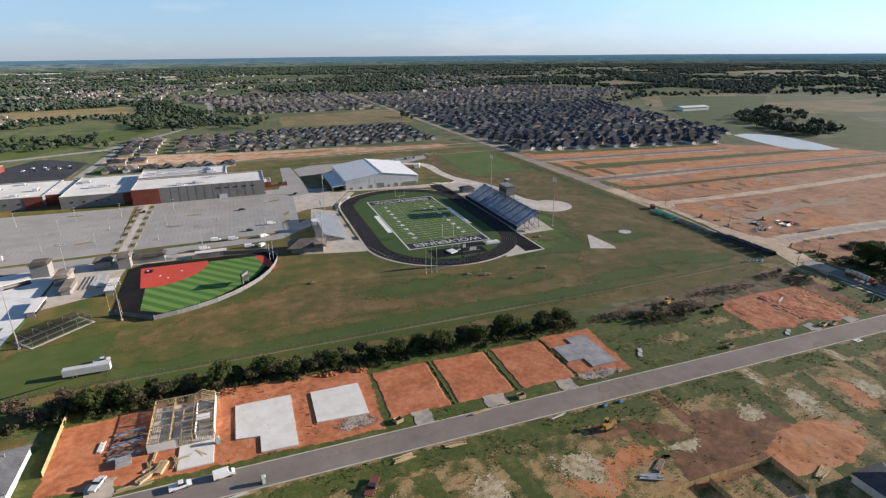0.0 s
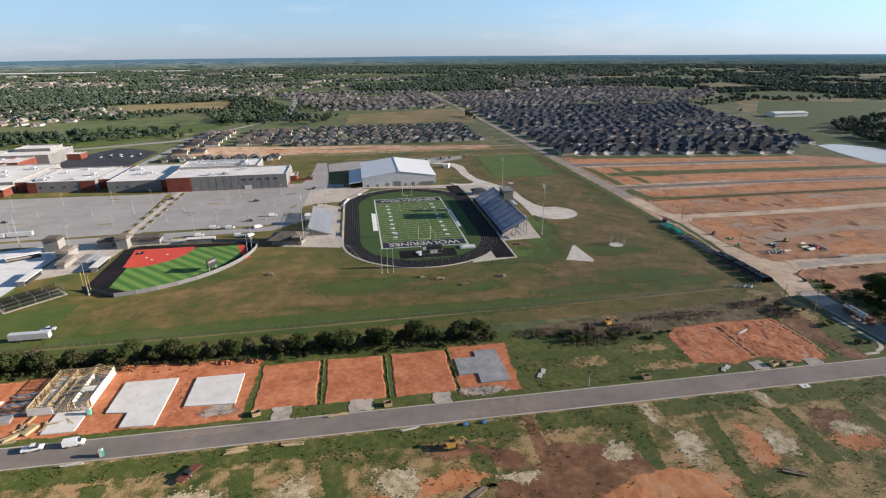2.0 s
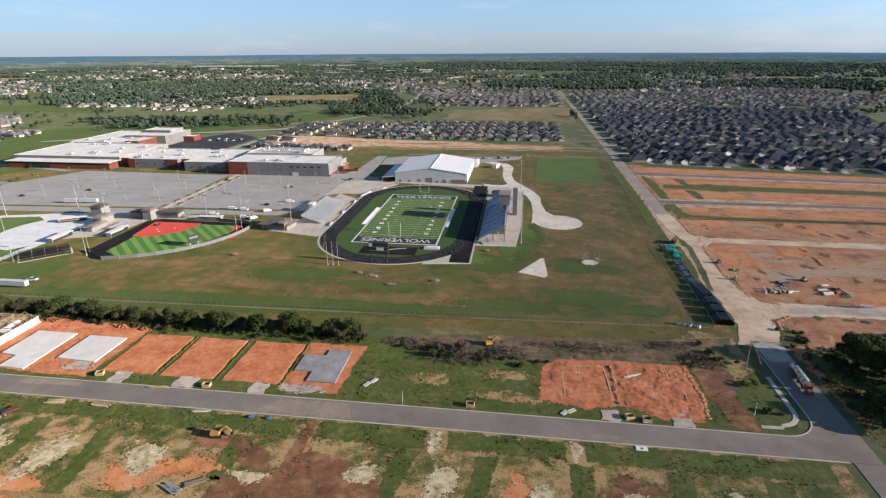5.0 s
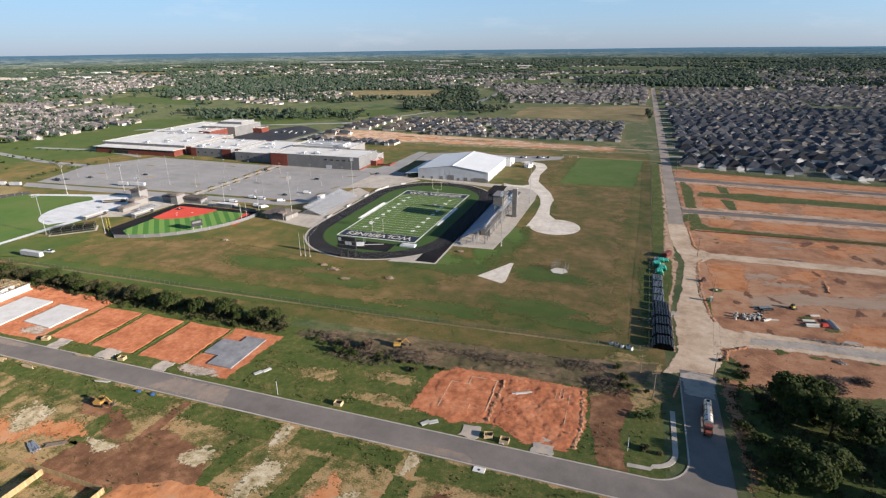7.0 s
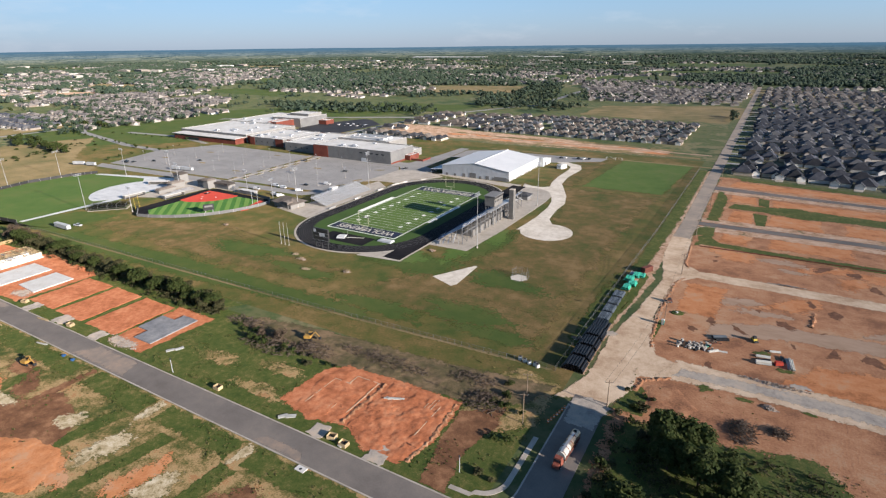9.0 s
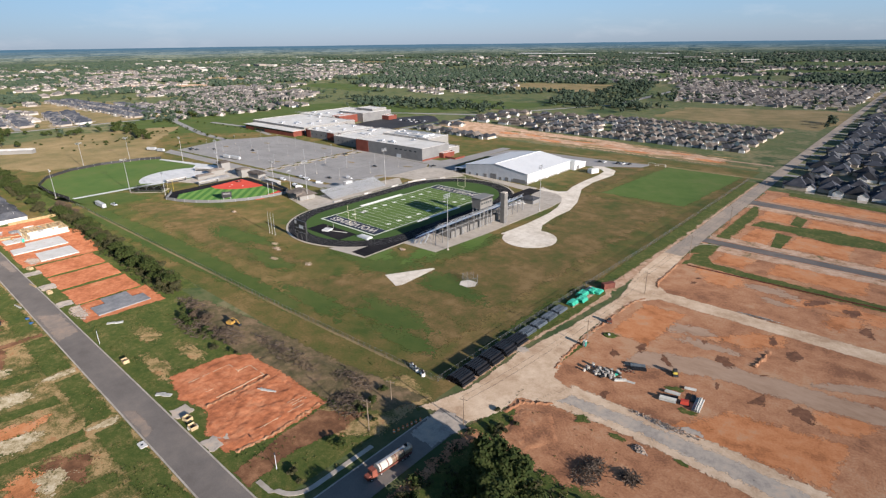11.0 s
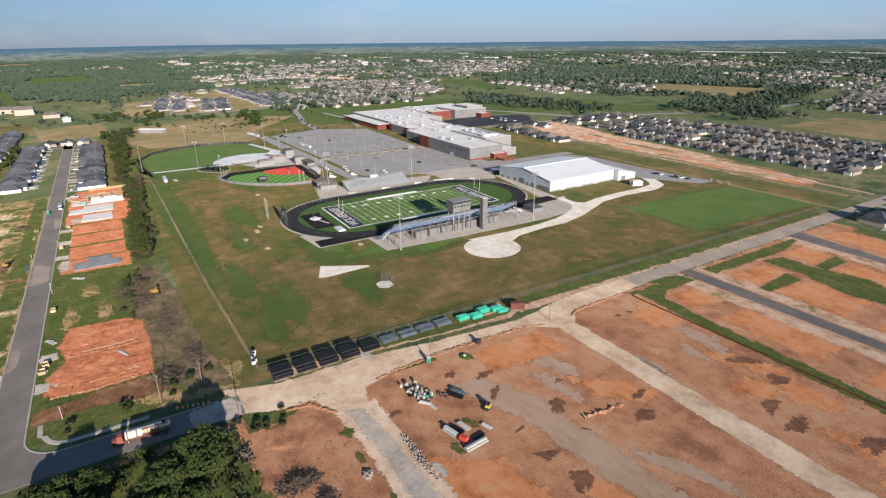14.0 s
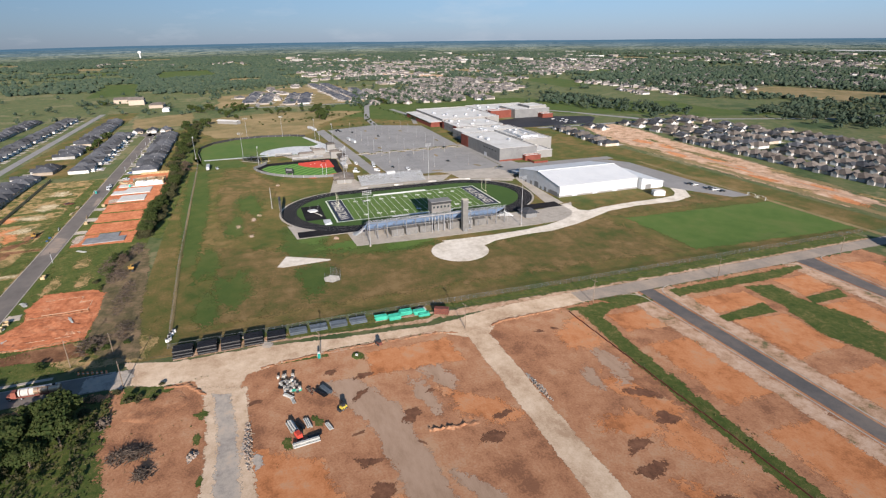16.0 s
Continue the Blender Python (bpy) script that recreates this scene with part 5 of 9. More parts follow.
school = thing("school", "large flat-roofed school of grey panels and red brick", "school")
flat_block(school, -85, 456.5, 11, 495, 12.0, "grey_panel")
part("brick_face", Geo().box(-85.2, 456.2, 0, -66, 456.5, 11.6), M["red_brick"], school)
part("brick_face", Geo().box(-85.3, 456.2, 0, -85, 495, 11.6), M["red_brick"], school)
part("brick_base", Geo().box(11.0, 456.6, 0, 11.25, 494, 1.5), M["red_brick"], school)
flat_block(school, -85, 495, -18, 527, 13.2, "light_panel")
flat_block(school, 11.3, 480, 17, 496, 5.0, "red_brick")
flat_block(school, -18, 495.1, 10, 512, 7, "light_panel")
part("brick_base", Geo().box(17.1, 482, 0, 30, 482.4, 1.8), M["red_brick"], school)
part("brick_base", Geo().box(30, 482, 0, 30.4, 496, 1.8), M["red_brick"], school)
flat_block(school, -134, 465, -78, 537, 9.2, "grey_panel", {"e": "red_brick"})
part("brick_face", Geo().box(-92, 464.7, 0, -78, 465, 8.8), M["red_brick"], school)
flat_block(school, -160, 481, -134.2, 535, 8.4, "red_brick")
flat_block(school, -199, 475, -147, 535, 9.0, "grey_panel")
part("brick_face", Geo().box(-159, 474.7, 0, -147, 475, 8.6), M["red_brick"], school)
part("brick_face", Geo().box(-199.3, 474.7, 0, -192, 475, 8.6), M["red_brick"], school)
flat_block(school, -214, 482, -199.3, 540, 8.2, "red_brick")
flat_block(school, -330, 480, -212, 560, 9.2, "light_panel", {"s": "grey_panel"})
low = part("canopy", Geo().box(-325, 463, 6.2, -212, 480, 6.6), M["roof_white"], school, "white entrance canopy roof")
part("brick_face", Geo().box(-322, 464, 0, -212, 464.4, 4.2), M["red_brick"], school)
part("brick_face", Geo().box(-212.3, 464.4, 0, -211.9, 480, 6.2), M["red_brick"], school)
part("window_band", Geo().box(-322, 464.1, 4.3, -214, 464.3, 6.1), M["glass"], school)
part("entrance", Geo().box(-300, 463.6, 0, -276, 463.9, 3.6), M["glass"], school)
flat_block(school, -335, 560, -262, 652, 9.6, "light_panel", {"e": "grey_panel"})
flat_block(school, -268, 566, -252, 598, 10.5, "red_brick")
flat_block(school, -292, 598, -240, 652, 12.0, "light_panel", {"e": "grey_panel"})
flat_block(school, -285, 625, -250, 652.4, 14.5, "light_panel", {"s": "grey_panel"})
flat_block(school, -240, 634, -226, 650, 6.0, "red_brick")
rng = random.Random(12)
for (x0, y0, x1, y1, z, n) in ((-82, 497, -22, 524, 12.6, 8), (-130, 470, -82, 532, 8.6, 6), (-194, 480, -150, 530, 8.4, 6), (-325, 485, -216, 555, 8.6, 9), (-330, 565, -270, 595, 9.0, 4), (-60, 460, -10, 490, 11.4, 4)):
    for k in range(n):
        rooftop_unit(rng.uniform(x0, x1 - 6), rng.uniform(y0, y1 - 4), z, rng.uniform(2.5, 6), rng.uniform(2, 4), rng.uniform(1.2, 2.4), school)
for k in range(5):
    part("window", Geo().box(-26 + 6.5 * k, 456.38, 7.8, -22.5 + 6.5 * k, 456.48, 8.8), M["glass"], school)
for k in range(4):
    part("window", Geo().box(-190 + 9 * k, 474.85, 3.8, -188.6 + 9 * k, 474.98, 5.0), M["glass"], school)
    part("window", Geo().box(-127 + 8 * k, 464.85, 4.0, -125.6 + 8 * k, 464.98, 5.2), M["glass"], school)
for k in range(11):
    part("panel_joint", Geo().box(-58 + 6 * k, 456.42, 0.2, -57.9 + 6 * k, 456.5, 11.8), M["block"], school)
part("service_door", Geo().box(-24, 456.3, 0, -18, 456.45, 3.4), M["pale_metal"], school)
screen = part("roof_screen", Geo().box(-72, 500, 12.6, -30, 500.2, 14.6).box(-72, 518, 12.6, -30, 518.2, 14.6).box(-30.2, 500, 12.6, -30, 518, 14.6), M["pale_metal"], school)

dome = thing("indoor_practice_building", "long white metal gabled indoor practice building", "sports hall")
DX0, DX1, DY0, DY1, DE, DR = 74.5, 137.0, 444.0, 511.0, 8.2, 12.6
DM = (DX0 + DX1) / 2
for y, yy in ((DY0, DY0 + 0.4), (DY1 - 0.4, DY1)):
    ge = Geo()
    ge.face((DX0, y, 0), (DX1, y, 0), (DX1, y, DE), (DM, y, DR), (DX0, y, DE))
    ge.face((DX0, yy, 0), (DX0, yy, DE), (DM, yy, DR), (DX1, yy, DE), (DX1, yy, 0))
    part("gable_wall", ge, M["pale_metal"], dome, "pale grey metal gable wall")
part("side_wall", Geo().box(DX0, DY0 + 0.4, 0, DX0 + 0.4, DY1 - 0.4, DE), M["white_metal"], dome)
part("side_wall", Geo().box(DX1 - 0.4, DY0 + 0.4, 0, DX1, DY1 - 0.4, DE), M["white_metal"], dome)
part("base_band", Geo().box(DX1, DY0, 0, DX1 + 0.12, DY1, 1.2).box(122, DY0 - 0.12, 0, DX1, DY0, 2.4), M["light_panel"], dome)
for xa, xb in ((DX0 - 0.6, DM), (DM, DX1 + 0.6)):
    za, zb = (DE, DR) if xa < DM - 1 else (DR, DE)
    s = Geo()
    s.face((xa, DY0 - 0.5, za + 0.15), (xb, DY0 - 0.5, zb + 0.15), (xb, DY1 + 0.5, zb + 0.15), (xa, DY1 + 0.5, za + 0.15))
    s.face((xa, DY0 - 0.5, za), (xa, DY1 + 0.5, za), (xb, DY1 + 0.5, zb), (xb, DY0 - 0.5, zb))
    s.face((xa, DY0 - 0.5, za), (xb, DY0 - 0.5, zb), (xb, DY0 - 0.5, zb + 0.15), (xa, DY0 - 0.5, za + 0.15))
    roof = part("roof_slope", s, M["white_metal"], dome)
    for k in range(1, 26):
        y = DY0 + (DY1 - DY0) * k / 26
        part("seam", Geo().face((xa, y, za + 0.22), (xb, y, zb + 0.22), (xb, y + 0.12, zb + 0.22), (xa, y + 0.12, za + 0.22)), M["pale_metal"], roof)
part("ridge_cap", Geo().box(DM - 0.5, DY0 - 0.5, DR + 0.1, DM + 0.5, DY1 + 0.5, DR + 0.35), M["white_metal"], dome)
for k, (a, b, h) in enumerate(((78, 80, 2.2), (86, 88, 2.2), (94, 97, 3.0), (101, 107, 4.2), (110, 112, 2.2), (116, 119, 3.0), (124, 135, 3.2))):
    part("doorway", Geo().box(a, DY0 - 0.16, 0.05, b, DY0 - 0.02, h), M["grey_panel"], dome)
part("porch", Geo().face((63, 443, 4.0), (74.5, 443, 5.2), (74.5, 500, 5.2), (63, 500, 4.0)).face((63, 500, 3.7), (74.5, 500, 4.9), (74.5, 443, 4.9), (63, 443, 3.7)).face((63, 443, 3.7), (74.5, 443, 4.9), (74.5, 443, 5.2), (63, 443, 4.0)), M["pale_metal"], dome, "lean-to porch roof along the side")
for k in range(8):
    part("porch_post", Geo().tube((63.4, 443.6 + 8 * k, 0), (63.4, 443.6 + 8 * k, 3.8), 0.12, n=6), M["steel"], dome)
for k in range(14):
    part("wall_rib", Geo().box(76.5 + 4.5 * k, DY0 - 0.07, 4.4, 76.6 + 4.5 * k, DY0, 8.0), M["steel"], dome)
for k in range(3):
    part("roller_door", Geo().box(DX1, 455 + 17 * k, 0.05, DX1 + 0.16, 459 + 17 * k, 4.0), M["pale_metal"], dome)
annex = thing("practice_annex", "white lean-to annex behind the practice building", "annex", 0, 0, 0)
ax = Geo()
for x in (96.0, 141.0):
    ax.face((x, 511.6, 0), (x, 531, 0), (x, 531, 4.6), (x, 511.6, 8.4))
ax.face((141, 531, 0), (96, 531, 0), (96, 531, 4.6), (141, 531, 4.6)).face((96, 511.6, 0), (141, 511.6, 0), (141, 511.6, 8.4), (96, 511.6, 8.4))
part("wall", ax, M["white_metal"], annex)
part("roof", Geo().face((95.4, 511.55, 8.5), (141.6, 511.55, 8.5), (141.6, 531.8, 4.6), (95.4, 531.8, 4.6)).face((95.4, 531.8, 4.4), (141.6, 531.8, 4.4), (141.6, 511.55, 8.3), (95.4, 511.55, 8.3)).face((141.6, 511.55, 8.3), (141.6, 531.8, 4.4), (141.6, 531.8, 4.6), (141.6, 511.55, 8.5)), M["white_metal"], annex)
part("doorway", Geo().box(141, 515, 0.05, 141.12, 520, 3.5), M["grey_panel"], annex)
shed = thing("storage_shed", "small white storage shed near the practice building", "shed", 158, 513, 0, 70)
part("wall", Geo().box(-4, -2.5, 0, 4, 2.5, 3), M["white_metal"], shed)
part("roof", Geo().prism(rect(-4.4, -2.9, 4.4, 2.9), 3, 3.9, 1.6), M["roof_white"], shed)

# car parks
sheet("car_park", [[(-243, 337), (-80, 345), (-80, 352), (-84, 452), (-230, 457), (-262, 400)], [(-70, 346), (14, 349), (28, 362), (31, 440), (24, 451), (-70, 453)]], 0.12, "old_asphalt", "pale grey asphalt car park with a planted strip", "car park")
sheet("car_park_median", [[(-80.5, 344), (-69.5, 344), (-69.5, 454), (-80.5, 454)]], 0.118, "old_asphalt", "paved strip between the car parks", "median")
sheet("median_path", [[(-76.8, 340), (-73.2, 340), (-73.2, 456), (-76.8, 456)]], 0.124, "concrete", "pale concrete walkway between the car parks", "path")
for k in range(7):
    for x0, x1, dy in ((-80.6, -77.2, 0), (-72.8, -69.4, 6)):
        y0 = 345 + 15.2 * k + dy
        isl = thing("planted_island", "kerbed island of dry grass beside the walkway", "island", group="planted islands")
        part("kerb_edge", Geo().prism(rect(x0, y0, x1, y0 + 8.5), 0, 0.26), M["concrete"], isl)
        part("grass", Geo().prism(rect(x0 + 0.25, y0 + 0.25, x1 - 0.25, y0 + 8.25), 0.1, 0.29), M["brown_lawn"], isl)
        part("shrub_clump", Geo().lump(((x0 + x1) / 2, y0 + 4, 0.6), 0.7, random.Random(k * 2 + dy), 0.9), M["weeds"], isl)
sheet("campus_road", [[(-240, 322), (-70, 330), (14, 335), (44, 366), (44, 372), (34, 372), (10, 344), (-70, 341), (-250, 333)], [(24, 452), (34, 440), (44, 446), (62, 447), (62, 458), (46, 462), (40, 560), (30, 560), (28, 500), (22, 470), (-90, 455), (-90, 453.2)]], 0.115, "old_asphalt", "campus access road", "road")
sheet("black_car_park", [[(-224, 552), (-160, 562), (-157, 668), (-196, 700), (-214, 704), (-250, 622), (-240, 600)]], 0.12, "black_asphalt", "fresh black asphalt car park", "car park")
sheet("field_house_yard", [[(44, 513), (96, 532.5), (143, 533), (182, 557), (184, 572), (150, 566), (60, 562), (42, 550)]], 0.115, "old_asphalt", "asphalt yard behind the practice building", "car park")
lines = Geo()
for row in (362, 378, 394, 410, 426, 442):
    for k in range(60):
        x = -235 + k * 2.75
        if x < -88:
            lines.box(x, row - 5, 0.121, x + 0.14, row + 5, 0.126)
    for k in range(32):
        x = -66 + k * 2.75
        if x < 20:
            lines.box(x, row - 5, 0.121, x + 0.14, row + 5, 0.126)
tagged(new("parking_lines", lines.mesh("parking_lines", M["lane"])), "faded white parking bay lines", "markings", "", "stuff")
sheet("car_park_islands", [blob(x, y, 5, 1.4, 0.05, 200 + k, 14, t) for k, (x, y, t) in enumerate(((20, 372, 60), (22, 392, 70), (16, 432, 20), (-100, 370, 10), (-120, 440, 0), (-160, 380, 0), (-200, 420, 5), (-218, 380, 0), (-40, 412, 0)))], 0.2, "dry_field", "kerbed planted islands in the car park", "island")
for x in (-225, -190, -155, -120, -92, -58, -26, 6):
    for y in (362, 394, 426):
        pl = thing("car_park_lamp", "slim grey car park lamp post with a flat head", "lamp post", x + 0.06 * (y - 360), y, 0.1, 0, "car park lamps")
        part("base", Geo().tube((0, 0, 0), (0, 0, 0.9), 0.3, n=8), M["concrete"], pl)
        part("pole", Geo().tube((0, 0, 0.9), (0, 0, 9.5), 0.1, 0.07, 6), M["steel"], pl)
        part("lamp_head", Geo().box(-0.9, -0.2, 9.4, 0.9, 0.2, 9.6), M["alu"], pl)
sheet("campus_drive", [[(-622, 502), (-480, 434), (-330, 402), (-258, 398), (-258, 406), (-328, 410), (-478, 442), (-620, 510)], [(-420, 462), (-330, 470), (-250, 452), (-250, 458), (-330, 477), (-422, 469)]], 0.10, "old_asphalt", "pale drive curving to the school", "road")
for x in (186, 194.5):
    goal = thing("soccer_goal", "small white soccer goal with a net on the grass", "goal", x, 569.5, 0.05, 0, "soccer goals")
    for a in (-3.2, 3.2):
        part("post", Geo().tube((a, 0, 0), (a, 0, 2.4), 0.09, n=6), M["line"], goal)
        part("stay", Geo().tube((a, 0, 2.4), (a, 1.8, 0), 0.06, n=5), M["line"], goal)
    part("crossbar", Geo().tube((-3.2, 0, 2.4), (3.2, 0, 2.4), 0.09, n=6), M["line"], goal)
    part("net", Geo().face((-3.2, 0, 2.3), (3.2, 0, 2.3), (3.2, 1.8, 0.05), (-3.2, 1.8, 0.05)), M["wire"], goal)
# white limestone track and turning circle
sheet("turning_circle", [blob(207.2, 341, 15.6, 15.6, 0.01, 3, 40)], 0.114, "limestone", "round pale limestone turning place", "path")
sheet("stone_path", [[(189.6, 337), (190.5, 352), (191, 366), (190, 390), (187, 406), (182, 420), (176, 430), (168, 435.5), (153, 437), (153, 441.5), (167, 441), (171.5, 446), (168, 459), (166, 482), (165.6, 510), (163.5, 522), (158, 528), (146, 534), (146, 545), (160, 537), (170, 531), (175.5, 515), (174, 482), (177, 458), (186, 438), (192, 424), (197.5, 404), (197.4, 387), (200, 366), (206, 355), (206, 345)]], 0.108, "limestone", "pale crushed limestone track with a turning circle", "path")
sheet("throwing_sector", [[(181.5, 251.5), (195, 246), (196.5, 249), (195.4, 273), (193.8, 273)]], 0.106, "limestone", "pale stone throwing sector", "paving")
sheet("throwing_pit", [[(215, 270), (217, 266.4), (221.5, 266.2), (224, 269.6), (222, 273.4), (217.4, 273.6)]], 0.106, "limestone", "pale stone throwing circle", "paving")
cage = thing("throwing_cage", "grey netting cage round the throwing circle", "cage", 220, 270, 0)
for k in range(7):
    a = radians(-60 + 40 * k)
    part("pole", Geo().tube((4.2 * math.cos(a), 4.2 * math.sin(a), 0), (4.2 * math.cos(a), 4.2 * math.sin(a), 4.5), 0.05, n=5), M["frame_steel"], cage)
    b = radians(-60 + 40 * (k + 1))
    if k < 6:
        part("net", Geo().face((4.2 * math.cos(a), 4.2 * math.sin(a), 0.1), (4.2 * math.cos(b), 4.2 * math.sin(b), 0.1), (4.2 * math.cos(b), 4.2 * math.sin(b), 4.4), (4.2 * math.cos(a), 4.2 * math.sin(a), 4.4)), M["wire"], cage)

# ---- softball and baseball fields ----
soft = thing("softball_field", "softball field of striped turf with a red infield", "softball field", kind="structure")
# foul lines run from home plate; the outfield fence is an arc
HX, HY = -58.5, 307.0
out = [(-63, 253)] + [(HX + 68 * math.cos(radians(a)), HY + 66 * math.sin(radians(a))) for a in range(-80, 1, 8)] + [(3, 314)]
loop = [(-66, 254)] + out + [(-36, 316), (-60, 318), (-67, 312)]
part("warning_track", Geo().prism(loop, -0.05, 0.13), M["track"], soft, "black warning track")
turf = [(-54, 254.5)] + [(HX + 62.5 * math.cos(radians(a)), HY + 60.5 * math.sin(radians(a))) for a in range(-76, -2, 6)] + [(-3, 309), (-50, 309), (-56, 300)]
part("turf", Geo().prism(turf, 0, 0.15), M["striped_turf"], soft)
infield = [(-61, 311)] + [(-57.5, 282)] + [(-58 + 31 * math.cos(radians(a)), 310 + 30 * math.sin(radians(a))) for a in range(-75, -2, 6)] + [(-28, 311)]
part("infield", Geo().prism(infield, 0, 0.165), M["red_clay"], soft, "brick-red clay infield")
part("corner_clay", Geo().prism([(-3, 309.4), (2, 309), (4.5, 300), (8, 288), (6, 284), (2, 292)], 0, 0.16), M["red_clay"], soft)
for x, y in ((-57, 306), (-40, 300), (-46, 292), (-50, 296)):
    part("base", Geo().box(x - 0.5, y - 0.5, 0.16, x + 0.5, y + 0.5, 0.22), M["line"], soft)
part("batting_box", Geo().prism(rect(-58.5, 302.5, -54.5, 307.5), 0.1, 0.171), M["track"], soft)
sfence = thing("outfield_fence", "grey padded fence round the softball outfield", "fence")
fp = [(-66, 254)] + out + [(-20, 317), (-36, 317)]
for (x0, y0), (x1, y1) in zip(fp, fp[1:]):
    part("panel", Geo().face((x0, y0, 0), (x1, y1, 0), (x1, y1, 2.2), (x0, y0, 2.2)).face((x0, y0 + 0.12, 2.2), (x1, y1 + 0.12, 2.2), (x1, y1 + 0.12, 0), (x0, y0 + 0.12, 0)), M["grey_panel"], sfence)
    part("post", Geo().tube((x0, y0, 0), (x0, y0, 2.5), 0.1, n=5), M["steel"], sfence)
for x, y in ((-66, 256), (-60, 249.5)):
    pole = thing("foul_pole", "slim yellow foul pole at the fence", "pole", x, y, 0, 0, "foul poles")
    part("shaft", Geo().tube((0, 0, 0), (0, 0, 9), 0.1, n=6), M["yellow"], pole)


def dugout(x, y, rz, w):
    ob = thing("dugout", "low block dugout with a flat roof", "dugout", x, y, 0, rz, "dugouts")
    part("back_wall", Geo().box(-w / 2, 1.6, 0, w / 2, 1.9, 2.6), M["light_panel"], ob)
    for s in (-1, 1):
        part("end_wall", Geo().box(s * w / 2 - 0.15, -1.6, 0, s * w / 2 + 0.15, 1.6, 2.6), M["light_panel"], ob)
    part("roof", Geo().box(-w / 2 - 0.4, -2.2, 2.6, w / 2 + 0.4, 2.2, 2.9), M["roof_white"], ob)
    part("shade_front", Geo().box(-w / 2 + 0.2, -1.5, 0.1, w / 2 - 0.2, -1.4, 1.0), M["dark_steel"], ob)


dugout(-26, 319.4, 0, 16)
dugout(-70, 286, 90, 16)
dugout(-98, 272, 90, 16)
dugout(-118, 306, 30, 16)
board = thing("softball_scoreboard", "dark scoreboard behind the softball outfield", "scoreboard", -8.5, 270, 0, 60)
part("board", Geo().box(-3.4, -0.3, 2.4, 3.4, 0.3, 6.6), M["dark_steel"], board)
for x in (-2.4, 2.4):
    part("post", Geo().box(x - 0.2, -0.2, 0, x + 0.2, 0.2, 2.4), M["steel"], board)
part("panel", Geo().box(-2.6, -0.36, 4.6, 2.6, -0.3, 5.8), M["grey_panel"], board)
plaza = thing("ballpark_buildings", "tan block press boxes and stands between the ball fields", "buildings")
for x0, y0, x1, y1, h in ((-72, 314, -66, 322, 6.5), (-84, 318, -76, 326, 4.0), (-66, 320, -50, 327, 3.6), (-98, 300, -92, 312, 4.2), (-92, 286, -88, 300, 2.6), (-112, 316, -104, 324, 7.0)):
    part("block", Geo().box(x0, y0, 0, x1, y1, h), M["light_panel"], plaza)
    part("roof", Geo().prism(rect(x0 - 0.8, y0 - 0.8, x1 + 0.8, y1 + 0.8), h, h + 1.2, 2.0), M["shingle_brown"], plaza)
for k in range(6):
    part("stand_row", Geo().box(-76 - k * 0.8, 290, 0.4 + 0.3 * k, -75.3 - k * 0.8, 308, 0.5 + 0.3 * k), M["alu"], plaza)
    part("stand_row", Geo().box(-60, 321 + k * 0.8, 0.4 + 0.3 * k, -44, 321.7 + k * 0.8, 0.5 + 0.3 * k), M["alu"], plaza)
sheet("ballpark_paving", [[(-100, 270), (-72, 282), (-68, 318), (-36, 318.6), (-34, 328), (-120, 334), (-124, 318)]], 0.09, "concrete", "pale concrete between the ball fields", "paving")

base = thing("baseball_field", "baseball field of green turf with a pale covered infield", "baseball field", kind="structure")
bl = [(-104, 196), (-140, 192), (-172, 193), (-198, 205), (-216, 228), (-222, 256), (-216, 288), (-206, 304), (-160, 316), (-118, 326), (-100, 318), (-99, 262)]
part("turf", Geo().prism(bl, -0.05, 0.11), M["bright_grass"], base)
part("infield_cover", Geo().prism([(-100.5, 318), (-101.5, 276), (-103, 262)] + [(-110 + 36 * math.cos(radians(a)), 285 + 36 * math.sin(radians(a))) for a in range(265, 135, -10)] + [(-150, 313), (-204, 301), (-204, 305), (-160, 317), (-118, 327)], 0.05, 0.135), M["white_cover"], base, "pale sandy infield under white sheeting")
part("foul_strip", Geo().prism([(-100, 276), (-103.6, 198), (-107, 197.5), (-106, 275)], 0.05, 0.13), M["white_cover"], base)
bf = thing("ballpark_fence", "dark windscreen fence round the baseball outfield", "fence")
bfp = [(-104, 195), (-140, 191), (-172, 192), (-199, 204), (-217, 227), (-223, 256), (-217, 288), (-207, 305)]
for (x0, y0), (x1, y1) in zip(bfp, bfp[1:]):
    n = 4
    for k in range(n):
        a, b = k / n, (k + 1) / n
        pa, pb = (x0 + (x1 - x0) * a, y0 + (y1 - y0) * a), (x0 + (x1 - x0) * b, y0 + (y1 - y0) * b)
        part("panel", Geo().face((*pa, 0), (*pb, 0), (*pb, 2.4), (*pa, 2.4)).face((pa[0], pa[1] + 0.1, 2.4), (pb[0], pb[1] + 0.1, 2.4), (pb[0], pb[1] + 0.1, 0), (pa[0], pa[1] + 0.1, 0)), M["dark_steel"], bf)
        part("post", Geo().tube((*pa, 0), (*pa, 2.6), 0.08, n=5), M["steel"], bf)
cages = thing("batting_cages", "long netted batting cages beside the outfield", "batting cage", -84, 245, 0, 44)
for k in range(5):
    x = -12 + 6 * k
    part("hoop", Geo().tube((x, -5, 0), (x, -5, 3.6), 0.09, n=5).tube((x, 5, 0), (x, 5, 3.6), 0.09, n=5).tube((x, -5, 3.6), (x, 5, 3.6), 0.09, n=5), M["fence_steel"], cages)
for y in (-5, 0, 5):
    part("net", Geo().face((-12, y, 0.1), (12, y, 0.1), (12, y, 3.5), (-12, y, 3.5)), M["dark_wire"], cages)
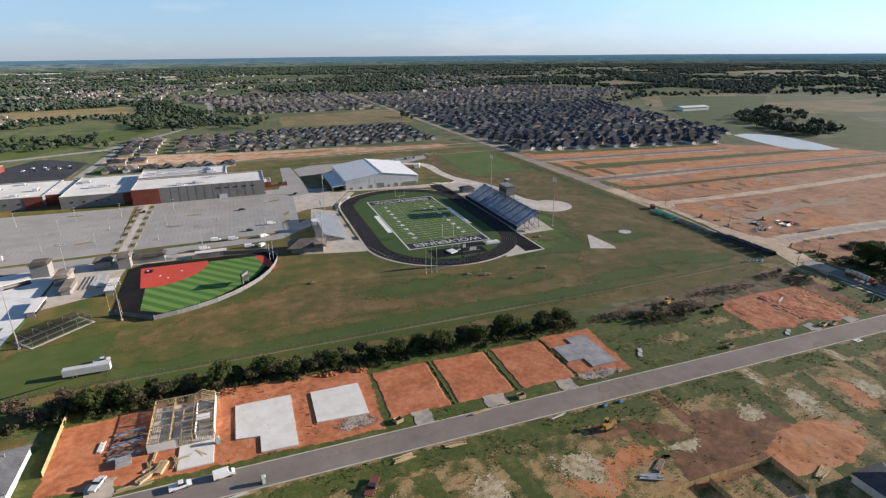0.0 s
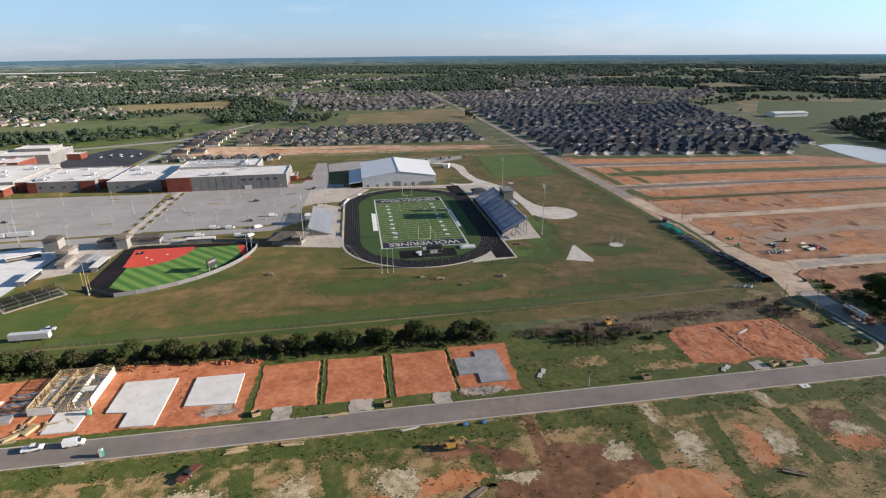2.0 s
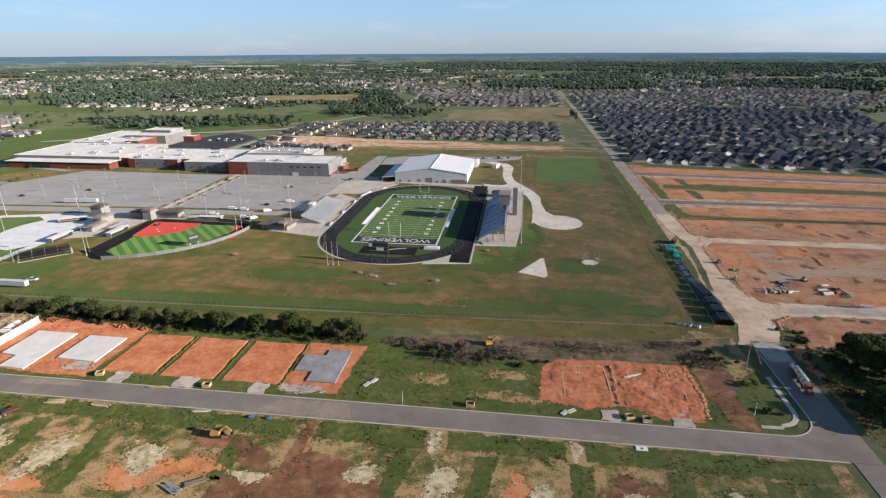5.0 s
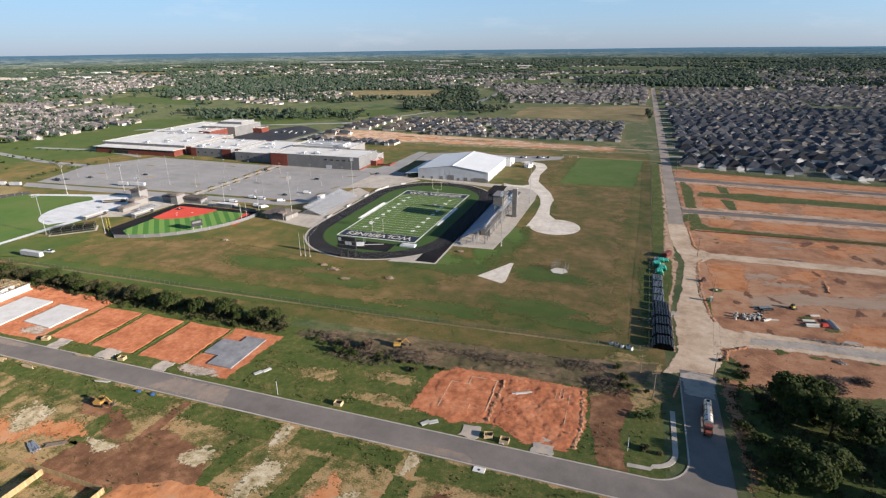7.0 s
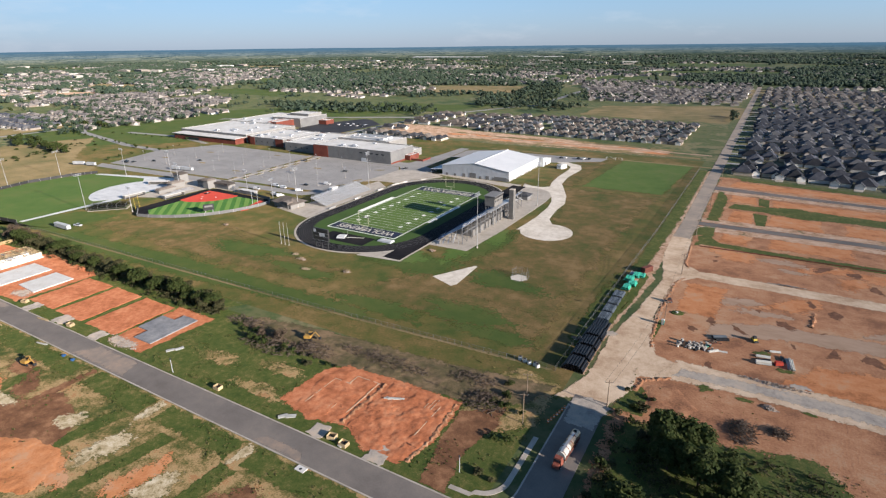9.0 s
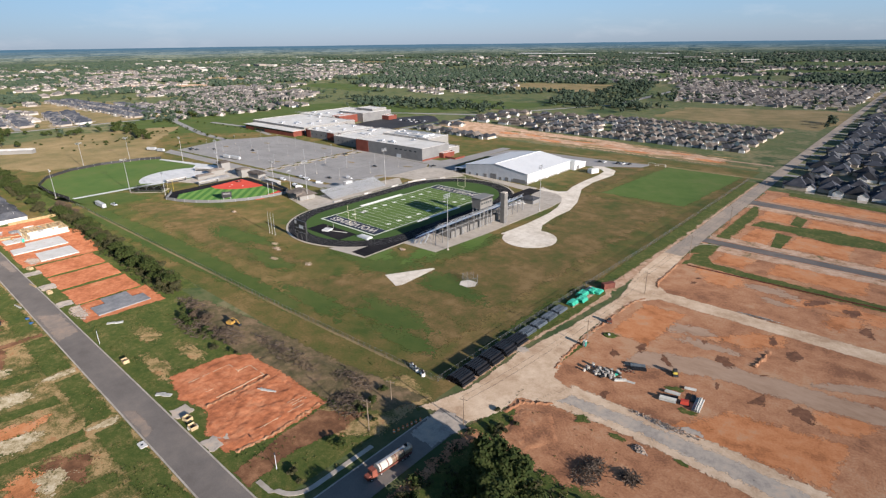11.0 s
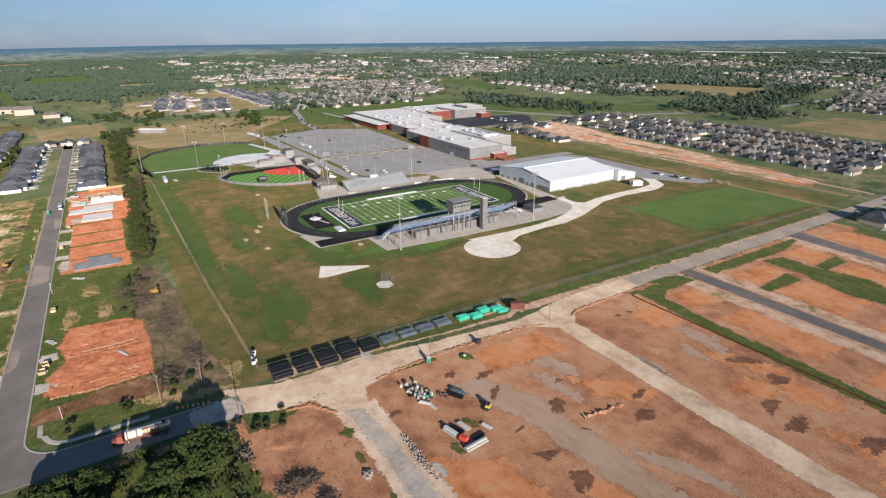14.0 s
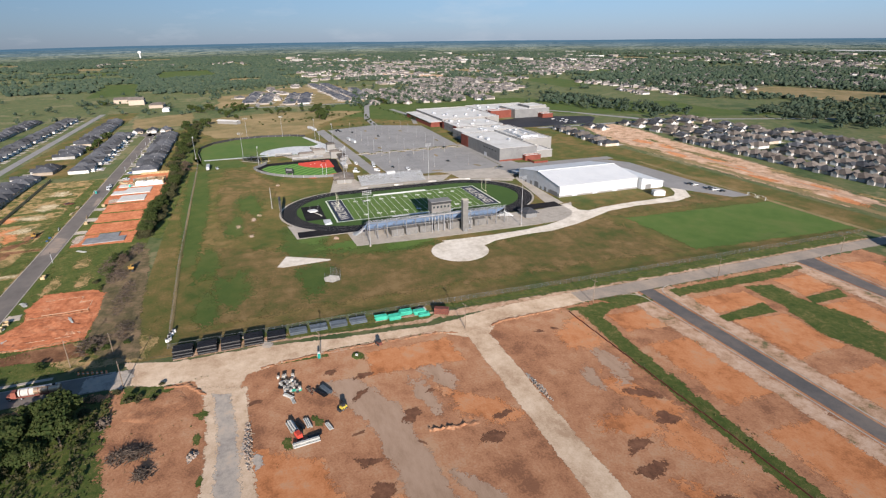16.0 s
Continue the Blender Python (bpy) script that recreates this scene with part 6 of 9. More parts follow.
part("floor", Geo().box(-13, -6, -0.02, 13, 6, 0.12), M["grey_gravel"], cages)
part("floor_strip", Geo().box(-12, -4, 0.12, 12, -1, 0.14).box(-12, 1, 0.12, 12, 4, 0.14), M["turf"], cages)
for x, y, h, rz in ((-94, 234, 26, 180), (-219, 280, 24, 0), (-221, 240, 24, 0), (-130, 326, 24, 270), (-176, 313, 24, 270), (-118, 190, 22, 90), (-60, 247, 18, 90), (-30, 322, 18, 270), (-94, 308, 20, 270), (4, 316, 16, 180)):
    light_mast(x, y, h, rz, 2, "ball field masts")
for x, y in ((5, 296), (7, 299)):
    pole = thing("foul_pole", "slim pale pole behind the softball fence", "pole", x, y, 0, 0, "foul poles")
    part("shaft", Geo().tube((0, 0, 0), (0, 0, 11), 0.12, n=6), M["pale_metal"], pole)

# ---- houses ----
def hip_roof(g, x0, y0, x1, y1, z, rise, over=0.5):
    x0, y0, x1, y1 = x0 - over, y0 - over, x1 + over, y1 + over
    w, d = x1 - x0, y1 - y0
    if w >= d:
        a, b = (x0 + d / 2 * 0.9, (y0 + y1) / 2, z + rise), (x1 - d / 2 * 0.9, (y0 + y1) / 2, z + rise)
        g.face((x0, y0, z), (x1, y0, z), b, a).face((x1, y1, z), (x0, y1, z), a, b).face((x1, y0, z), (x1, y1, z), b).face((x0, y1, z), (x0, y0, z), a)
    else:
        a, b = ((x0 + x1) / 2, y0 + w / 2 * 0.9, z + rise), ((x0 + x1) / 2, y1 - w / 2 * 0.9, z + rise)
        g.face((x1, y0, z), (x1, y1, z), b, a).face((x0, y1, z), (x0, y0, z), a, b).face((x0, y0, z), (x1, y0, z), a).face((x1, y1, z), (x0, y1, z), b)
    g.face((x0, y0, z - 0.15), (x0, y1, z - 0.15), (x1, y1, z - 0.15), (x1, y0, z - 0.15))
    for p, q in (((x0, y0), (x1, y0)), ((x1, y0), (x1, y1)), ((x1, y1), (x0, y1)), ((x0, y1), (x0, y0))):
        g.face((*p, z - 0.15), (*q, z - 0.15), (*q, z), (*p, z))


def gable_roof(g, x0, y0, x1, y1, z, rise, over=0.4):
    """Ridge along y."""
    x0, y0, x1, y1, xm = x0 - over, y0 - over, x1 + over, y1, (x0 + x1) / 2
    g.face((x0, y0, z), (xm, y0, z + rise), (xm, y1, z + rise), (x0, y1, z)).face((xm, y0, z + rise), (x1, y0, z), (x1, y1, z), (xm, y1, z + rise))
    g.face((x0, y0, z - 0.15), (x0, y1, z - 0.15), (xm, y1, z + rise - 0.15), (xm, y0, z + rise - 0.15)).face((xm, y0, z + rise - 0.15), (xm, y1, z + rise - 0.15), (x1, y1, z - 0.15), (x1, y0, z - 0.15))
    g.face((x0, y0, z - 0.15), (xm, y0, z + rise - 0.15), (xm, y0, z + rise), (x0, y0, z)).face((xm, y0, z + rise - 0.15), (x1, y0, z - 0.15), (x1, y0, z), (xm, y0, z + rise))


def house_model(w, d, roof, wall, gx, label, group, full=True, rise=3.4):
    """A single-storey family house; its garage faces -y. It is parked out of sight and copied."""
    ob = thing("house", label, "house", 0, 0, 0, 0, group)
    h = 2.9
    part("wall", Geo().box(-w / 2, -d / 2, 0, w / 2, d / 2, h), M[wall], ob)
    r = Geo()
    hip_roof(r, -w / 2, -d / 2, w / 2, d / 2, h, rise)
    part("roof", r, M[roof], ob, "shingled hip roof")
    gw, gd = 6.2, 3.4
    x0 = gx * (w / 2 - gw / 2) - gw / 2
    ga = Geo().box(x0, -d / 2 - gd, 0, x0 + gw, -d / 2, h)
    ga.face((x0, -d / 2 - gd, h), (x0 + gw, -d / 2 - gd, h), (x0 + gw / 2, -d / 2 - gd, h + 2.3))
    part("garage", ga, M["siding" if roof != "dark_shingle" else "pale_siding"], ob)
    if not full:
        bx = -gx * w * 0.22
        bay = Geo().box(bx - 2.6, d / 2, 0, bx + 2.6, d / 2 + 1.6, h)
        bay.face((bx + 2.6, d / 2 + 1.6, h), (bx - 2.6, d / 2 + 1.6, h), (bx, d / 2 + 1.6, h + 2.2))
        part("rear_bay", bay, M["pale_siding"], ob, "pale gabled rear bay")
        br = Geo()
        br.face((bx - 3, d / 2 - 3, h), (bx, d / 2 - 3, h + 2.4), (bx, d / 2 + 2, h + 2.4), (bx - 3, d / 2 + 2, h)).face((bx, d / 2 - 3, h + 2.4), (bx + 3, d / 2 - 3, h), (bx + 3, d / 2 + 2, h), (bx, d / 2 + 2, h + 2.4))
        part("bay_roof", br, M[roof], ob)
    r = Geo()
    gable_roof(r, x0, -d / 2 - gd, x0 + gw, -d / 2 + 2.4, h, 2.4)
    part("garage_roof", r, M[roof], ob)
    part("garage_door", Geo().box(x0 + 0.7, -d / 2 - gd - 0.06, 0.05, x0 + gw - 0.7, -d / 2 - gd, 2.3), M["garage_white"], ob, "white garage door")
    if full:
        dx = x0 + gw + 1.2 if gx < 0 else x0 - 2.2
        part("front_door", Geo().box(dx, -d / 2 - 0.06, 0.1, dx + 1.0, -d / 2, 2.15), M["old_wood"], ob)
        for k, (a, y, s) in enumerate(((-w / 4, d / 2, 1), (w / 4, d / 2, 1), (-gx * w * 0.36 - 0.7, -d / 2, -1))):
            part("window", Geo().box(a, y - 0.03, 0.9, a + 1.5, y + 0.05 * s + 0.02, 2.2), M["glass"], ob)
        part("vent", Geo().tube((w * 0.2, d * 0.12, h), (w * 0.2, d * 0.12, h + rise * 0.9 + 0.3), 0.12, n=6), M["steel"], ob)
    if roof != "shingle_brown":
        part("driveway", Geo().box(x0 + 0.3, -d / 2 - gd - 7, 0.02, x0 + gw - 0.3, -d / 2 - gd - 0.07, 0.15), M["concrete"], ob, "concrete driveway")
    return ob


near_models = [house_model(11.5, 16, "shingle", "siding", 1, "new single-storey house with a dark shingled hip roof", "street houses"),
               house_model(12, 15, "shingle", "brick_tan", -1, "tan brick house with a dark hipped shingle roof", "street houses", rise=3.9),
               house_model(11, 17, "shingle", "siding", -1, "pale sided house with a charcoal roof and front garage", "street houses", rise=3.0)]
north_models = [house_model(13, 14, "shingle_brown", "brick_tan", 1, "tan brick house with a weathered brown-grey roof", "houses beyond the school", False),
                house_model(12, 13, "shingle_brown", "siding", -1, "pale sided house with a grey-brown hip roof", "houses beyond the school", False, 3.8),
                house_model(13, 13, "shingle", "brick_tan", -1, "brick house with a charcoal hip roof", "houses beyond the school", False)]
dark_models = [house_model(13.2, 14, "dark_shingle", "brick_tan", 1, "brick house with a steep black shingle roof", "dark-roofed estate", False, 5.2),
               house_model(12.8, 14.5, "dark_shingle", "pale_siding", -1, "pale house with a steep dark grey roof", "dark-roofed estate", False, 4.8)]
used = set()


def put_house(models, x, y, rz, rng):
    m = rng.choice(models)
    at = pose(x, y, 0, 0, 0, rz)
    if m.name in used:
        copy_thing(m, at)
    else:
        used.add(m.name)
        m.matrix_basis = at


rng = random.Random(31)
for m, (x, y, rz) in zip(near_models + north_models + dark_models, ((-75.6, 153, 0), (-90.2, 153, 0), (-104.8, 153, 0), (0, 684, 180), (15, 684, 180), (30, 684, 180), (300, 560, 90), (330, 560, 0))):
    m.matrix_basis = pose(x, y, 0, 0, 0, rz)
    used.add(m.name)
for k in range(3, 15):
    put_house(near_models, -75.7 - 14.55 * k, 153 + rng.uniform(-0.6, 0.6), 0, rng)
for k in range(15):
    put_house(near_models, -96 - 14.5 * k, 96 + rng.uniform(-0.6, 0.6), 180, rng)
for x, y, rz in ((-326, 143, 90), (-328, 127, 90), (-325, 111, 90)):
    put_house(near_models, x, y, rz, rng)
for row, rz in ((68, 0), (-2, 180), (-44, 0)):
    for k in range(24):
        if rng.random() < 0.93:
            put_house(near_models, -101 - 14.8 * k - (41 if row < 0 else 0), row + rng.uniform(-1, 1), rz, rng)
for x in [-72.5 + 15.5 * k for k in range(10)] + [93, 116, 146, 165]:
    put_house(near_models, x, 62 + rng.uniform(-0.8, 0.8), 0, rng)
# rows beyond the school
for row, rz in ((684, 180), (722, 0), (752, 180), (790, 0), (820, 180)):
    for k in range(17):
        x = -4 + 14.5 * k
        if (row, k) not in ((684, 0), (684, 1), (684, 2)) and rng.random() < 0.95:
            put_house(north_models, x + rng.uniform(-1, 1), row + rng.uniform(-1.5, 1.5), rz, rng)
for k in range(7):
    put_house(north_models, -126 + 18 * k, 603 - k * 1.5, 180, rng)
for row in (650, 700, 726, 752, 778, 804):
    for x in (-128, -106, -70, -48, -26):
        if row > 690 or x < -100:
            put_house(north_models, x + rng.uniform(-2, 2), row + rng.uniform(-3, 3), rng.choice((90, 270)), rng)
# the dark-roofed estate
def inside(poly, x, y):
    hit = False
    for k, (x0, y0) in enumerate(poly):
        x1, y1 = poly[k - 1]
        if (y0 > y) != (y1 > y) and x < x0 + (y - y0) * (x1 - x0) / (y1 - y0):
            hit = not hit
    return hit


ESTATE = [(294, 548), (420, 530), (530, 512), (626, 575), (684, 800), (742, 1045), (690, 1075), (294, 1060)]
rest, streets, spots = [], [], []
y, flip = 566.0, 0
while y < 1075:
    x = 302 + rng.uniform(0, 5)
    while x < 760:
        yy = y - (x - 300) * 0.17 * max(0, 1 - (y - 566) / 160) + 7 * math.sin(x / 55 + y / 90) * min(1, (y - 566) / 80)
        if inside(ESTATE, x, yy) and rng.random() < 0.96:
            spots.append((x, yy + rng.uniform(-2, 2), 180 * flip + rng.choice((0, 0, 0, 90, -90, 12, -12)) + rng.uniform(-6, 6)))
        x += rng.uniform(14.5, 17.5)
    if not flip and y > 600:
        streets.append([(284, y - 20), (620, y - 20), (620, y - 14), (284, y - 14)])
    y += 33 if flip else 19
    flip = 1 - flip
for k, (x, y, rz) in enumerate(spots):
    if k < 55:
        put_house(dark_models, x, y, rz, rng)
    else:
        rest.append((x, y, rz))


def far_houses(places, roof, name, label, size=(12, 13), steep=1.0):
    rg, wg, r2 = Geo(), Geo(), random.Random(7)
    for x, y, rz in places:
        w, d, h, rise = size[0] * r2.uniform(0.85, 1.25), size[1] * r2.uniform(0.85, 1.2), 2.9, steep * r2.uniform(2.8, 4.4)
        a, b = Geo(), Geo()
        a.box(-w / 2, -d / 2, 0, w / 2, d / 2, h)
        a.box(-w / 2 + 0.5, -d / 2 - 3, 0, -w / 2 + 6, -d / 2, h)
        a.face((-w / 2 + 0.5, -d / 2 - 3, h), (-w / 2 + 6, -d / 2 - 3, h), (-w / 2 + 3.25, -d / 2 - 3, h + 2.2))
        a.box(0.5, d / 2, 0, 5.5, d / 2 + 1.8, h)
        a.face((5.5, d / 2 + 1.8, h), (0.5, d / 2 + 1.8, h), (3, d / 2 + 1.8, h + 2.2))
        b.face((0.2, d / 2 - 3, h), (3, d / 2 - 3, h + 2.4), (3, d / 2 + 2.1, h + 2.4), (0.2, d / 2 + 2.1, h)).face((3, d / 2 - 3, h + 2.4), (5.8, d / 2 - 3, h), (5.8, d / 2 + 2.1, h), (3, d / 2 + 2.1, h + 2.4))
        a.box(-w / 2 + 0.8, -d / 2 - 9, 0, -w / 2 + 5.4, -d / 2 - 3, 0.2)
        hip_roof(b, -w / 2, -d / 2, w / 2, d / 2, h, rise)
        gable_roof(b, -w / 2 + 0.5, -d / 2 - 3, -w / 2 + 6, -d / 2 + 2, h, 2.3)
        c, s = math.cos(radians(rz)), math.sin(radians(rz))
        for src, dst in ((a, wg), (b, rg)):
            i = len(dst.v)
            dst.v += [(x + u * c - v * s, y + u * s + v * c, z) for u, v, z in src.v]
            dst.f += [tuple(q + i for q in f) for f in src.f]
    top = thing(name, label, "houses", kind="stuff")
    part("walls", wg, M["far_wall"], top)
    part("roofs", rg, M[roof], top)


soft_sheet("estate_ground", [ESTATE], 0.05, "grey_weed", "worn lawns and yards between the dark-roofed houses", "ground", 4)
sheet("estate_streets", streets, 0.1, "old_asphalt", "pale streets between the dark-roofed houses", "road")
far_houses(rest, "far_dark_roof", "far_estate", "far rows of dark-roofed houses", (12.0, 13.0), 1.05)
places = []
SUBURBS = [([(16, 1095), (266, 1100), (258, 1590), (-142, 1560)], 29, 16), ([(300, 1085), (700, 1095), (745, 1060), (960, 1280), (1040, 1370), (787, 1640), (300, 1480)], 30, 17), ([(-490, 440), (-560, 470), (-780, 490), (-950, 560), (-1080, 680), (-930, 1010), (-830, 860), (-570, 810), (-470, 640)], 28, 16),
           ]
SUBURBS += [([(-540, 405), (-720, 230), (-1020, 350), (-760, 460)], 46, 16), ([(-1450, 640), (-1900, 420), (-2500, 700), (-2100, 1300), (-1400, 1100)], 44, 27), ([(-1000, 1080), (-1330, 960), (-2000, 1700), (-1500, 2100)], 48, 27), ([(-760, 1010), (-420, 960), (-330, 1180), (-650, 1330)], 46, 30), ([(-520, 1500), (-160, 1460), (-140, 2100), (-520, 2150)], 46, 28),
           ([(-2900, -400), (-2450, -400), (-2400, 900), (-2900, 900)], 60, 36), ([(330, 1950), (1000, 1950), (1100, 2400), (330, 2400)], 64, 38), ([(-1700, 2100), (-700, 1900), (-700, 2600), (-1700, 2700)], 70, 42)]
for poly, dy, dx in SUBURBS:
    y, fl = min(p[1] for p in poly), 0
    while y < max(p[1] for p in poly):
        x = min(p[0] for p in poly)
        while x < max(p[0] for p in poly):
            yy = y + 14 * math.sin(x / 120) + 8 * math.sin(x / 47 + y / 80)
            if inside(poly, x, yy) and noise.noise((x / 160, yy / 160, 3.3)) > -0.24 and rng.random() < 0.92:
                places.append((x + rng.uniform(-3, 3), yy + rng.uniform(-3, 3), 180 * fl + rng.choice((0, 0, 90)) + rng.uniform(-12, 12)))
            x += dx
        y += dy * (0.75 if fl else 1.25)
        fl = 1 - fl
far_houses(places, "far_roof", "far_suburb", "far suburb of grey and brown roofed houses")
scattered, r3 = [], random.Random(91)
while len(scattered) < 4200:
    a, d = radians(r3.uniform(62, 186)), 1350 + 2600 * r3.random() ** 0.85
    x, y = 220 + d * math.cos(a), 150 + d * math.sin(a)
    if (x < -900 and y < 430) or any(inside(p, x, y) for p in plots):
        continue
    if noise.noise((x / 330, y / 240, 7.7)) + 0.5 * noise.noise((x / 110, y / 90, 2.9)) > -0.02:
        scattered.append((x, y, r3.uniform(0, 360)))
far_houses(scattered, "far_roof", "far_town", "distant town of pale houses among trees")
black = []
for (x0, y0), (x1, y1) in (((-575, 420), (-990, 408)), ((-580, 448), (-990, 436)), ((-612, 250), (-800, 272)), ((-596, 276), (-770, 300)), ((-563, 318), (-745, 345)), ((-566, 344), (-740, 368)), ((-640, 470), (-820, 476))):
    n = int(math.dist((x0, y0), (x1, y1)) / 13.5)
    black += [(x0 + (x1 - x0) * k / n + r3.uniform(-1, 1), y0 + (y1 - y0) * k / n + r3.uniform(-1, 1), r3.choice((0, 180)) + 8) for k in range(n)]
far_houses(black, "far_dark_roof", "black_roofed_rows", "rows of new houses with black roofs", (12, 14))
soft_sheet("new_estate_ground", [[(-545, 225), (-840, 255), (-1010, 395), (-1000, 460), (-820, 490), (-545, 465)]], 0.046, "dry_field", "bare tan ground of a new housing estate", "soil", 12)
sheet("new_estate_streets", [[(-540, 430), (-1000, 418), (-1000, 426), (-540, 438)], [(-560, 259), (-800, 284), (-800, 291), (-560, 266)], [(-530, 329), (-750, 354), (-750, 360), (-530, 336)], [(-556, 220), (-548, 220), (-530, 470), (-538, 470)]], 0.09, "old_asphalt", "pale streets of the new housing estate", "road")
shed_g = Geo()
for _ in range(70):
    a, d = radians(r3.uniform(100, 176)), r3.uniform(2300, 3950)
    x, y, w, q = 220 + d * math.cos(a), 150 + d * math.sin(a), r3.uniform(10, 42), r3.uniform(7, 18)
    shed_g.box(x - w, y - q, 0, x + w, y + q, r3.uniform(5, 11), r3.uniform(-20, 20))
tagged(new("far_sheds", shed_g.mesh("far_sheds", M["far_wall"])), "pale flat-roofed halls of the distant town", "buildings", "", "stuff")
# big pale sheds and a church far away
for x, y, w, d, h, name, label in ((-745, 34, 26, 40, 7, "church", "tan brick church with a broad pale roof"), (-700, 58, 20, 26, 9, "church", "tan brick chapel beside the church"), (-640, 98, 40, 22, 5, "church", "low tan brick church hall"), (790, 826, 60, 24, 6, "farm_shed", "long white farm shed"), (-1560, 3330, 520, 90, 8, "warehouse", "very long white warehouse on the plain"), (-1000, 3500, 300, 80, 7, "warehouse", "very long white warehouse on the plain"), (-363, 219, 33, 8, 4, "poultry_shed", "low white shed in the meadow"), (-560, 120, 14, 10, 5, "barn", "small white barn among trees")):
    ob = thing(name, label, name.replace("_", " "), x, y, 0, 51 if name == "poultry_shed" else 0)
    part("wall", Geo().box(-w / 2, -d / 2, 0, w / 2, d / 2, h), M["brick_tan" if name == "church" else "light_panel" if name == "poultry_shed" else "white_metal"], ob)
    r = Geo()
    if w > d:
        r.face((-w / 2 - 1, -d / 2 - 1, h), (w / 2 + 1, -d / 2 - 1, h), (w / 2 + 1, 0, h * 1.35), (-w / 2 - 1, 0, h * 1.35)).face((w / 2 + 1, d / 2 + 1, h), (-w / 2 - 1, d / 2 + 1, h), (-w / 2 - 1, 0, h * 1.35), (w / 2 + 1, 0, h * 1.35))
        r.face((-w / 2, -d / 2, h), (-w / 2, 0, h * 1.35), (-w / 2, d / 2, h)).face((w / 2, d / 2, h), (w / 2, 0, h * 1.35), (w / 2, -d / 2, h))
    else:
        gable_roof(r, -w / 2, -d / 2, w / 2, d / 2, h, h * 0.5)
    part("roof", r, M["shingle_brown" if name == "church" else "roof_white"], ob)
wt = thing("water_tower", "white water tower rising over distant woods", "water tower", -3700, -340, 0)
part("stem", Geo().tube((0, 0, 0), (0, 0, 36), 4, 3, n=12), M["white_metal"], wt)
part("tank", Geo().tube((0, 0, 34), (0, 0, 40), 4, 11, n=16).tube((0, 0, 40), (0, 0, 48), 11, 11, n=16).tube((0, 0, 48), (0, 0, 52), 11, 3, n=16), M["white_metal"], wt)
sheet("back_street", [[(-560, 24), (-100, 24), (-100, 32), (-560, 32)], [(-104, 26), (172, 30), (172, 38), (-104, 33)]], 0.105, "old_asphalt", "pale residential street behind the lots", "road")
soft_sheet("house_gardens", [[(-330, 66), (-76, 70), (-76, 94), (-330, 92)], [(-330, 138), (-72, 138), (-72, 172), (-330, 172)], [(-560, 36), (-92, 36), (-92, 82), (-560, 82)]], 0.03, "lawn", "small lawns round the houses", "lawn", 3)

# ---- trees ----
def leaf_cloud(g, cx, cy, cz, rx, rz, n, size, rng):
    """Small tilted leaf sprays through a rounded space."""
    for _ in range(n):
        while True:
            u = Vector((rng.uniform(-1, 1), rng.uniform(-1, 1), rng.uniform(-1, 1)))
            if 0.25 < u.length < 1:
                break
        p = Vector((cx + u.x * rx, cy + u.y * rx, cz + u.z * rz))
        nrm = (u.normalized() + Vector((rng.uniform(-0.7, 0.7), rng.uniform(-0.7, 0.7), rng.uniform(-0.2, 0.9)))).normalized()
        a = nrm.orthogonal().normalized()
        a.rotate(Matrix.Rotation(rng.uniform(0, 6.28), 3, nrm))
        b = nrm.cross(a)
        s = size * rng.uniform(0.6, 1.3)
        g.face(p - a * s - b * s * 0.5, p + a * s * 0.2 - b * s * 0.8, p + a * s + b * s * 0.3, p - a * s * 0.1 + b * s * 0.8)


def tree_model(name, label, h, r, clumps, leaves, size, mat, seed, group):
    rng = random.Random(seed)
    ob = thing(name, label, "tree" if name == "tree" else "shrub", 0, 0, 0, 0, group)
    tr = Geo()
    th = h * 0.45
    tr.tube((0, 0, 0), (0.1, 0, th), 0.03 * h, 0.018 * h, 7)
    tops = []
    for k in range(clumps):
        a, d = 2.4 * k + rng.uniform(-0.4, 0.4), r * (0.25 + 0.5 * rng.random())
        z = h * rng.uniform(0.42, 0.82)
        tops.append((d * math.cos(a), d * math.sin(a), z, r * rng.uniform(0.32, 0.55)))
        tr.tube((0.1, 0, th * rng.uniform(0.6, 1.0)), (tops[-1][0], tops[-1][1], z), 0.012 * h, 0.005 * h, 5, False)
    part("trunk", tr, M["bark"], ob)
    cr = Geo()
    for x, y, z, q in tops:
        leaf_cloud(cr, x, y, z, q, q * 0.8, leaves, size, rng)
    leaf_cloud(cr, 0, 0, h * 0.72, r * 0.5, h * 0.25, leaves, size, rng)
    part("crown", cr, M[mat], ob)
    return ob


def plant(models, spots, rng):
    for x, y in spots:
        m = rng.choice(models)
        at = pose(x, y, 0, 0, 0, rng.uniform(0, 360))
        if m.name in used:
            q = rng.uniform(0.52, 1.08)
            copy_thing(m, at @ Matrix.Diagonal((q * rng.uniform(0.9, 1.2), q * rng.uniform(0.9, 1.2), q, 1)))
        else:
            used.add(m.name)
            m.matrix_basis = at


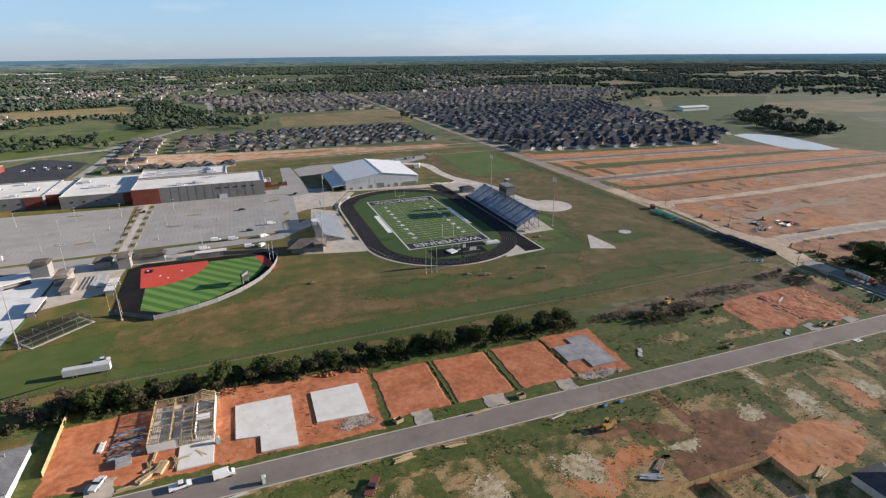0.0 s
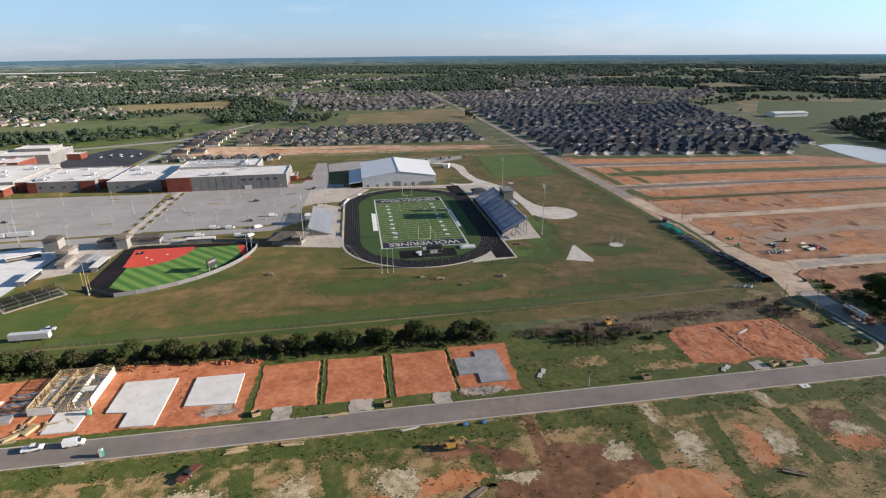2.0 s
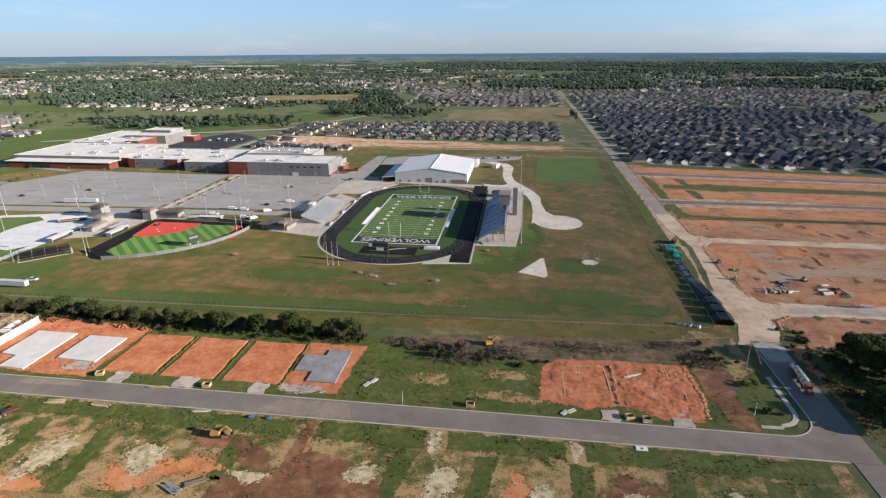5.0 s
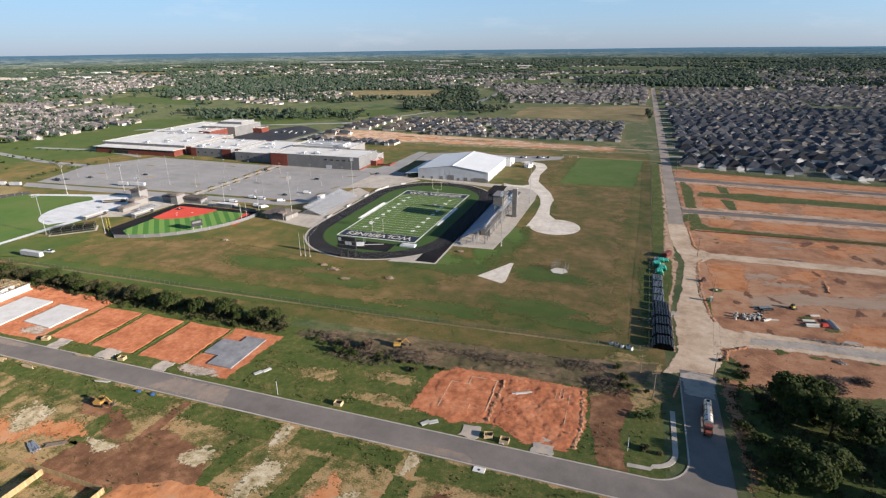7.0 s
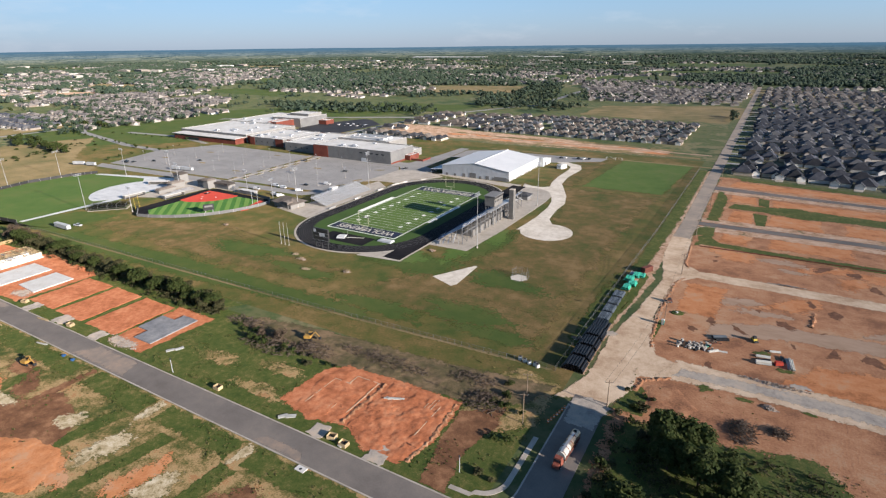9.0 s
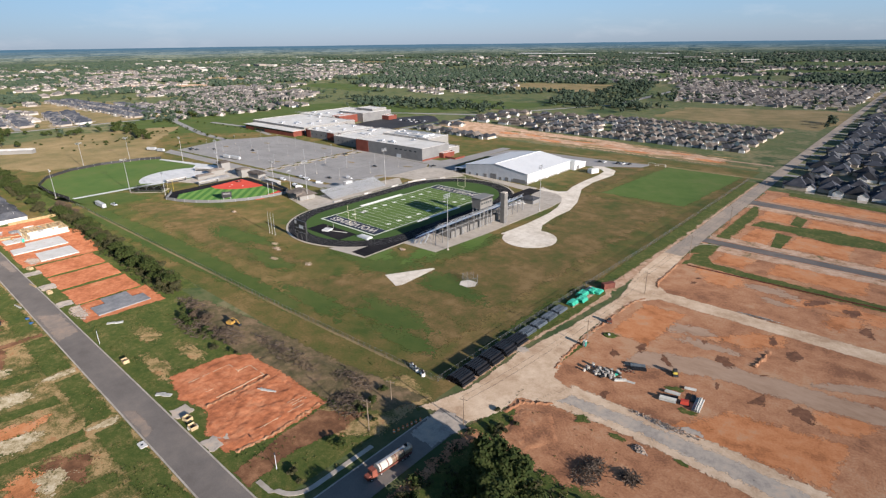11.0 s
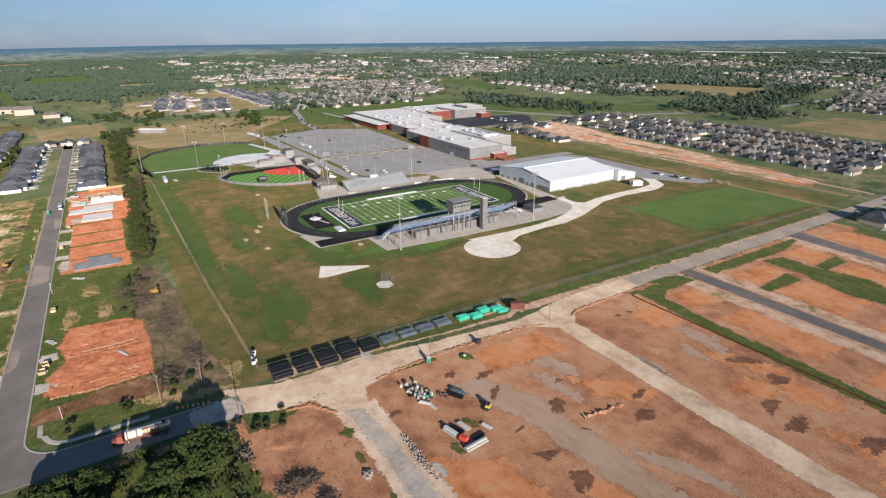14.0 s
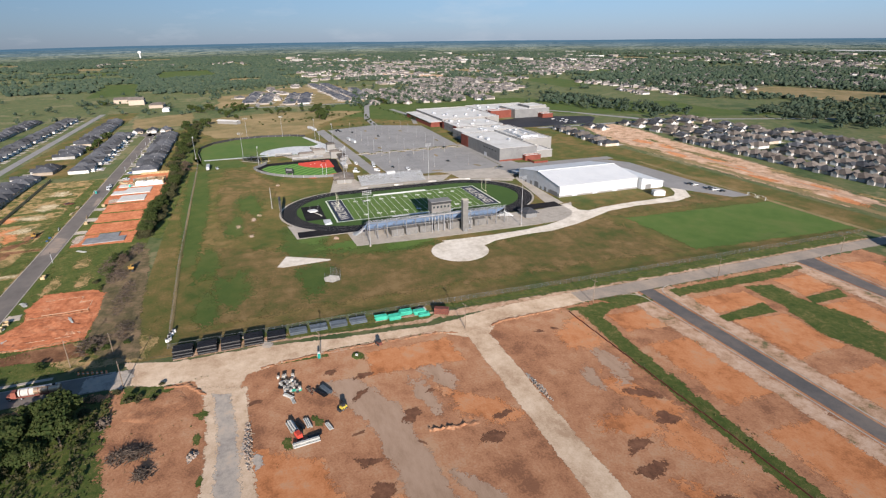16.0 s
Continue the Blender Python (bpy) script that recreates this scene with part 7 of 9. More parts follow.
rng = random.Random(77)
big = [tree_model("tree", "broad leafy green tree beside the road", h, r, 17, 240, 0.46, "leaves", s, "roadside trees") for h, r, s in ((12.5, 5.4, 1), (10.5, 4.8, 2), (13.5, 5.6, 3))]
hedge = [tree_model("tree", "dense hedgerow tree with dull green leaves", h, r, 12, 105, 0.36, mt, s, "hedgerow") for h, r, s, mt in ((7.4, 4.2, 4, "leaves"), (6.2, 4.0, 5, "dull_leaves"), (9.0, 4.4, 6, "leaves"), (5.0, 3.4, 7, "dull_leaves"))]
shrubs = [tree_model("shrub", "low scrubby shrub among weeds", h, r, 5, 40, 0.3, mt, s, "shrubs") for h, r, s, mt in ((2.2, 1.8, 8, "leaves"), (1.7, 1.6, 9, "dull_leaves"), (2.8, 2.0, 10, "leaves"))]
park = [tree_model("tree", "rounded green tree in the meadow", h, r, 6, 36, 0.8, "leaves", s, "meadow trees") for h, r, s in ((9, 5, 11), (11, 6, 12), (7.5, 4.4, 13))]
plant(big, [(304, 171), (309, 178), (302, 177), (312, 168), (317, 173), (320, 164), (327, 158), (334, 150), (339, 162), (346, 154), (331, 141)], rng)
plant(big[1:2], [(297, 151), (301, 143), (293, 138), (308, 150)], rng)
plant(hedge, [(x + rng.uniform(-1.5, 1.5), 178.5 - 0.03 * max(0, x) + rng.uniform(-2.2, 2.2)) for x in [-66 + 4.1 * k for k in range(46)] if rng.random() < 0.86] + [(x + rng.uniform(-2, 2), 172 + rng.uniform(-4, 6)) for x in [-330 + 7 * k for k in range(37)]], rng)
plant(hedge[1::2], [(x + rng.uniform(-2, 2), 181 - 0.03 * max(0, x) + rng.uniform(-2, 3)) for x in [-66 + 6.0 * k for k in range(31)]], rng)
plant(shrubs, [(x + rng.uniform(-2, 2), 177 - 0.03 * max(0, x) + rng.uniform(-4, 6)) for x in [-66 + 3.4 * k for k in range(56)]], rng)
plant(shrubs, [(140 + 3.2 * k + rng.uniform(-2, 2), 168.5 - 0.09 * 3.2 * k + rng.uniform(-2.5, 2.5)) for k in range(17)] + [(rng.uniform(250, 262), rng.uniform(172, 188)) for _ in range(7)] + [(rng.uniform(258, 266), rng.uniform(144, 166)) for _ in range(4)] + [(rng.uniform(286, 296), rng.uniform(186, 204)) for _ in range(9)] + [(rng.uniform(287, 325), rng.uniform(150, 184)) for _ in range(30)], rng)
plant(park, [(-400 - 22 * k + rng.uniform(-8, 8), 214 + rng.uniform(-16, 16)) for k in range(9)] + [(-470 + rng.uniform(-30, 30), 330 + rng.uniform(-60, 60)) for _ in range(16)] + [(-350 + rng.uniform(-14, 20), 172 + rng.uniform(-12, 34)) for _ in range(14)] + [(-540 + rng.uniform(-30, 10), 470 + rng.uniform(-40, 40)) for _ in range(7)]
      + [(rng.gauss(-540, 16), rng.gauss(172, 14)) for _ in range(16)] + [(rng.gauss(-525, 18), rng.gauss(238, 10)) for _ in range(16)] + [(-470 + 7 * k + rng.uniform(-5, 5), 352 - 0.5 * k + rng.uniform(-12, 12)) for k in range(20)] + [(-496, 471), (-491, 478), (-477, 501), (-486, 520), (-853, 513), (-640, 105), (-655, 116), (-690, 8), (-705, 0)], rng)
plant(park, [(rng.uniform(-330, -120), rng.uniform(79, 85)) for _ in range(8)], rng)
young = [tree_model("tree", "small young round-headed tree beside the drive", h, r, 4, 30, 0.42, "leaves", q, "young trees") for h, r, q in ((4.2, 1.9, 51), (3.4, 1.6, 52))]
plant(young, [(-490 + 16 * k + rng.uniform(-2, 2), 428 - 2.2 * k + rng.uniform(-2, 2)) for k in range(14)] + [(-430 + 15 * k, 452 + 1.0 * k + rng.uniform(-2, 2)) for k in range(11)] + [(-262 + rng.uniform(-4, 4), 345 + 14 * k) for k in range(7)], rng)

brown = [tree_model("tree", "bare-looking brown tree at the end of the hedge", h, r, 9, 70, 0.32, "brown_leaves", q, "brown trees") for h, r, q in ((6.5, 4.2, 41), (5.2, 3.6, 42))]
plant(brown, [(-74, 177), (-66, 183), (-58, 178), (-80, 184), (-62, 187), (-52, 182), (152, 169), (160, 171)], rng)
plant(shrubs, [(-350 - 1.1 * k + rng.uniform(-6, 6), 292 + 2.6 * k + rng.uniform(-8, 8)) for k in range(34)] + [(rng.uniform(-430, -320), rng.uniform(235, 400)) for _ in range(30)], rng)
plant(hedge, [(-143 - 5.5 * k + rng.uniform(-3, 3), 174 + 0.1 * k + rng.uniform(-4, 8)) for k in range(44)], rng)

# distant woods
wg, rng = Geo(), random.Random(5)
GROVES = [(-510 + 13 * k + rng.uniform(-4, 4), 782 + 2.2 * k + rng.uniform(-9, 9)) for k in range(26)] + [(-510 + 13 * k + rng.uniform(-4, 4), 800 + 2.2 * k + rng.uniform(-9, 9)) for k in range(26)] + [(rng.uniform(-140, 30), rng.uniform(890, 990)) for _ in range(40)] + [(rng.uniform(255, 272), rng.uniform(880, 960)) for _ in range(6)]
BANK = [(704, 655), (724, 649), (690, 575), (678, 520), (690, 500), (760, 520), (899, 692), (944, 790), (821, 739)]
while len(GROVES) < 290:
    x, y = rng.uniform(678, 944), rng.uniform(500, 790)
    if inside(BANK, x, y) and noise.noise((x / 45, y / 45, 2.2)) > -0.15:
        GROVES.append((x, y))
for x, y in GROVES:
    h = rng.uniform(7, 12)
    for _ in range(5):
        leaf_cloud(wg, x + rng.uniform(-3, 3), y + rng.uniform(-3, 3), h * rng.uniform(0.35, 0.75), h * 0.34, h * 0.28, 16, h * 0.11, rng)
WOODS = [[(-760, 985), (-420, 880), (-380, 905), (-100, 940), (28, 915), (-40, 1060), (-152, 1440), (-1006, 1921), (-908, 1175)], [(-470, 770), (-389, 715), (-150, 796), (-160, 835), (-470, 830)], [(80, 1640), (300, 1560), (560, 1680), (620, 2347), (80, 2032)], [(-1007, -9), (-893, 168), (-1111, 381), (-1976, 310), (-1967, -112)],
         [(882, 1100), (1000, 960), (1562, 1500), (1761, 2452), (1150, 1400)], [(943, 1117), (1188, 1096), (1215, 1033), (1772, 1453), (1181, 1470), (1068, 1596)]]
OPEN = [[(-700, 1050), (-484, 1043), (-320, 1015), (-218, 1110), (-130, 900), (-150, 850), (-432, 840)], [(290, 500), (560, 490), (660, 560), (760, 1050), (1040, 1370), (787, 1640), (290, 1500)], [(-150, 150), (290, 150), (290, 890), (-150, 890)], [(-470, 150), (0, 150), (0, 740), (-330, 740), (-470, 600)], [(58, 860), (300, 860), (300, 1095), (58, 1090)], [(640, 300), (1500, 300), (1500, 540), (1180, 1000), (930, 1100), (760, 900), (560, 560)],
        [(-1330, 600), (-1040, 735), (-1150, 835), (-1420, 720)], [(-325, 925), (-150, 880), (-150, 835), (-330, 830)], [(760, 860), (930, 840), (1000, 940), (880, 1080), (760, 1000)], [(-560, 190), (-800, 200), (-1000, 330), (-760, 470), (-520, 420)]]
n = 0
while n < 27000:
    a, d = radians(rng.uniform(18, 214)), 700 + 3650 * rng.random() ** 1.15
    x, y = 220 + d * math.cos(a), 150 + d * math.sin(a)
    if any(inside(p, x, y) for p in plots):
        continue
    if any(inside(p, x, y) for p in OPEN):
        if rng.random() > 0.012 or x > -400:
            continue
    elif not any(inside(p, x, y) for p in WOODS):
        built = any(inside(p[0], x, y) for p in SUBURBS)
        k = noise.noise((x / 420, y / 300, 1.7)) + 0.6 * noise.noise((x / 130, y / 110, 4.1)) + (d - 1700) / 6500
        if k < (0.34 if built else 0.12) and rng.random() > (0.20 if built else 0.07):
            continue
    s = 1.0 + max(0, d - 1400) / 2100
    if d < 1350:
        n += 1
        if rng.random() > 0.6:
            continue
        h = rng.uniform(6, 11)
        for _ in range(3):
            leaf_cloud(wg, x + rng.uniform(-2, 2), y + rng.uniform(-2, 2), h * rng.uniform(0.4, 0.7), h * 0.36, h * 0.3, 9, h * 0.15, rng)
        wg.lump((x, y, h * 0.45), h * 0.3, rng)
        continue
    for _ in range(2):
        wg.lump((x + rng.uniform(-4, 4) * s, y + rng.uniform(-4, 4) * s, 3.6 + rng.uniform(-0.5, 1.5)), rng.uniform(3.2, 5.4) * s, rng, min(1.0, 1.05 / s ** 0.8))
    n += 1
for _ in range(72000):
    a, d = radians(rng.uniform(18, 214)), 800 + 3300 * rng.random() ** 0.8
    x, y = 220 + d * math.cos(a), 150 + d * math.sin(a)
    thick = noise.noise((x / 520, y / 330, 8.2)) + 0.4 * noise.noise((x / 140, y / 120, 2.1)) + (d - 2400) / 5000
    if not any(inside(p, x, y) for p in WOODS) and (thick < 0.22 or d < 1500 or any(inside(p[0], x, y) for p in SUBURBS)):
        continue
    if any(inside(p, x, y) for p in plots) or any(inside(p, x, y) for p in OPEN):
        continue
    if d < 2200 and noise.noise((x / 85, y / 70, 6.6)) < -0.18:
        continue
    r = rng.uniform(3.0, 5.2) * (1 + max(0, d - 1300) / 2200)
    wg.lump((x, y, rng.uniform(2, 5)), r, rng, 0.8 / (1 + max(0, d - 1400) / 2600))
# closed woods west of the housing
for _ in range(6500):
    x, y = rng.uniform(-2900, -900), rng.uniform(-250, 420)
    if noise.noise((x / 260, y / 150, 5.5)) < -0.12 - (900 + x) / 9000 * 0.2 or (x > -1010 and y < 60) or any(inside(p, x, y) for p in plots):
        continue
    r = rng.uniform(4.0, 7.0) * (1 + max(0, -x - 1500) / 1800)
    wg.lump((x, y, rng.uniform(2, 5)), r, rng, 0.8)
woods = thing("distant_woods", "far woods and scattered trees, haze blue mixed into their dark green", "woods", kind="stuff")
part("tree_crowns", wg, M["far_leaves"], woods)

# undergrowth below the hedge
ug, rng = Geo(), random.Random(44)
for _ in range(620):
    x = rng.uniform(-72, 122)
    leaf_cloud(ug, x, 178.0 + rng.gauss(0, 2.6) - 0.03 * max(0, x), rng.uniform(0.3, 1.3), rng.uniform(0.8, 1.9), rng.uniform(0.6, 1.4), 14, 0.34, rng)
for _ in range(420):
    leaf_cloud(ug, rng.uniform(287, 344), rng.uniform(140, 188), rng.uniform(0.3, 1.2), rng.uniform(0.8, 2.2), rng.uniform(0.5, 1.5), 14, 0.36, rng)
under = thing("undergrowth", "tangled brown-green undergrowth below hedge and trees", "undergrowth", kind="stuff")
part("leaves", ug, M["dull_leaves"], under)

# ---- building lots, vehicles and clutter ----
def slab(name, poly, h, mat, label):
    ob = thing(name, label, "foundation", group="foundations")
    part("slab", Geo().prism(poly, 0, h), M[mat], ob)
    return ob


slab("house_slab", [(-14, 164), (3.5, 164), (3.5, 137.5), (-7, 138), (-7, 145.5), (-14, 146.5)], 0.5, "new_concrete", "pale new concrete house foundation on red clay")
slab("house_slab", [(10, 163), (26.3, 163), (26.3, 145), (10, 146)], 0.5, "new_concrete", "bright new concrete foundation beside rubble")
slab("house_slab", [(102.3, 160), (110.5, 160), (110.5, 164.5), (119.2, 164.5), (119.5, 143), (109, 143), (109, 149), (102.3, 149)], 0.5, "wet_concrete", "grey fresh concrete foundation in a clay lot")
for k, (x0, y0, x1, y1) in enumerate(((39, 134.2, 45, 141), (63.5, 134.2, 71, 140.5), (91, 134.2, 97, 140), (208.5, 134.2, 214, 140), (230, 134.2, 236, 141), (-52, 134.2, -45, 142))):
    sheet("gravel_drive", [ragged(rect(x0, y0, x1, y1), 0.5, 1.2, 300 + k)], 0.16 if k < 5 else 0.14, "grey_gravel", "grey gravel entrance of a building lot", "driveway")


def heap(name, x, y, rx, ry, n, r0, r1, mat, label, category, seed):
    """A pile of uneven lumps."""
    rng, g = random.Random(seed), Geo()
    for _ in range(n):
        a, d = rng.uniform(0, 6.28), rng.random() ** 0.6
        k = rng.uniform(r0, r1)
        g.lump((x + rx * d * math.cos(a), y + ry * d * math.sin(a), 0.1 + k * 0.3 + (1 - d) * k), k, rng, 0.8)
    return solid(name, g, M[mat], label, category, "stuff")


heap("rubble_heap", 22, 142, 7.5, 3.2, 420, 0.05, 0.18, "rubble", "broken grey rubble beside the foundation", "rubble", 1)
heap("rubble_heap", 109, 138.6, 9, 3.4, 460, 0.05, 0.18, "rubble", "loose stone and clay clods by the street", "rubble", 2)
heap("clay_heap", -17, 174, 2.5, 1.4, 90, 0.2, 0.6, "clods", "small heap of clay behind the lots", "soil heap", 3)
heap("clay_heap", 18, 172, 3.5, 1.3, 90, 0.2, 0.6, "clods", "small heap of clay behind the lots", "soil heap", 4)
heap("clay_heap", 29, 171, 2.2, 1.3, 90, 0.2, 0.6, "clods", "small heap of clay behind the lots", "soil heap", 5)
heap("clay_clods", 217, 154, 22, 14, 160, 0.06, 0.2, "clods", "scattered clay clods round the trenches", "soil", 6)
heap("clay_clods", -8, 155, 26, 20, 260, 0.08, 0.28, "clods", "scattered clay clods and offcuts", "soil", 7)
heap("stone_row", 328, 229, 11, 1.3, 190, 0.1, 0.32, "rubble", "broken stone along the track", "rubble", 8)
heap("stone_row", 332, 320.3, 8, 0.9, 110, 0.1, 0.3, "rubble", "broken stone along the track", "rubble", 9)
heap("stone_heap", 327, 214, 1.8, 1.2, 40, 0.2, 0.5, "rubble", "pale stone heap on the clay", "rubble", 10)
heap("stone_heap", 263, 227, 3, 1.5, 40, 0.2, 0.5, "rubble", "pale stone heap beside the road", "rubble", 11)
heap("dark_heap", 302.5, 187.5, 3.0, 2.0, 60, 0.25, 0.7, "twigs", "dark heap of rubbish under the trees", "rubbish heap", 31)
heap("pale_debris", 108, 237, 3, 1.4, 30, 0.25, 0.6, "rubble", "pale broken debris on the grass", "debris", 12)
heap("pale_debris", 141, 235, 2.2, 1.0, 20, 0.2, 0.5, "rubble", "pale broken debris on the grass", "debris", 13)
heap("pale_debris", 163, 281, 2.2, 1.4, 24, 0.3, 0.6, "rubble", "tan straw-like debris by the track", "debris", 14)
heap("pale_debris", 23, 258, 1.8, 1.2, 16, 0.3, 0.6, "rubble", "pale broken debris on the grass", "debris", 15)

# the framed house
fh = thing("framed_house", "timber-framed house under construction with white wrapped walls", "house frame", -38, 148, 0)
part("slab", Geo().box(0, 1, 0, 18, 23.5, 0.45).box(8.5, -9.5, 0, 18, 1, 0.42), M["new_concrete"], fh)
stud = Geo().box(-0.07, -0.09, 0.45, 0.07, 0.09, 3.1).mesh("stud", M["pine"])
rng = random.Random(18)
joist = Geo().box(-4.6, -0.03, 0, 4.6, 0.03, 0.28).mesh("joist", M["pine"])


def place(name, me, parent, m):
    ob = new(name, me)
    ob.parent = parent
    ob.matrix_basis = m
    return ob


for k in range(46):
    y = 1.3 + 0.48 * k
    for x in (0.1, 6.0, 12.0, 17.8):
        if (k * 7 + int(x)) % 11:
            place("stud", stud, fh, pose(x, y, 0))
for k in range(36):
    for y in (1.2, 9.0, 16.0, 23.3):
        if (k * 5 + int(y)) % 9:
            place("stud", stud, fh, pose(0.3 + 0.49 * k, y, 0))
for x in (0.1, 6.0, 12.0, 17.8):
    part("plate", Geo().box(x - 0.12, 1.1, 3.1, x + 0.12, 23.5, 3.25), M["pine"], fh)
for y in (1.2, 9.0, 16.0, 23.3):
    part("plate", Geo().box(0, y - 0.12, 3.25, 18, y + 0.12, 3.36), M["pine"], fh)
for k in range(36):
    if k % 4 == 0 and k > 22:
        place("joist", joist, fh, pose(4.7, 1.6 + 0.6 * k, 3.4, 0, 0, rng.uniform(-3, 3)))
    if k % 3 == 0 and k < 20:
        place("joist", joist, fh, pose(13.4, 1.6 + 0.6 * k, 3.4 + 0.3 * (k % 2), 0, 6 * (k % 4 == 1), rng.uniform(-6, 6)))
rafter = Geo().box(-2.9, -0.05, 0, 2.9, 0.05, 0.22).mesh("rafter", M["pine"])
for k in range(6):
    for x, tilt in ((12.2, -28), (17.0, 28)):
        place("rafter", rafter, fh, pose(x, 14.5 + 1.2 * k, 4.8, 0, tilt, rng.uniform(-2, 2)))
for k in range(6):
    place("stud", stud, fh, pose(3.0 + 0.5 * k, 5.0, 0))
    place("stud", stud, fh, pose(9.0, 3 + 0.6 * k, 0))
for x0, y0, x1, y1 in ((0.6, 12.4, 5.8, 12.6), (6.2, 12.4, 11.8, 12.6), (3.0, 1.4, 3.2, 8.8), (9.0, 9.2, 9.2, 15.8), (12.2, 19.6, 17.6, 19.8)):
    part("plate", Geo().box(x0, y0, 3.1, x1, y1, 3.24), M["pine"], fh)
for x in (12.8, 18.05):
    part("wrapped_wall", Geo().box(x, 3.0, 0.45, x + 0.15, 22.6 if x > 15 else 19, 3.4), M["house_wrap"], fh, "white wrapped sheathing")
part("wrapped_wall", Geo().box(0, 0.85, 0.45, 7.5, 1.0, 3.0), M["house_wrap"], fh)
part("wrapped_wall", Geo().box(13, 8, 3.4, 17, 11, 3.5), M["house_wrap"], fh)
rng = random.Random(8)


def stack(name, x, y, rz, n, l, w, mat, label, category, spread=0.0, h=0.18, layers=4, piece="board"):
    ob = thing(name, label, category, x, y, 0, rz)
    me = Geo().box(-l / 2, -w / 2, 0, l / 2, w / 2, h).mesh(piece, M[mat])
    cols = max(1, n // layers)
    for k in range(n):
        c, r = k % cols, k // cols
        place(piece, me, ob, pose(rng.uniform(-spread, spread), (c - cols / 2) * w * 1.25, 0.1 + r * (h + 0.01), 0, 0, rng.uniform(-1, 1) * (2 + spread * 9)))
    return ob


stack("lumber_stack", -34, 141.5, 70, 16, 5, 0.5, "pine", "loose stack of framing lumber on the clay", "lumber", 0.3)
stack("lumber_stack", -37, 139, 40, 12, 5.5, 0.4, "pine", "loose stack of framing lumber on the clay", "lumber", 0.5)
for k in range(7):
    stack("lumber_scatter", -35 + rng.uniform(-5, 17), 143 + rng.uniform(-4, 5), rng.uniform(0, 180), 6, 4.2, 0.22, "pine", "loose framing boards scattered on the clay", "lumber", 0.9, layers=2)
stack("plank_row", -40, 136.6, 4, 3, 9, 0.5, "pine", "long pine boards along the kerb", "lumber", 0.4, layers=1)
for x, y, rz, n, mt in ((-44.5, 150.6, 9, 10, "wet_concrete"), (-45, 153.8, 12, 8, "old_wood"), (-44.6, 156.6, 7, 9, "steel"), (-43.8, 159.4, 11, 8, "old_wood"), (-44.5, 162.0, 10, 6, "steel")):
    stack("truss_stack", x, y, rz, n, 8.2, 0.34, mt, "grey bundle of roof trusses lying on the clay", "trusses", 0.5, 0.2, 2)
stack("block_stack", -44, 147.8, 10, 12, 4.0, 0.7, "wet_concrete", "stack of grey concrete blocks", "blocks", 0.2, 0.4, 3)
stack("lumber_stack", -51.5, 157, 80, 8, 4.5, 0.3, "house_wrap", "pale boards leaning in a loose stack", "lumber", 0.6, 0.15, 2)
for x, y, rz, n, mt in ((31, 121.6, 3, 10, "pine"), (47, 121.8, -3, 8, "pine"), (60, 133.4, 5, 3, "pine"), (82, 122.6, 4, 3, "pipe_white"), (92, 91, -20, 10, "steel"), (97, 94, 30, 8, "old_wood"), (-14, 123, 8, 3, "pipe_white"), (184, 87, -30, 8, "old_wood"), (136, 76, 20, 10, "pine"), (222, 161, 20, 4, "pipe_white")):
    stack("board_pile", x, y, rz, n, 5.5, 0.35, mt, "scattered boards lying by the street", "boards", 0.8, layers=2)
# trench footings with pale forms
for x0, y0, x1, y1 in ((197.6, 145.6, 197.9, 160.6), (197.6, 160.3, 204.4, 160.6), (203.7, 160.6, 204.0, 165.2), (204.0, 165.0, 213.3, 165.3), (212.6, 158.5, 212.9, 165.0), (212.9, 147.7, 213.2, 158.5), (206.0, 146.6, 206.2, 149.0), (207.3, 147, 207.5, 149.6), (233.0, 161.2, 233.2, 166.6), (234.2, 161.2, 234.4, 166.8), (235.3, 161.6, 235.5, 167.2), (237.3, 146.4, 237.55, 164.6)):
    ft = thing("footing_form", "pale timber form round a foundation trench", "formwork", group="trench forms")
    part("board", Geo().box(x0, y0, 0.05, x1, y1, 0.24), M["form"], ft)


def skip(x, y, rz):
    ob = thing("site_bin", "open plywood site bin with rubbish beside the kerb", "bin", x, y, 0, rz, "site bins")
    for a, b, c, d in ((-1.3, -1.0, 1.3, -0.9), (-1.3, 0.9, 1.3, 1.0), (-1.3, -0.9, -1.2, 0.9), (1.2, -0.9, 1.3, 0.9)):
        part("side", Geo().box(a, b, 0, c, d, 1.3), M["pine"], ob)
    g, r2 = Geo(), random.Random(int(x))
    for _ in range(10):
        g.lump((r2.uniform(-0.8, 0.8), r2.uniform(-0.5, 0.5), 0.6), 0.32, r2)
    part("rubbish", g, M["twigs"], ob)


for x, y, rz in ((76, 136, 5), (34, 138, 20), (167, 136.5, 0), (217, 136.5, 10), (222, 135.8, 0)):
    skip(x, y, rz)


def cubicle(x, y, rz, mat, label):
    ob = thing("portable_toilet", label, "toilet", x, y, 0, rz, "portable toilets")
    part("cabin", Geo().box(-0.6, -0.6, 0.1, 0.6, 0.6, 2.2), M[mat], ob)
    part("roof", Geo().prism(rect(-0.65, -0.65, 0.65, 0.65), 2.2, 2.45, 0.3), M["pipe_white"], ob)
    part("door", Geo().box(-0.4, -0.66, 0.2, 0.4, -0.6, 2.0), M["pipe_white"], ob)


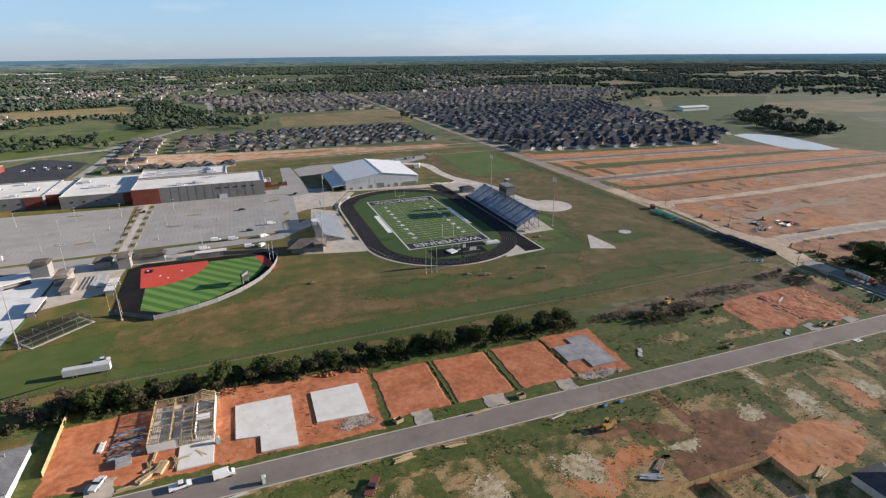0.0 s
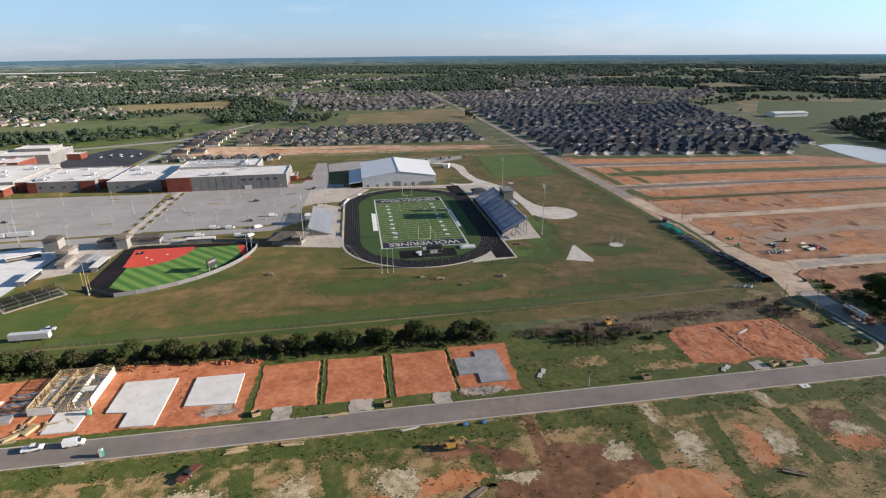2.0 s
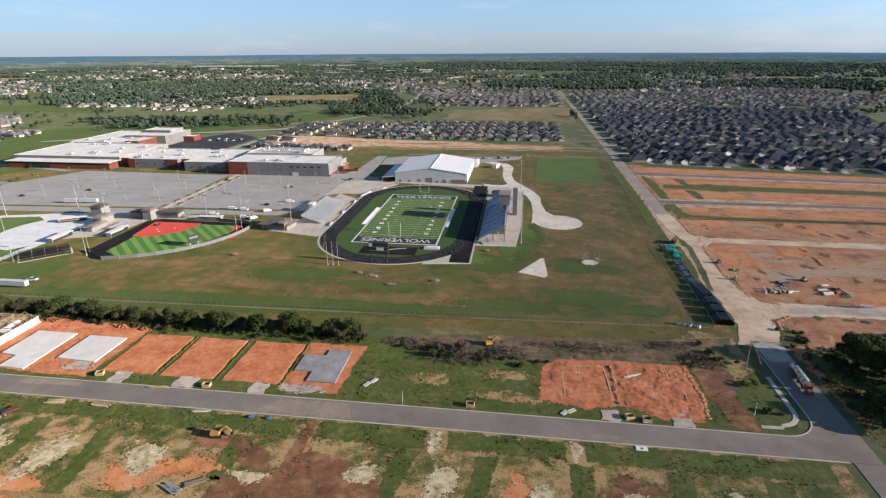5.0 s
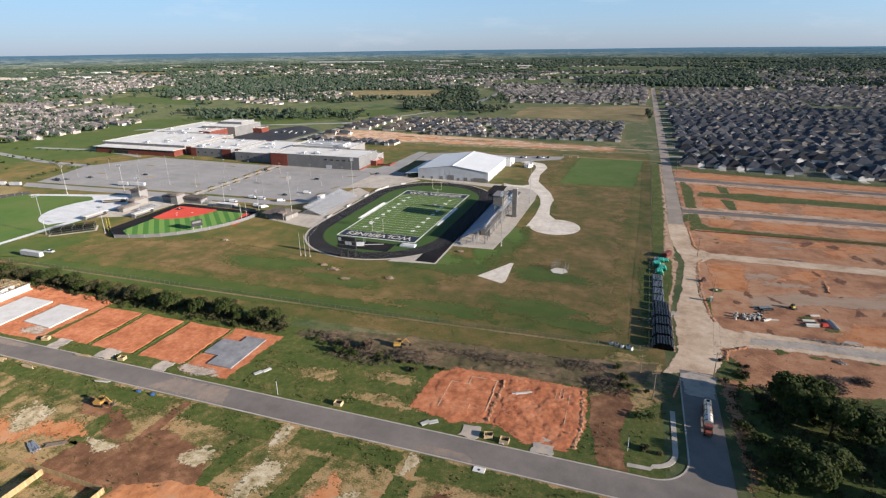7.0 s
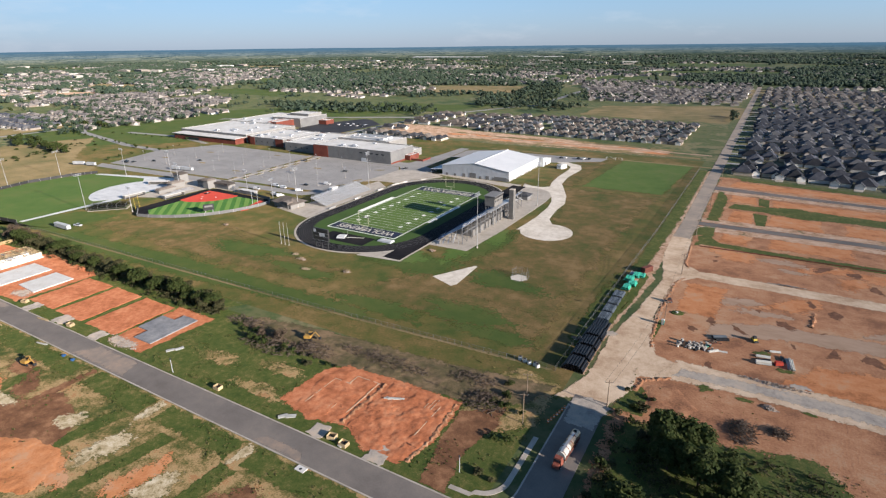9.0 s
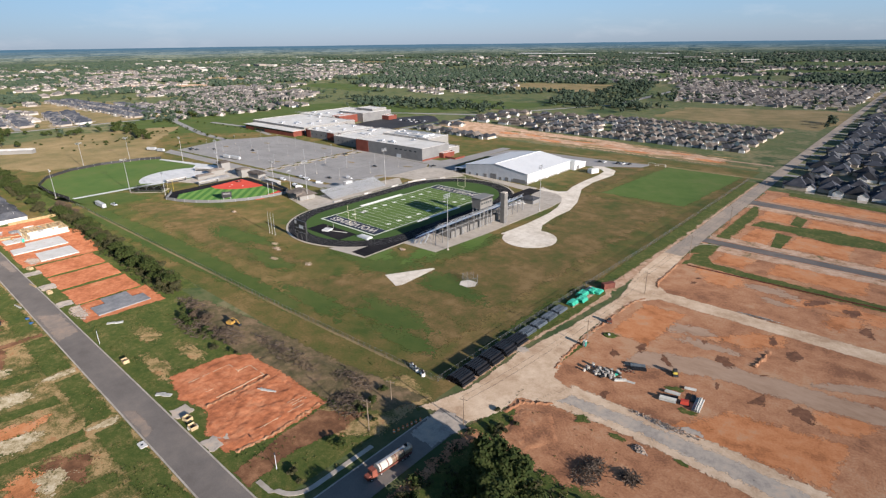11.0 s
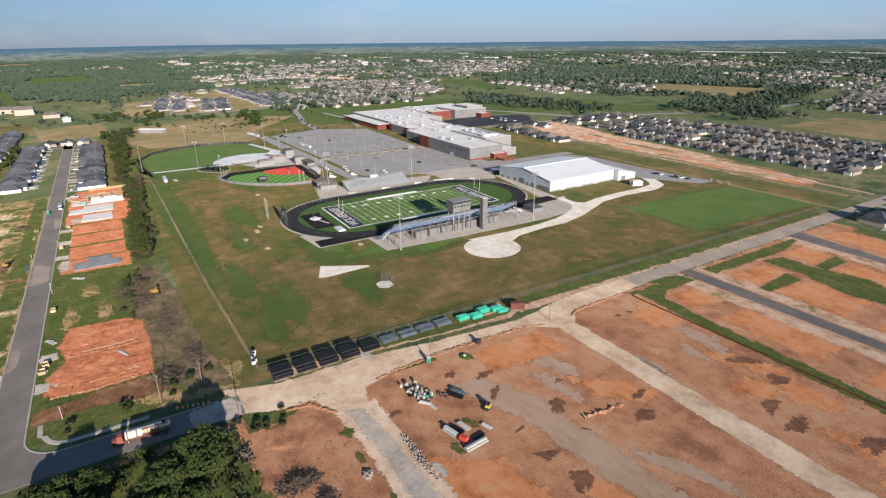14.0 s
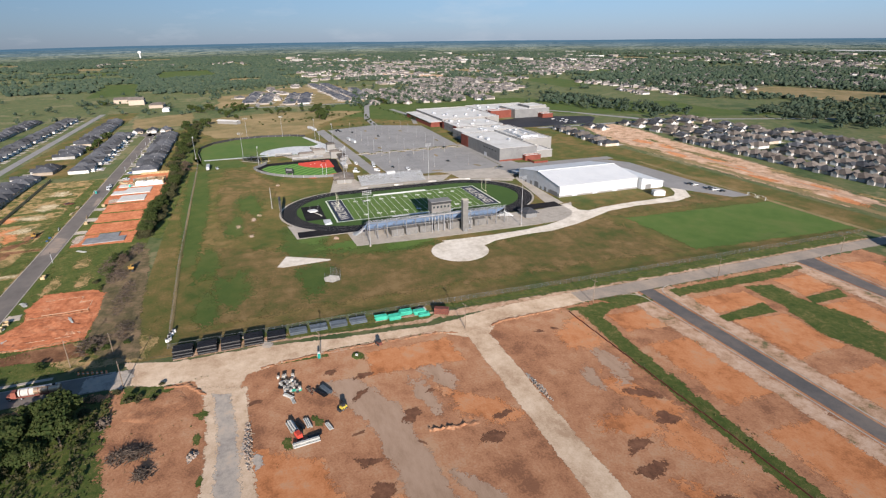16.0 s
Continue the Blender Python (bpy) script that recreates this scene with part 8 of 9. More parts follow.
cubicle(-7, 125.6, 10, "teal", "teal portable toilet by the street")
cubicle(-19, 147, 0, "pipe_green", "green portable toilet beside the frame")
cubicle(288.5, 254.5, 0, "teal", "teal portable toilet on the site")
for x, y, rz in ((130.5, 144, 60), (132.5, 146.5, 64), (197, 136.6, 50), (199.2, 137.8, 35), (221.5, 135.9, 80)):
    b = thing("board_bundle", "low bundle of white boards by the lot", "boards", x, y, 0, rz, "white board bundles")
    for k in range(4):
        part("board", Geo().box(-1.5, -0.75 + 0.38 * k, 0.1 + 0.03 * (k % 2), 1.5, -0.42 + 0.38 * k, 0.34 + 0.03 * (k % 2)), M["pipe_white"], b)
    part("bearer", Geo().box(-0.8, -0.8, 0, -0.6, 0.8, 0.1), M["old_wood"], b)


for x, y in ((99, 122), (105, 122)):
    tp = thing("tarpaulin", "blue tarpaulin over a low heap", "tarpaulin", x, y, 0)
    part("sheet_fold", Geo().lump((0, 0, 0.4), 1.0, random.Random(3), 0.5), M["car_blue"], tp)


def street_post(x, y, h):
    ob = thing("street_lamp", "slim pale street lamp at the kerb", "street lamp", x, y, 0, 0, "street lamps")
    part("pole", Geo().tube((0, 0, 0), (0, 0, h), 0.1, 0.07, 6), M["pale_metal"], ob)
    part("lantern", Geo().tube((0, 0, h), (0, 0, h + 0.5), 0.2, 0.28, 6), M["dark_steel"], ob)


street_post(145, 135, 5.5)
street_post(256, 143, 5.0)
for k in range(8):
    street_post(-80 - 32 * k, 134.6, 5.5)


# vehicles
def wheel(parent, x, y, r=0.36):
    w = part("wheel", Geo().tube((x, y - 0.12, r), (x, y + 0.12, r), r, n=10), M["tyre"], parent)
    part("rim", Geo().tube((x, y - 0.13, r), (x, y + 0.13, r), r * 0.55, n=8), M["steel"], w)


def vehicle(kind, x, y, rz, mat, label, z=0.12):
    """Car, pickup or van along its own x axis."""
    ob = thing(kind, label, kind.replace("_", " "), x, y, z, rz, "parked vehicles")
    l, w = {"car": (4.6, 1.8), "pickup": (5.6, 1.95), "van": (5.6, 2.0)}[kind]
    prof = {"car": [(-l / 2, 0.35), (l / 2, 0.35), (l / 2, 0.75), (l / 2 - 1.2, 0.95), (-l / 2 + 0.3, 0.98), (-l / 2, 0.7)],
            "pickup": [(-l / 2, 0.45), (l / 2, 0.45), (l / 2, 0.95), (l / 2 - 1.4, 1.1), (-l / 2, 1.1)],
            "van": [(-l / 2, 0.4), (l / 2, 0.4), (l / 2, 1.0), (l / 2 - 0.9, 1.2), (l / 2 - 1.7, 2.1), (-l / 2, 2.15)]}[kind]
    cab = {"car": [(-1.7, 0.95), (1.0, 0.95), (0.4, 1.45), (-1.1, 1.47)], "pickup": [(-0.6, 1.1), (1.6, 1.1), (0.9, 1.8), (-0.4, 1.82)], "van": [(1.15, 1.25), (1.95, 1.25), (1.2, 2.0), (1.0, 2.0)]}[kind]
    for name, pr, ww, mm in (("body", prof, w, M[mat]), ("cabin", cab, w * 0.9, M["glass"])):
        g = Geo()
        n = len(pr)
        for s in (-1, 1):
            g.v += [(a, s * ww / 2, b) for a, b in pr]
        g.f += [(k, (k + 1) % n, n + (k + 1) % n, n + k) for k in range(n)] + [tuple(range(n))[::-1], tuple(range(n, 2 * n))]
        part(name, g, mm, ob)
    if kind != "van":
        part("roof", Geo().box(cab[3][0], -w * 0.42, cab[2][1], cab[2][0], w * 0.42, cab[2][1] + 0.06), M[mat], ob)
    for a in (-l * 0.31, l * 0.31):
        for s in (-w / 2, w / 2):
            wheel(ob, a, s)
    for s in (-0.6, 0.6):
        part("headlight", Geo().box(l / 2 - 0.02, s - 0.18, 0.6, l / 2 + 0.03, s + 0.18, 0.78), M["pipe_white"], ob)
    return ob


vehicle("van", -17, 132, 8, "car_white", "white delivery van parked at the kerb")
vehicle("pickup", -28, 131.6, 10, "car_white", "white pickup parked at the kerb")
vehicle("pickup", -49, 140, 70, "pale_metal", "silver pickup on a gravel drive", 0.15)
for x, y, rz, mt, kd in ((-4, 359, 0, "car_dark", "car"), (-75, 433, 90, "car_dark", "car"), (-8, 413, 20, "car_dark", "car"), (-170, 385, 10, "car_dark", "car"), (10, 369, 5, "car_white", "van"), (-228, 345, 0, "car_dark", "pickup"), (-234, 348, 40, "car_dark", "pickup"), (-224, 350, 80, "car_dark", "car"), (-210, 362, 0, "car_dark", "car"), (34, 447, 60, "car_dark", "car"), (60, 452, 0, "car_dark", "car"),
                         (143, 555, 80, "car_dark", "car"), (147, 556, 80, "car_white", "car"), (159, 558, 80, "car_dark", "pickup"), (164, 559, 80, "car_white", "pickup"), (169, 561, 80, "car_dark", "car"), (-61, 211, 10, "pale_metal", "pickup"), (-24, 345.5, 0, "car_white", "van"), (-14, 344, 0, "car_white", "van"), (4, 343, 30, "car_white", "van"), (-30, 331, 5, "car_white", "van"), (-5, 326, 0, "car_white", "van"), (2, 325, 60, "car_white", "van")) + tuple((-208 + 5.2 * k, 640 + 12 * (k % 2), 85, ("car_white", "pale_metal", "car_dark")[k % 3], "car") for k in range(9)):
    vehicle(kd, x, y, rz, mt, {"car": "dark car parked on the asphalt" if mt == "car_dark" else "white car parked on the asphalt", "van": "white service van near the ball fields", "pickup": "pickup truck parked near the school"}[kd], 0.13)
rng = random.Random(3)
for k in range(34):
    side, x = rng.choice(((140.3, 1), (109, -1))), -76 - 14.5 * rng.randrange(15)
    vehicle(rng.choice(("car", "pickup")), x + rng.uniform(2, 5), side[0] + rng.uniform(-1, 1), 90, rng.choice(("car_white", "car_dark", "pale_metal", "car_blue")), "car parked on a house driveway", 0.15)


def trailer(x, y, rz, l, label):
    ob = thing("trailer", label, "trailer", x, y, 0.1, rz, "trailers")
    part("box", Geo().box(-l / 2, -1.25, 0.9, l / 2, 1.25, 3.4), M["trailer_grey"], ob)
    part("rear_door", Geo().box(-l / 2 - 0.05, -1.1, 1.0, -l / 2, 1.1, 3.2), M["pale_metal"], ob)
    part("hitch", Geo().tube((l / 2, 0, 0.8), (l / 2 + 1.5, 0, 0.6), 0.1, n=5), M["dark_steel"], ob)
    for a in (-l * 0.3, -l * 0.3 + 1.2):
        for s in (-1.1, 1.1):
            wheel(ob, a, s, 0.45)


trailer(-64, 203.5, 0, 15, "long white trailer on the grass by the fence")
trailer(-155, 348, 6, 10, "white trailer parked beside the car park")
trailer(-142, 350, 6, 14, "long white trailer parked beside the car park")
trailer(-262, 318, 20, 12, "white trailer in the meadow")
trailer(-246, 321, 12, 10, "white trailer in the meadow")


# a tanker lorry on the side road
lorry = thing("tanker_lorry", "red lorry with a shiny cream tank on the road, rear bronze for sun glint", "lorry", 278.6, 163.5, 0.12, 266)
part("tank", Geo().tube((-7.5, 0, 2.2), (-0.4, 0, 2.2), 1.3, n=18).tube((-7.5, 0, 2.2), (-7.9, 0, 2.2), 1.3, 0.9, n=18), M["tank_metal"], lorry, "shiny rear of the tank, bronze put in for sun glint")
part("tank_front", Geo().tube((-0.4, 0, 2.2), (4.0, 0, 2.2), 1.3, n=18), M["pipe_white"], lorry, "scuffed white front of the tank")
part("hatch", Geo().tube((-6.2, 0, 3.4), (-6.2, 0, 3.75), 0.5, n=12), M["tyre"], lorry, "black filler hatch")
for a in (-4.6, -1.8, 1.0, 3.4):
    part("tank_hoop", Geo().tube((a - 0.12, 0, 2.2), (a + 0.12, 0, 2.2), 1.36, n=18), M["rust_red"], lorry)
part("chassis", Geo().box(-7.6, -1.0, 0.75, 7.4, 1.0, 1.0), M["rust_red"], lorry)
for q in (-1.32, 1.32):
    part("side_rail", Geo().box(-7.2, q - 0.06, 1.0, 3.8, q + 0.06, 1.5), M["rust_red"], lorry)
cb = part("cab", Geo().prism(rect(4.6, -1.2, 6.3, 1.2), 0.8, 3.0, 0.25), M["cab_red"], lorry, "faded red cab")
part("windscreen", Geo().box(6.2, -0.9, 1.9, 6.34, 0.9, 2.6), M["glass"], cb)
part("bonnet", Geo().prism(rect(6.3, -0.95, 7.7, 0.95), 0.8, 1.75, 0.2), M["cab_red"], lorry)
part("walkway", Geo().box(-7, -0.35, 3.5, 3.6, 0.35, 3.56), M["steel"], lorry)
for a in (-6.4, -5.2, -4.0, 3.4, 6.6):
    for q in (-1.05, 1.05):
        wheel(lorry, a, q, 0.5)
old = thing("flatbed_trailer", "rusty old flatbed trailer in the weeds", "trailer", 20, 113.5, 0, 60)
part("deck", Geo().box(-3.6, -1.2, 0.7, 3.6, 1.2, 1.0), M["rust_red"], old)
part("tool_box", Geo().box(-1, -1.1, 1.0, 0.4, 1.1, 1.6), M["dark_steel"], old)
for a in (-1.5, -0.3):
    for s in (-1.1, 1.1):
        wheel(old, a, s, 0.4)


def excavator(x, y, rz, label, mat="digger_paint"):
    ob = thing("excavator", label, "excavator", x, y, 0.1, rz, "diggers")
    for s in (-1.0, 1.0):
        part("track_belt", Geo().prism([(a, s - 0.28) for a in (-1.6, 1.6)] + [(a, s + 0.28) for a in (1.6, -1.6)], 0, 0.8, 0.15), M["tyre"], ob)
    part("body", Geo().box(-1.7, -1.2, 0.85, 0.9, 1.2, 1.9), M[mat], ob)
    c = part("cab", Geo().box(-0.2, 0.2, 1.9, 1.1, 1.15, 2.9), M["glass"], ob)
    part("cab_roof", Geo().box(-0.3, 0.1, 2.9, 1.2, 1.25, 3.0), M[mat], c)
    part("boom", Geo().tube((0.8, -0.3, 1.6), (3.0, -0.3, 3.6), 0.2, n=4).tube((3.0, -0.3, 3.6), (4.6, -0.3, 1.6), 0.16, n=4), M[mat], ob)
    part("bucket", Geo().box(4.2, -0.8, 0.7, 5.0, 0.2, 1.5), M["dark_steel"], ob)


def skid_loader(x, y, rz, label, mat):
    ob = thing("skid_loader", label, "loader", x, y, 0.05, rz, "loaders")
    part("body", Geo().prism(rect(-1.1, -0.7, 1.0, 0.7), 0.35, 1.3, 0.12), M[mat], ob)
    part("cage", Geo().box(-0.5, -0.55, 1.3, 0.6, 0.55, 2.1), M["dark_steel"], ob)
    part("bucket", Geo().box(1.2, -0.8, 0.1, 1.9, 0.8, 0.7), M["dark_steel"], ob)
    for a in (-0.6, 0.6):
        for q in (-0.8, 0.8):
            wheel(ob, a, q, 0.38)


skid_loader(321, 257.5, -60, "small yellow loader on the clay", "yellow")
excavator(93, 112.3, 10, "dull yellow digger standing on bare soil")
excavator(171, 176, 20, "dull yellow digger clearing brush")
skid_loader(287.5, 277, 200, "red loader at the edge of the haul road", "rust_red")
for k in range(7):
    br = thing("traffic_drum", "red and white traffic drum on the road edge", "traffic drum", 269.6 + 0.35 * k, 174 + 1.5 * k, 0.1, 0, "traffic drums")
    part("drum", Geo().tube((0, 0, 0), (0, 0, 1.0), 0.35, 0.28, 8), M["orange"], br)
    part("band", Geo().tube((0, 0, 0.45), (0, 0, 0.65), 0.34, 0.33, 8), M["line"], br)

# pipes stored along the fence
def pipe_stack(x, y, l, r, rows, mat, label, rz=90):
    ob = thing("pipe_stack", label, "pipes", x, y, 0, rz, "pipe stacks")
    me = Geo()
    n = 12
    for rr, flip in ((r, 0), (r * 0.86, 1)):
        i = len(me.v)
        for a in (-l / 2, l / 2):
            me.v += [(a, rr * math.cos(2 * math.pi * k / n), rr * math.sin(2 * math.pi * k / n)) for k in range(n)]
        for k in range(n):
            q = (i + k, i + (k + 1) % n, i + n + (k + 1) % n, i + n + k)
            me.f.append(q[::-1] if not flip else q)
    for e in (0, n):
        for k in range(n):
            q = (e + k, e + (k + 1) % n, 2 * n + e + (k + 1) % n, 2 * n + e + k)
            me.f.append(q if e else q[::-1])
    me = me.mesh("pipe", M[mat])
    for j, cnt in enumerate(rows):
        for k in range(cnt):
            place("pipe", me, ob, pose(rng.uniform(-0.15, 0.15), (k - (cnt - 1) / 2) * 2.05 * r, 0.15 + r + j * r * 1.75))
    for a in (-l / 3, l / 3):
        part("bearer", Geo().box(a - 0.1, -rows[0] * r, 0, a + 0.1, rows[0] * r, 0.15), M["old_wood"], ob)


for k in range(5):
    pipe_stack(267.2, 207.6 + 8.3 * k, 6.8, 0.48, (8, 7, 5) if k < 4 else (7, 5), "pipe_black", "stack of large black drainage pipes by the fence")
for k in range(4):
    pipe_stack(266.4, 249.2 + 8.0 * k, 6.6, 0.3, (8, 7), "pipe_grey", "stack of blue-grey pipes by the fence")
for k, (dx, n) in enumerate(((0, 7), (1.5, 8), (-1, 8), (1, 7))):
    pipe_stack(267.6 + dx, 282.5 + 5.4 * k, 4.9, 0.26, (n, n - 1, n - 2), "pipe_green", "bundle of bright green plastic pipes")
pipe_stack(271, 300, 4.6, 0.26, (6, 5), "pipe_green", "bundle of bright green plastic pipes")
pipe_stack(266.6, 300, 4.2, 0.26, (5, 4), "pipe_white", "bundle of white plastic pipes")
for k, (x, y) in enumerate(((248.5, 202.6), (250.5, 202.0), (252.5, 201.4), (254.6, 201.6), (255.8, 200.9))):
    b = thing("pipe_fitting", "white wrapped concrete fitting beside the fence", "fitting", x, y, 0, 30 * k, "fittings")
    part("fitting_body", Geo().tube((0, 0, 0), (0, 0, 1.2), 0.8, 0.7, 10), M["house_wrap"], b)
    part("collar", Geo().tube((0, 0, 1.2), (0, 0, 1.5), 0.5, 0.5, 10), M["dark_steel"], b)
box = thing("shipping_container", "rusty red shipping container beside the road", "container", 272, 307.5, 0, 62)
part("shell", Geo().box(-3.0, -1.2, 0.1, 3.0, 1.2, 2.7), M["rust_red"], box)
for k in range(14):
    part("rib", Geo().box(-2.9 + 0.43 * k, -1.25, 0.2, -2.75 + 0.43 * k, -1.2, 2.6), M["rust_red"], box)
part("door", Geo().box(3.0, -1.1, 0.2, 3.06, 1.1, 2.6), M["rust_red"], box)
# fittings and pipe lying on the clay
for k in range(34):
    u, v = rng.uniform(0, 1), rng.gauss(0, 1.5)
    a = thing("valve_box", "pale concrete drainage fitting on the clay", "fitting", 296 + 12.5 * u, 241.5 + 2 * u + v, 0, rng.uniform(0, 90), "drainage fittings")
    s = rng.uniform(0.3, 0.62)
    part("fitting_body", Geo().tube((0, 0, 0), (0, 0, s * 1.9), s, s * 0.85, 10), M[("pipe_white", "pipe_white", "dark_steel", "wet_concrete", "pipe_white")[k % 5]], a)
    part("rim", Geo().tube((0, 0, s * 1.9), (0, 0, s * 2.05), s * 0.95, s * 0.95, 10), M["concrete"], a)
for x, y, rz, l, r, n, mt, lb in ((308.5, 242, 40, 4, 0.14, (5, 3), "pipe_white", "loose white pipes on the clay"), (311, 243, 10, 4.2, 0.13, (4,), "pipe_white", "loose white pipes on the clay"), (306, 244.5, 75, 3.5, 0.14, (4,), "pipe_green", "loose green pipes on the clay"), (303, 240.5, 60, 3, 0.16, (4, 2), "pipe_black", "loose dark pipes on the clay"),
                                  (309.5, 253.8, 25, 5, 0.24, (4, 3), "pipe_grey", "bundle of blue-grey pipes on the clay"), (310.6, 252.2, 30, 5, 0.22, (4, 2), "pipe_black", "bundle of black pipes on the clay"),
                                  (324.6, 241.6, 14, 5, 0.3, (4, 2), "pipe_white", "row of concrete pipes on the clay"), (324.6, 244.0, 20, 4.6, 0.26, (2,), "pipe_black", "dark pipes between concrete pipes"), (324.4, 246.2, 10, 4.6, 0.26, (3,), "pipe_white", "row of concrete pipes on the clay"), (332.8, 244.9, 96, 7.6, 0.24, (5, 2), "pipe_white", "long pale pipes on the clay"), (330.5, 247.5, 100, 4, 0.22, (3,), "pipe_black", "dark pipes beside the pale ones"), (328, 252, 15, 3.6, 0.22, (3,), "pipe_white", "short pale pipes on the clay")):
    pipe_stack(x, y, l, r, n, mt, lb, rz)
for k in range(9):
    sc = thing("scrap_piece", "rusty scrap lying on the clay", "scrap", 306 + rng.uniform(0, 4), 247.8 + rng.uniform(0, 2.4), 0, rng.uniform(0, 180), "scrap")
    part("bar", Geo().box(-rng.uniform(0.4, 1.1), -0.15, 0, 0.8, 0.15, 0.3), M["rust_red"], sc)
    part("bracket", Geo().box(-0.2, -0.4, 0.3, 0.2, 0.4, 0.5), M["old_wood"], sc)
red = thing("generator", "red site generator among pipes", "generator", 329.3, 243, 0, 20)
part("housing", Geo().prism(rect(-1.3, -0.8, 1.3, 0.8), 0.3, 1.5, 0.15), M["red_clay"], red)
part("skid", Geo().box(-1.5, -0.9, 0, 1.5, 0.9, 0.3), M["dark_steel"], red)
part("exhaust", Geo().tube((0.8, 0.3, 1.5), (0.8, 0.3, 2.0), 0.08, n=6), M["dark_steel"], red)


# low cut banks where the road was graded into the clay
def bank(pts, h, seed):
    solid("clay_bank", Geo().ridge(pts, h, random.Random(seed)), M["site_dirt"], "low crumbling clay bank along the graded road", "soil bank", "stuff")


def churned(name, poly, amp, mat, label, seed, step=0.6, furrow=0.0):
    """Soil thrown into humps and furrows, sinking away at its rim."""
    xs, ys = [p[0] for p in poly], [p[1] for p in poly]
    nx, ny = int((max(xs) - min(xs)) / step) + 1, int((max(ys) - min(ys)) / step) + 1
    g = Geo()
    for j in range(ny):
        for i in range(nx):
            x, y = min(xs) + i * step, min(ys) + j * step
            rim = min(max(0.0, abs((x - q[0]) * (p[1] - q[1]) - (y - q[1]) * (p[0] - q[0])) / math.dist(p, q)) for p, q in zip(poly, poly[1:] + poly[:1])) if inside(poly, x, y) else -1
            z = 0.10 + amp * (noise.noise((x / 4.5, y / 4.5, seed)) + 0.7 * noise.noise((x / 1.6, y / 1.6, seed + 5)) + 0.55 * noise.noise((x / 0.8, y / 0.8, seed + 9)) + 0.45) + furrow * math.sin(x * 1.9 + 2 * noise.noise((x / 6, y / 6, 3)))
            g.v.append((x, y, -0.2 if rim < 0 else max(-0.2, -0.05 + (z + 0.05) * min(1, (rim + 0.8 * noise.noise((x / 2, y / 2, 7))) / 1.6))))
    for j in range(ny - 1):
        for i in range(nx - 1):
            p = j * nx + i
            if max(g.v[q][2] for q in (p, p + 1, p + nx, p + nx + 1)) > -0.05:
                g.f.append((p, p + 1, p + nx + 1, p + nx))
    return solid(name, g, M[mat], label, "soil", "structure", smooth=True)


churned("trenched_lot", [(195, 142), (204, 139.5), (214, 144), (214, 168), (196, 169), (192, 160)], 0.20, "red_dirt", "churned orange clay between foundation trenches", 2.0)
churned("dug_lot", [(216, 143), (228, 137), (241, 138), (243, 152), (241, 170), (216, 169)], 0.27, "red_dirt", "heaped orange clay of a half-dug lot", 7.0, 0.5)
churned("churned_soil", [(128, 88), (140, 94), (152, 95), (160, 90), (163, 80), (148, 75), (126, 77)], 0.16, "clay", "churned orange soil of a vacant lot", 11.0, 0.8)
churned("brush_soil", [(138, 173), (170, 169), (200, 168), (246, 172), (262, 182), (240, 186), (176, 182), (140, 179)], 0.28, "debris_soil", "humped brown soil under cleared brush", 15.0, 0.9)
churned("mound_soil", [(294, 194), (303, 192), (309, 202), (300, 213), (291, 208)], 0.2, "site_dirt", "low mound of graded clay", 19.0, 0.8)
bank([(288, 234), (286.8, 239), (285.3, 262), (286.6, 300), (289.5, 308)], 0.3, 1)
bank([(288.6, 203), (289.4, 210), (298, 216.4)], 0.5, 2)
bank([(289.5, 321.5), (287, 328), (286, 356)], 0.4, 3)
bank([(340, 279.5), (341, 287), (341.8, 295)], 0.7, 5)
bank([(214.5, 143), (215, 166)], 0.55, 8)
bank([(241, 139), (242.5, 150), (241, 168)], 0.4, 9)
pad = thing("drain_inlet", "pale concrete storm drain inlet at the kerb", "drain inlet", 217.9, 123.2, 0)
part("apron", Geo().prism(rect(-1.7, -1.5, 1.7, 0.5), 0, 0.2, 0.1), M["new_concrete"], pad)
part("lid", Geo().tube((0, -0.6, 0.2), (0, -0.6, 0.24), 0.4, n=10), M["dark_steel"], pad)
tyres = thing("tyre_ring", "ring of weeds round an old stump", "shrub", 292, 267.5, 0)
part("weed_ring", Geo().prism(blob(0, 0, 2.6, 1.9, 0.1, 4, 18), 0, 0.35, 0.5), M["weeds"], tyres)
part("stump", Geo().tube((0, 0, 0), (0, 0, 0.8), 0.6, 0.5, 8), M["pipe_white"], tyres)
silt = thing("silt_fence", "low red silt fence along the graded lots", "fence")
for k in range(40):
    x0, x1 = 290 + 9 * k, 299 + 9 * k
    y0, y1 = 358.5 + 0.035 * (x0 - 290) - (0.02 * max(0, x0 - 366)), 358.5 + 0.035 * (x1 - 290) - (0.02 * max(0, x1 - 366))
    part("stake", Geo().box(x0 - 0.05, y0 - 0.05, 0, x0 + 0.05, y0 + 0.05, 1.0), M["old_wood"], silt)
    part("fabric", Geo().box(x0, min(y0, y1) - 0.9, 0.05, x1, min(y0, y1) - 0.8, 0.6), M["rust_red"], silt)


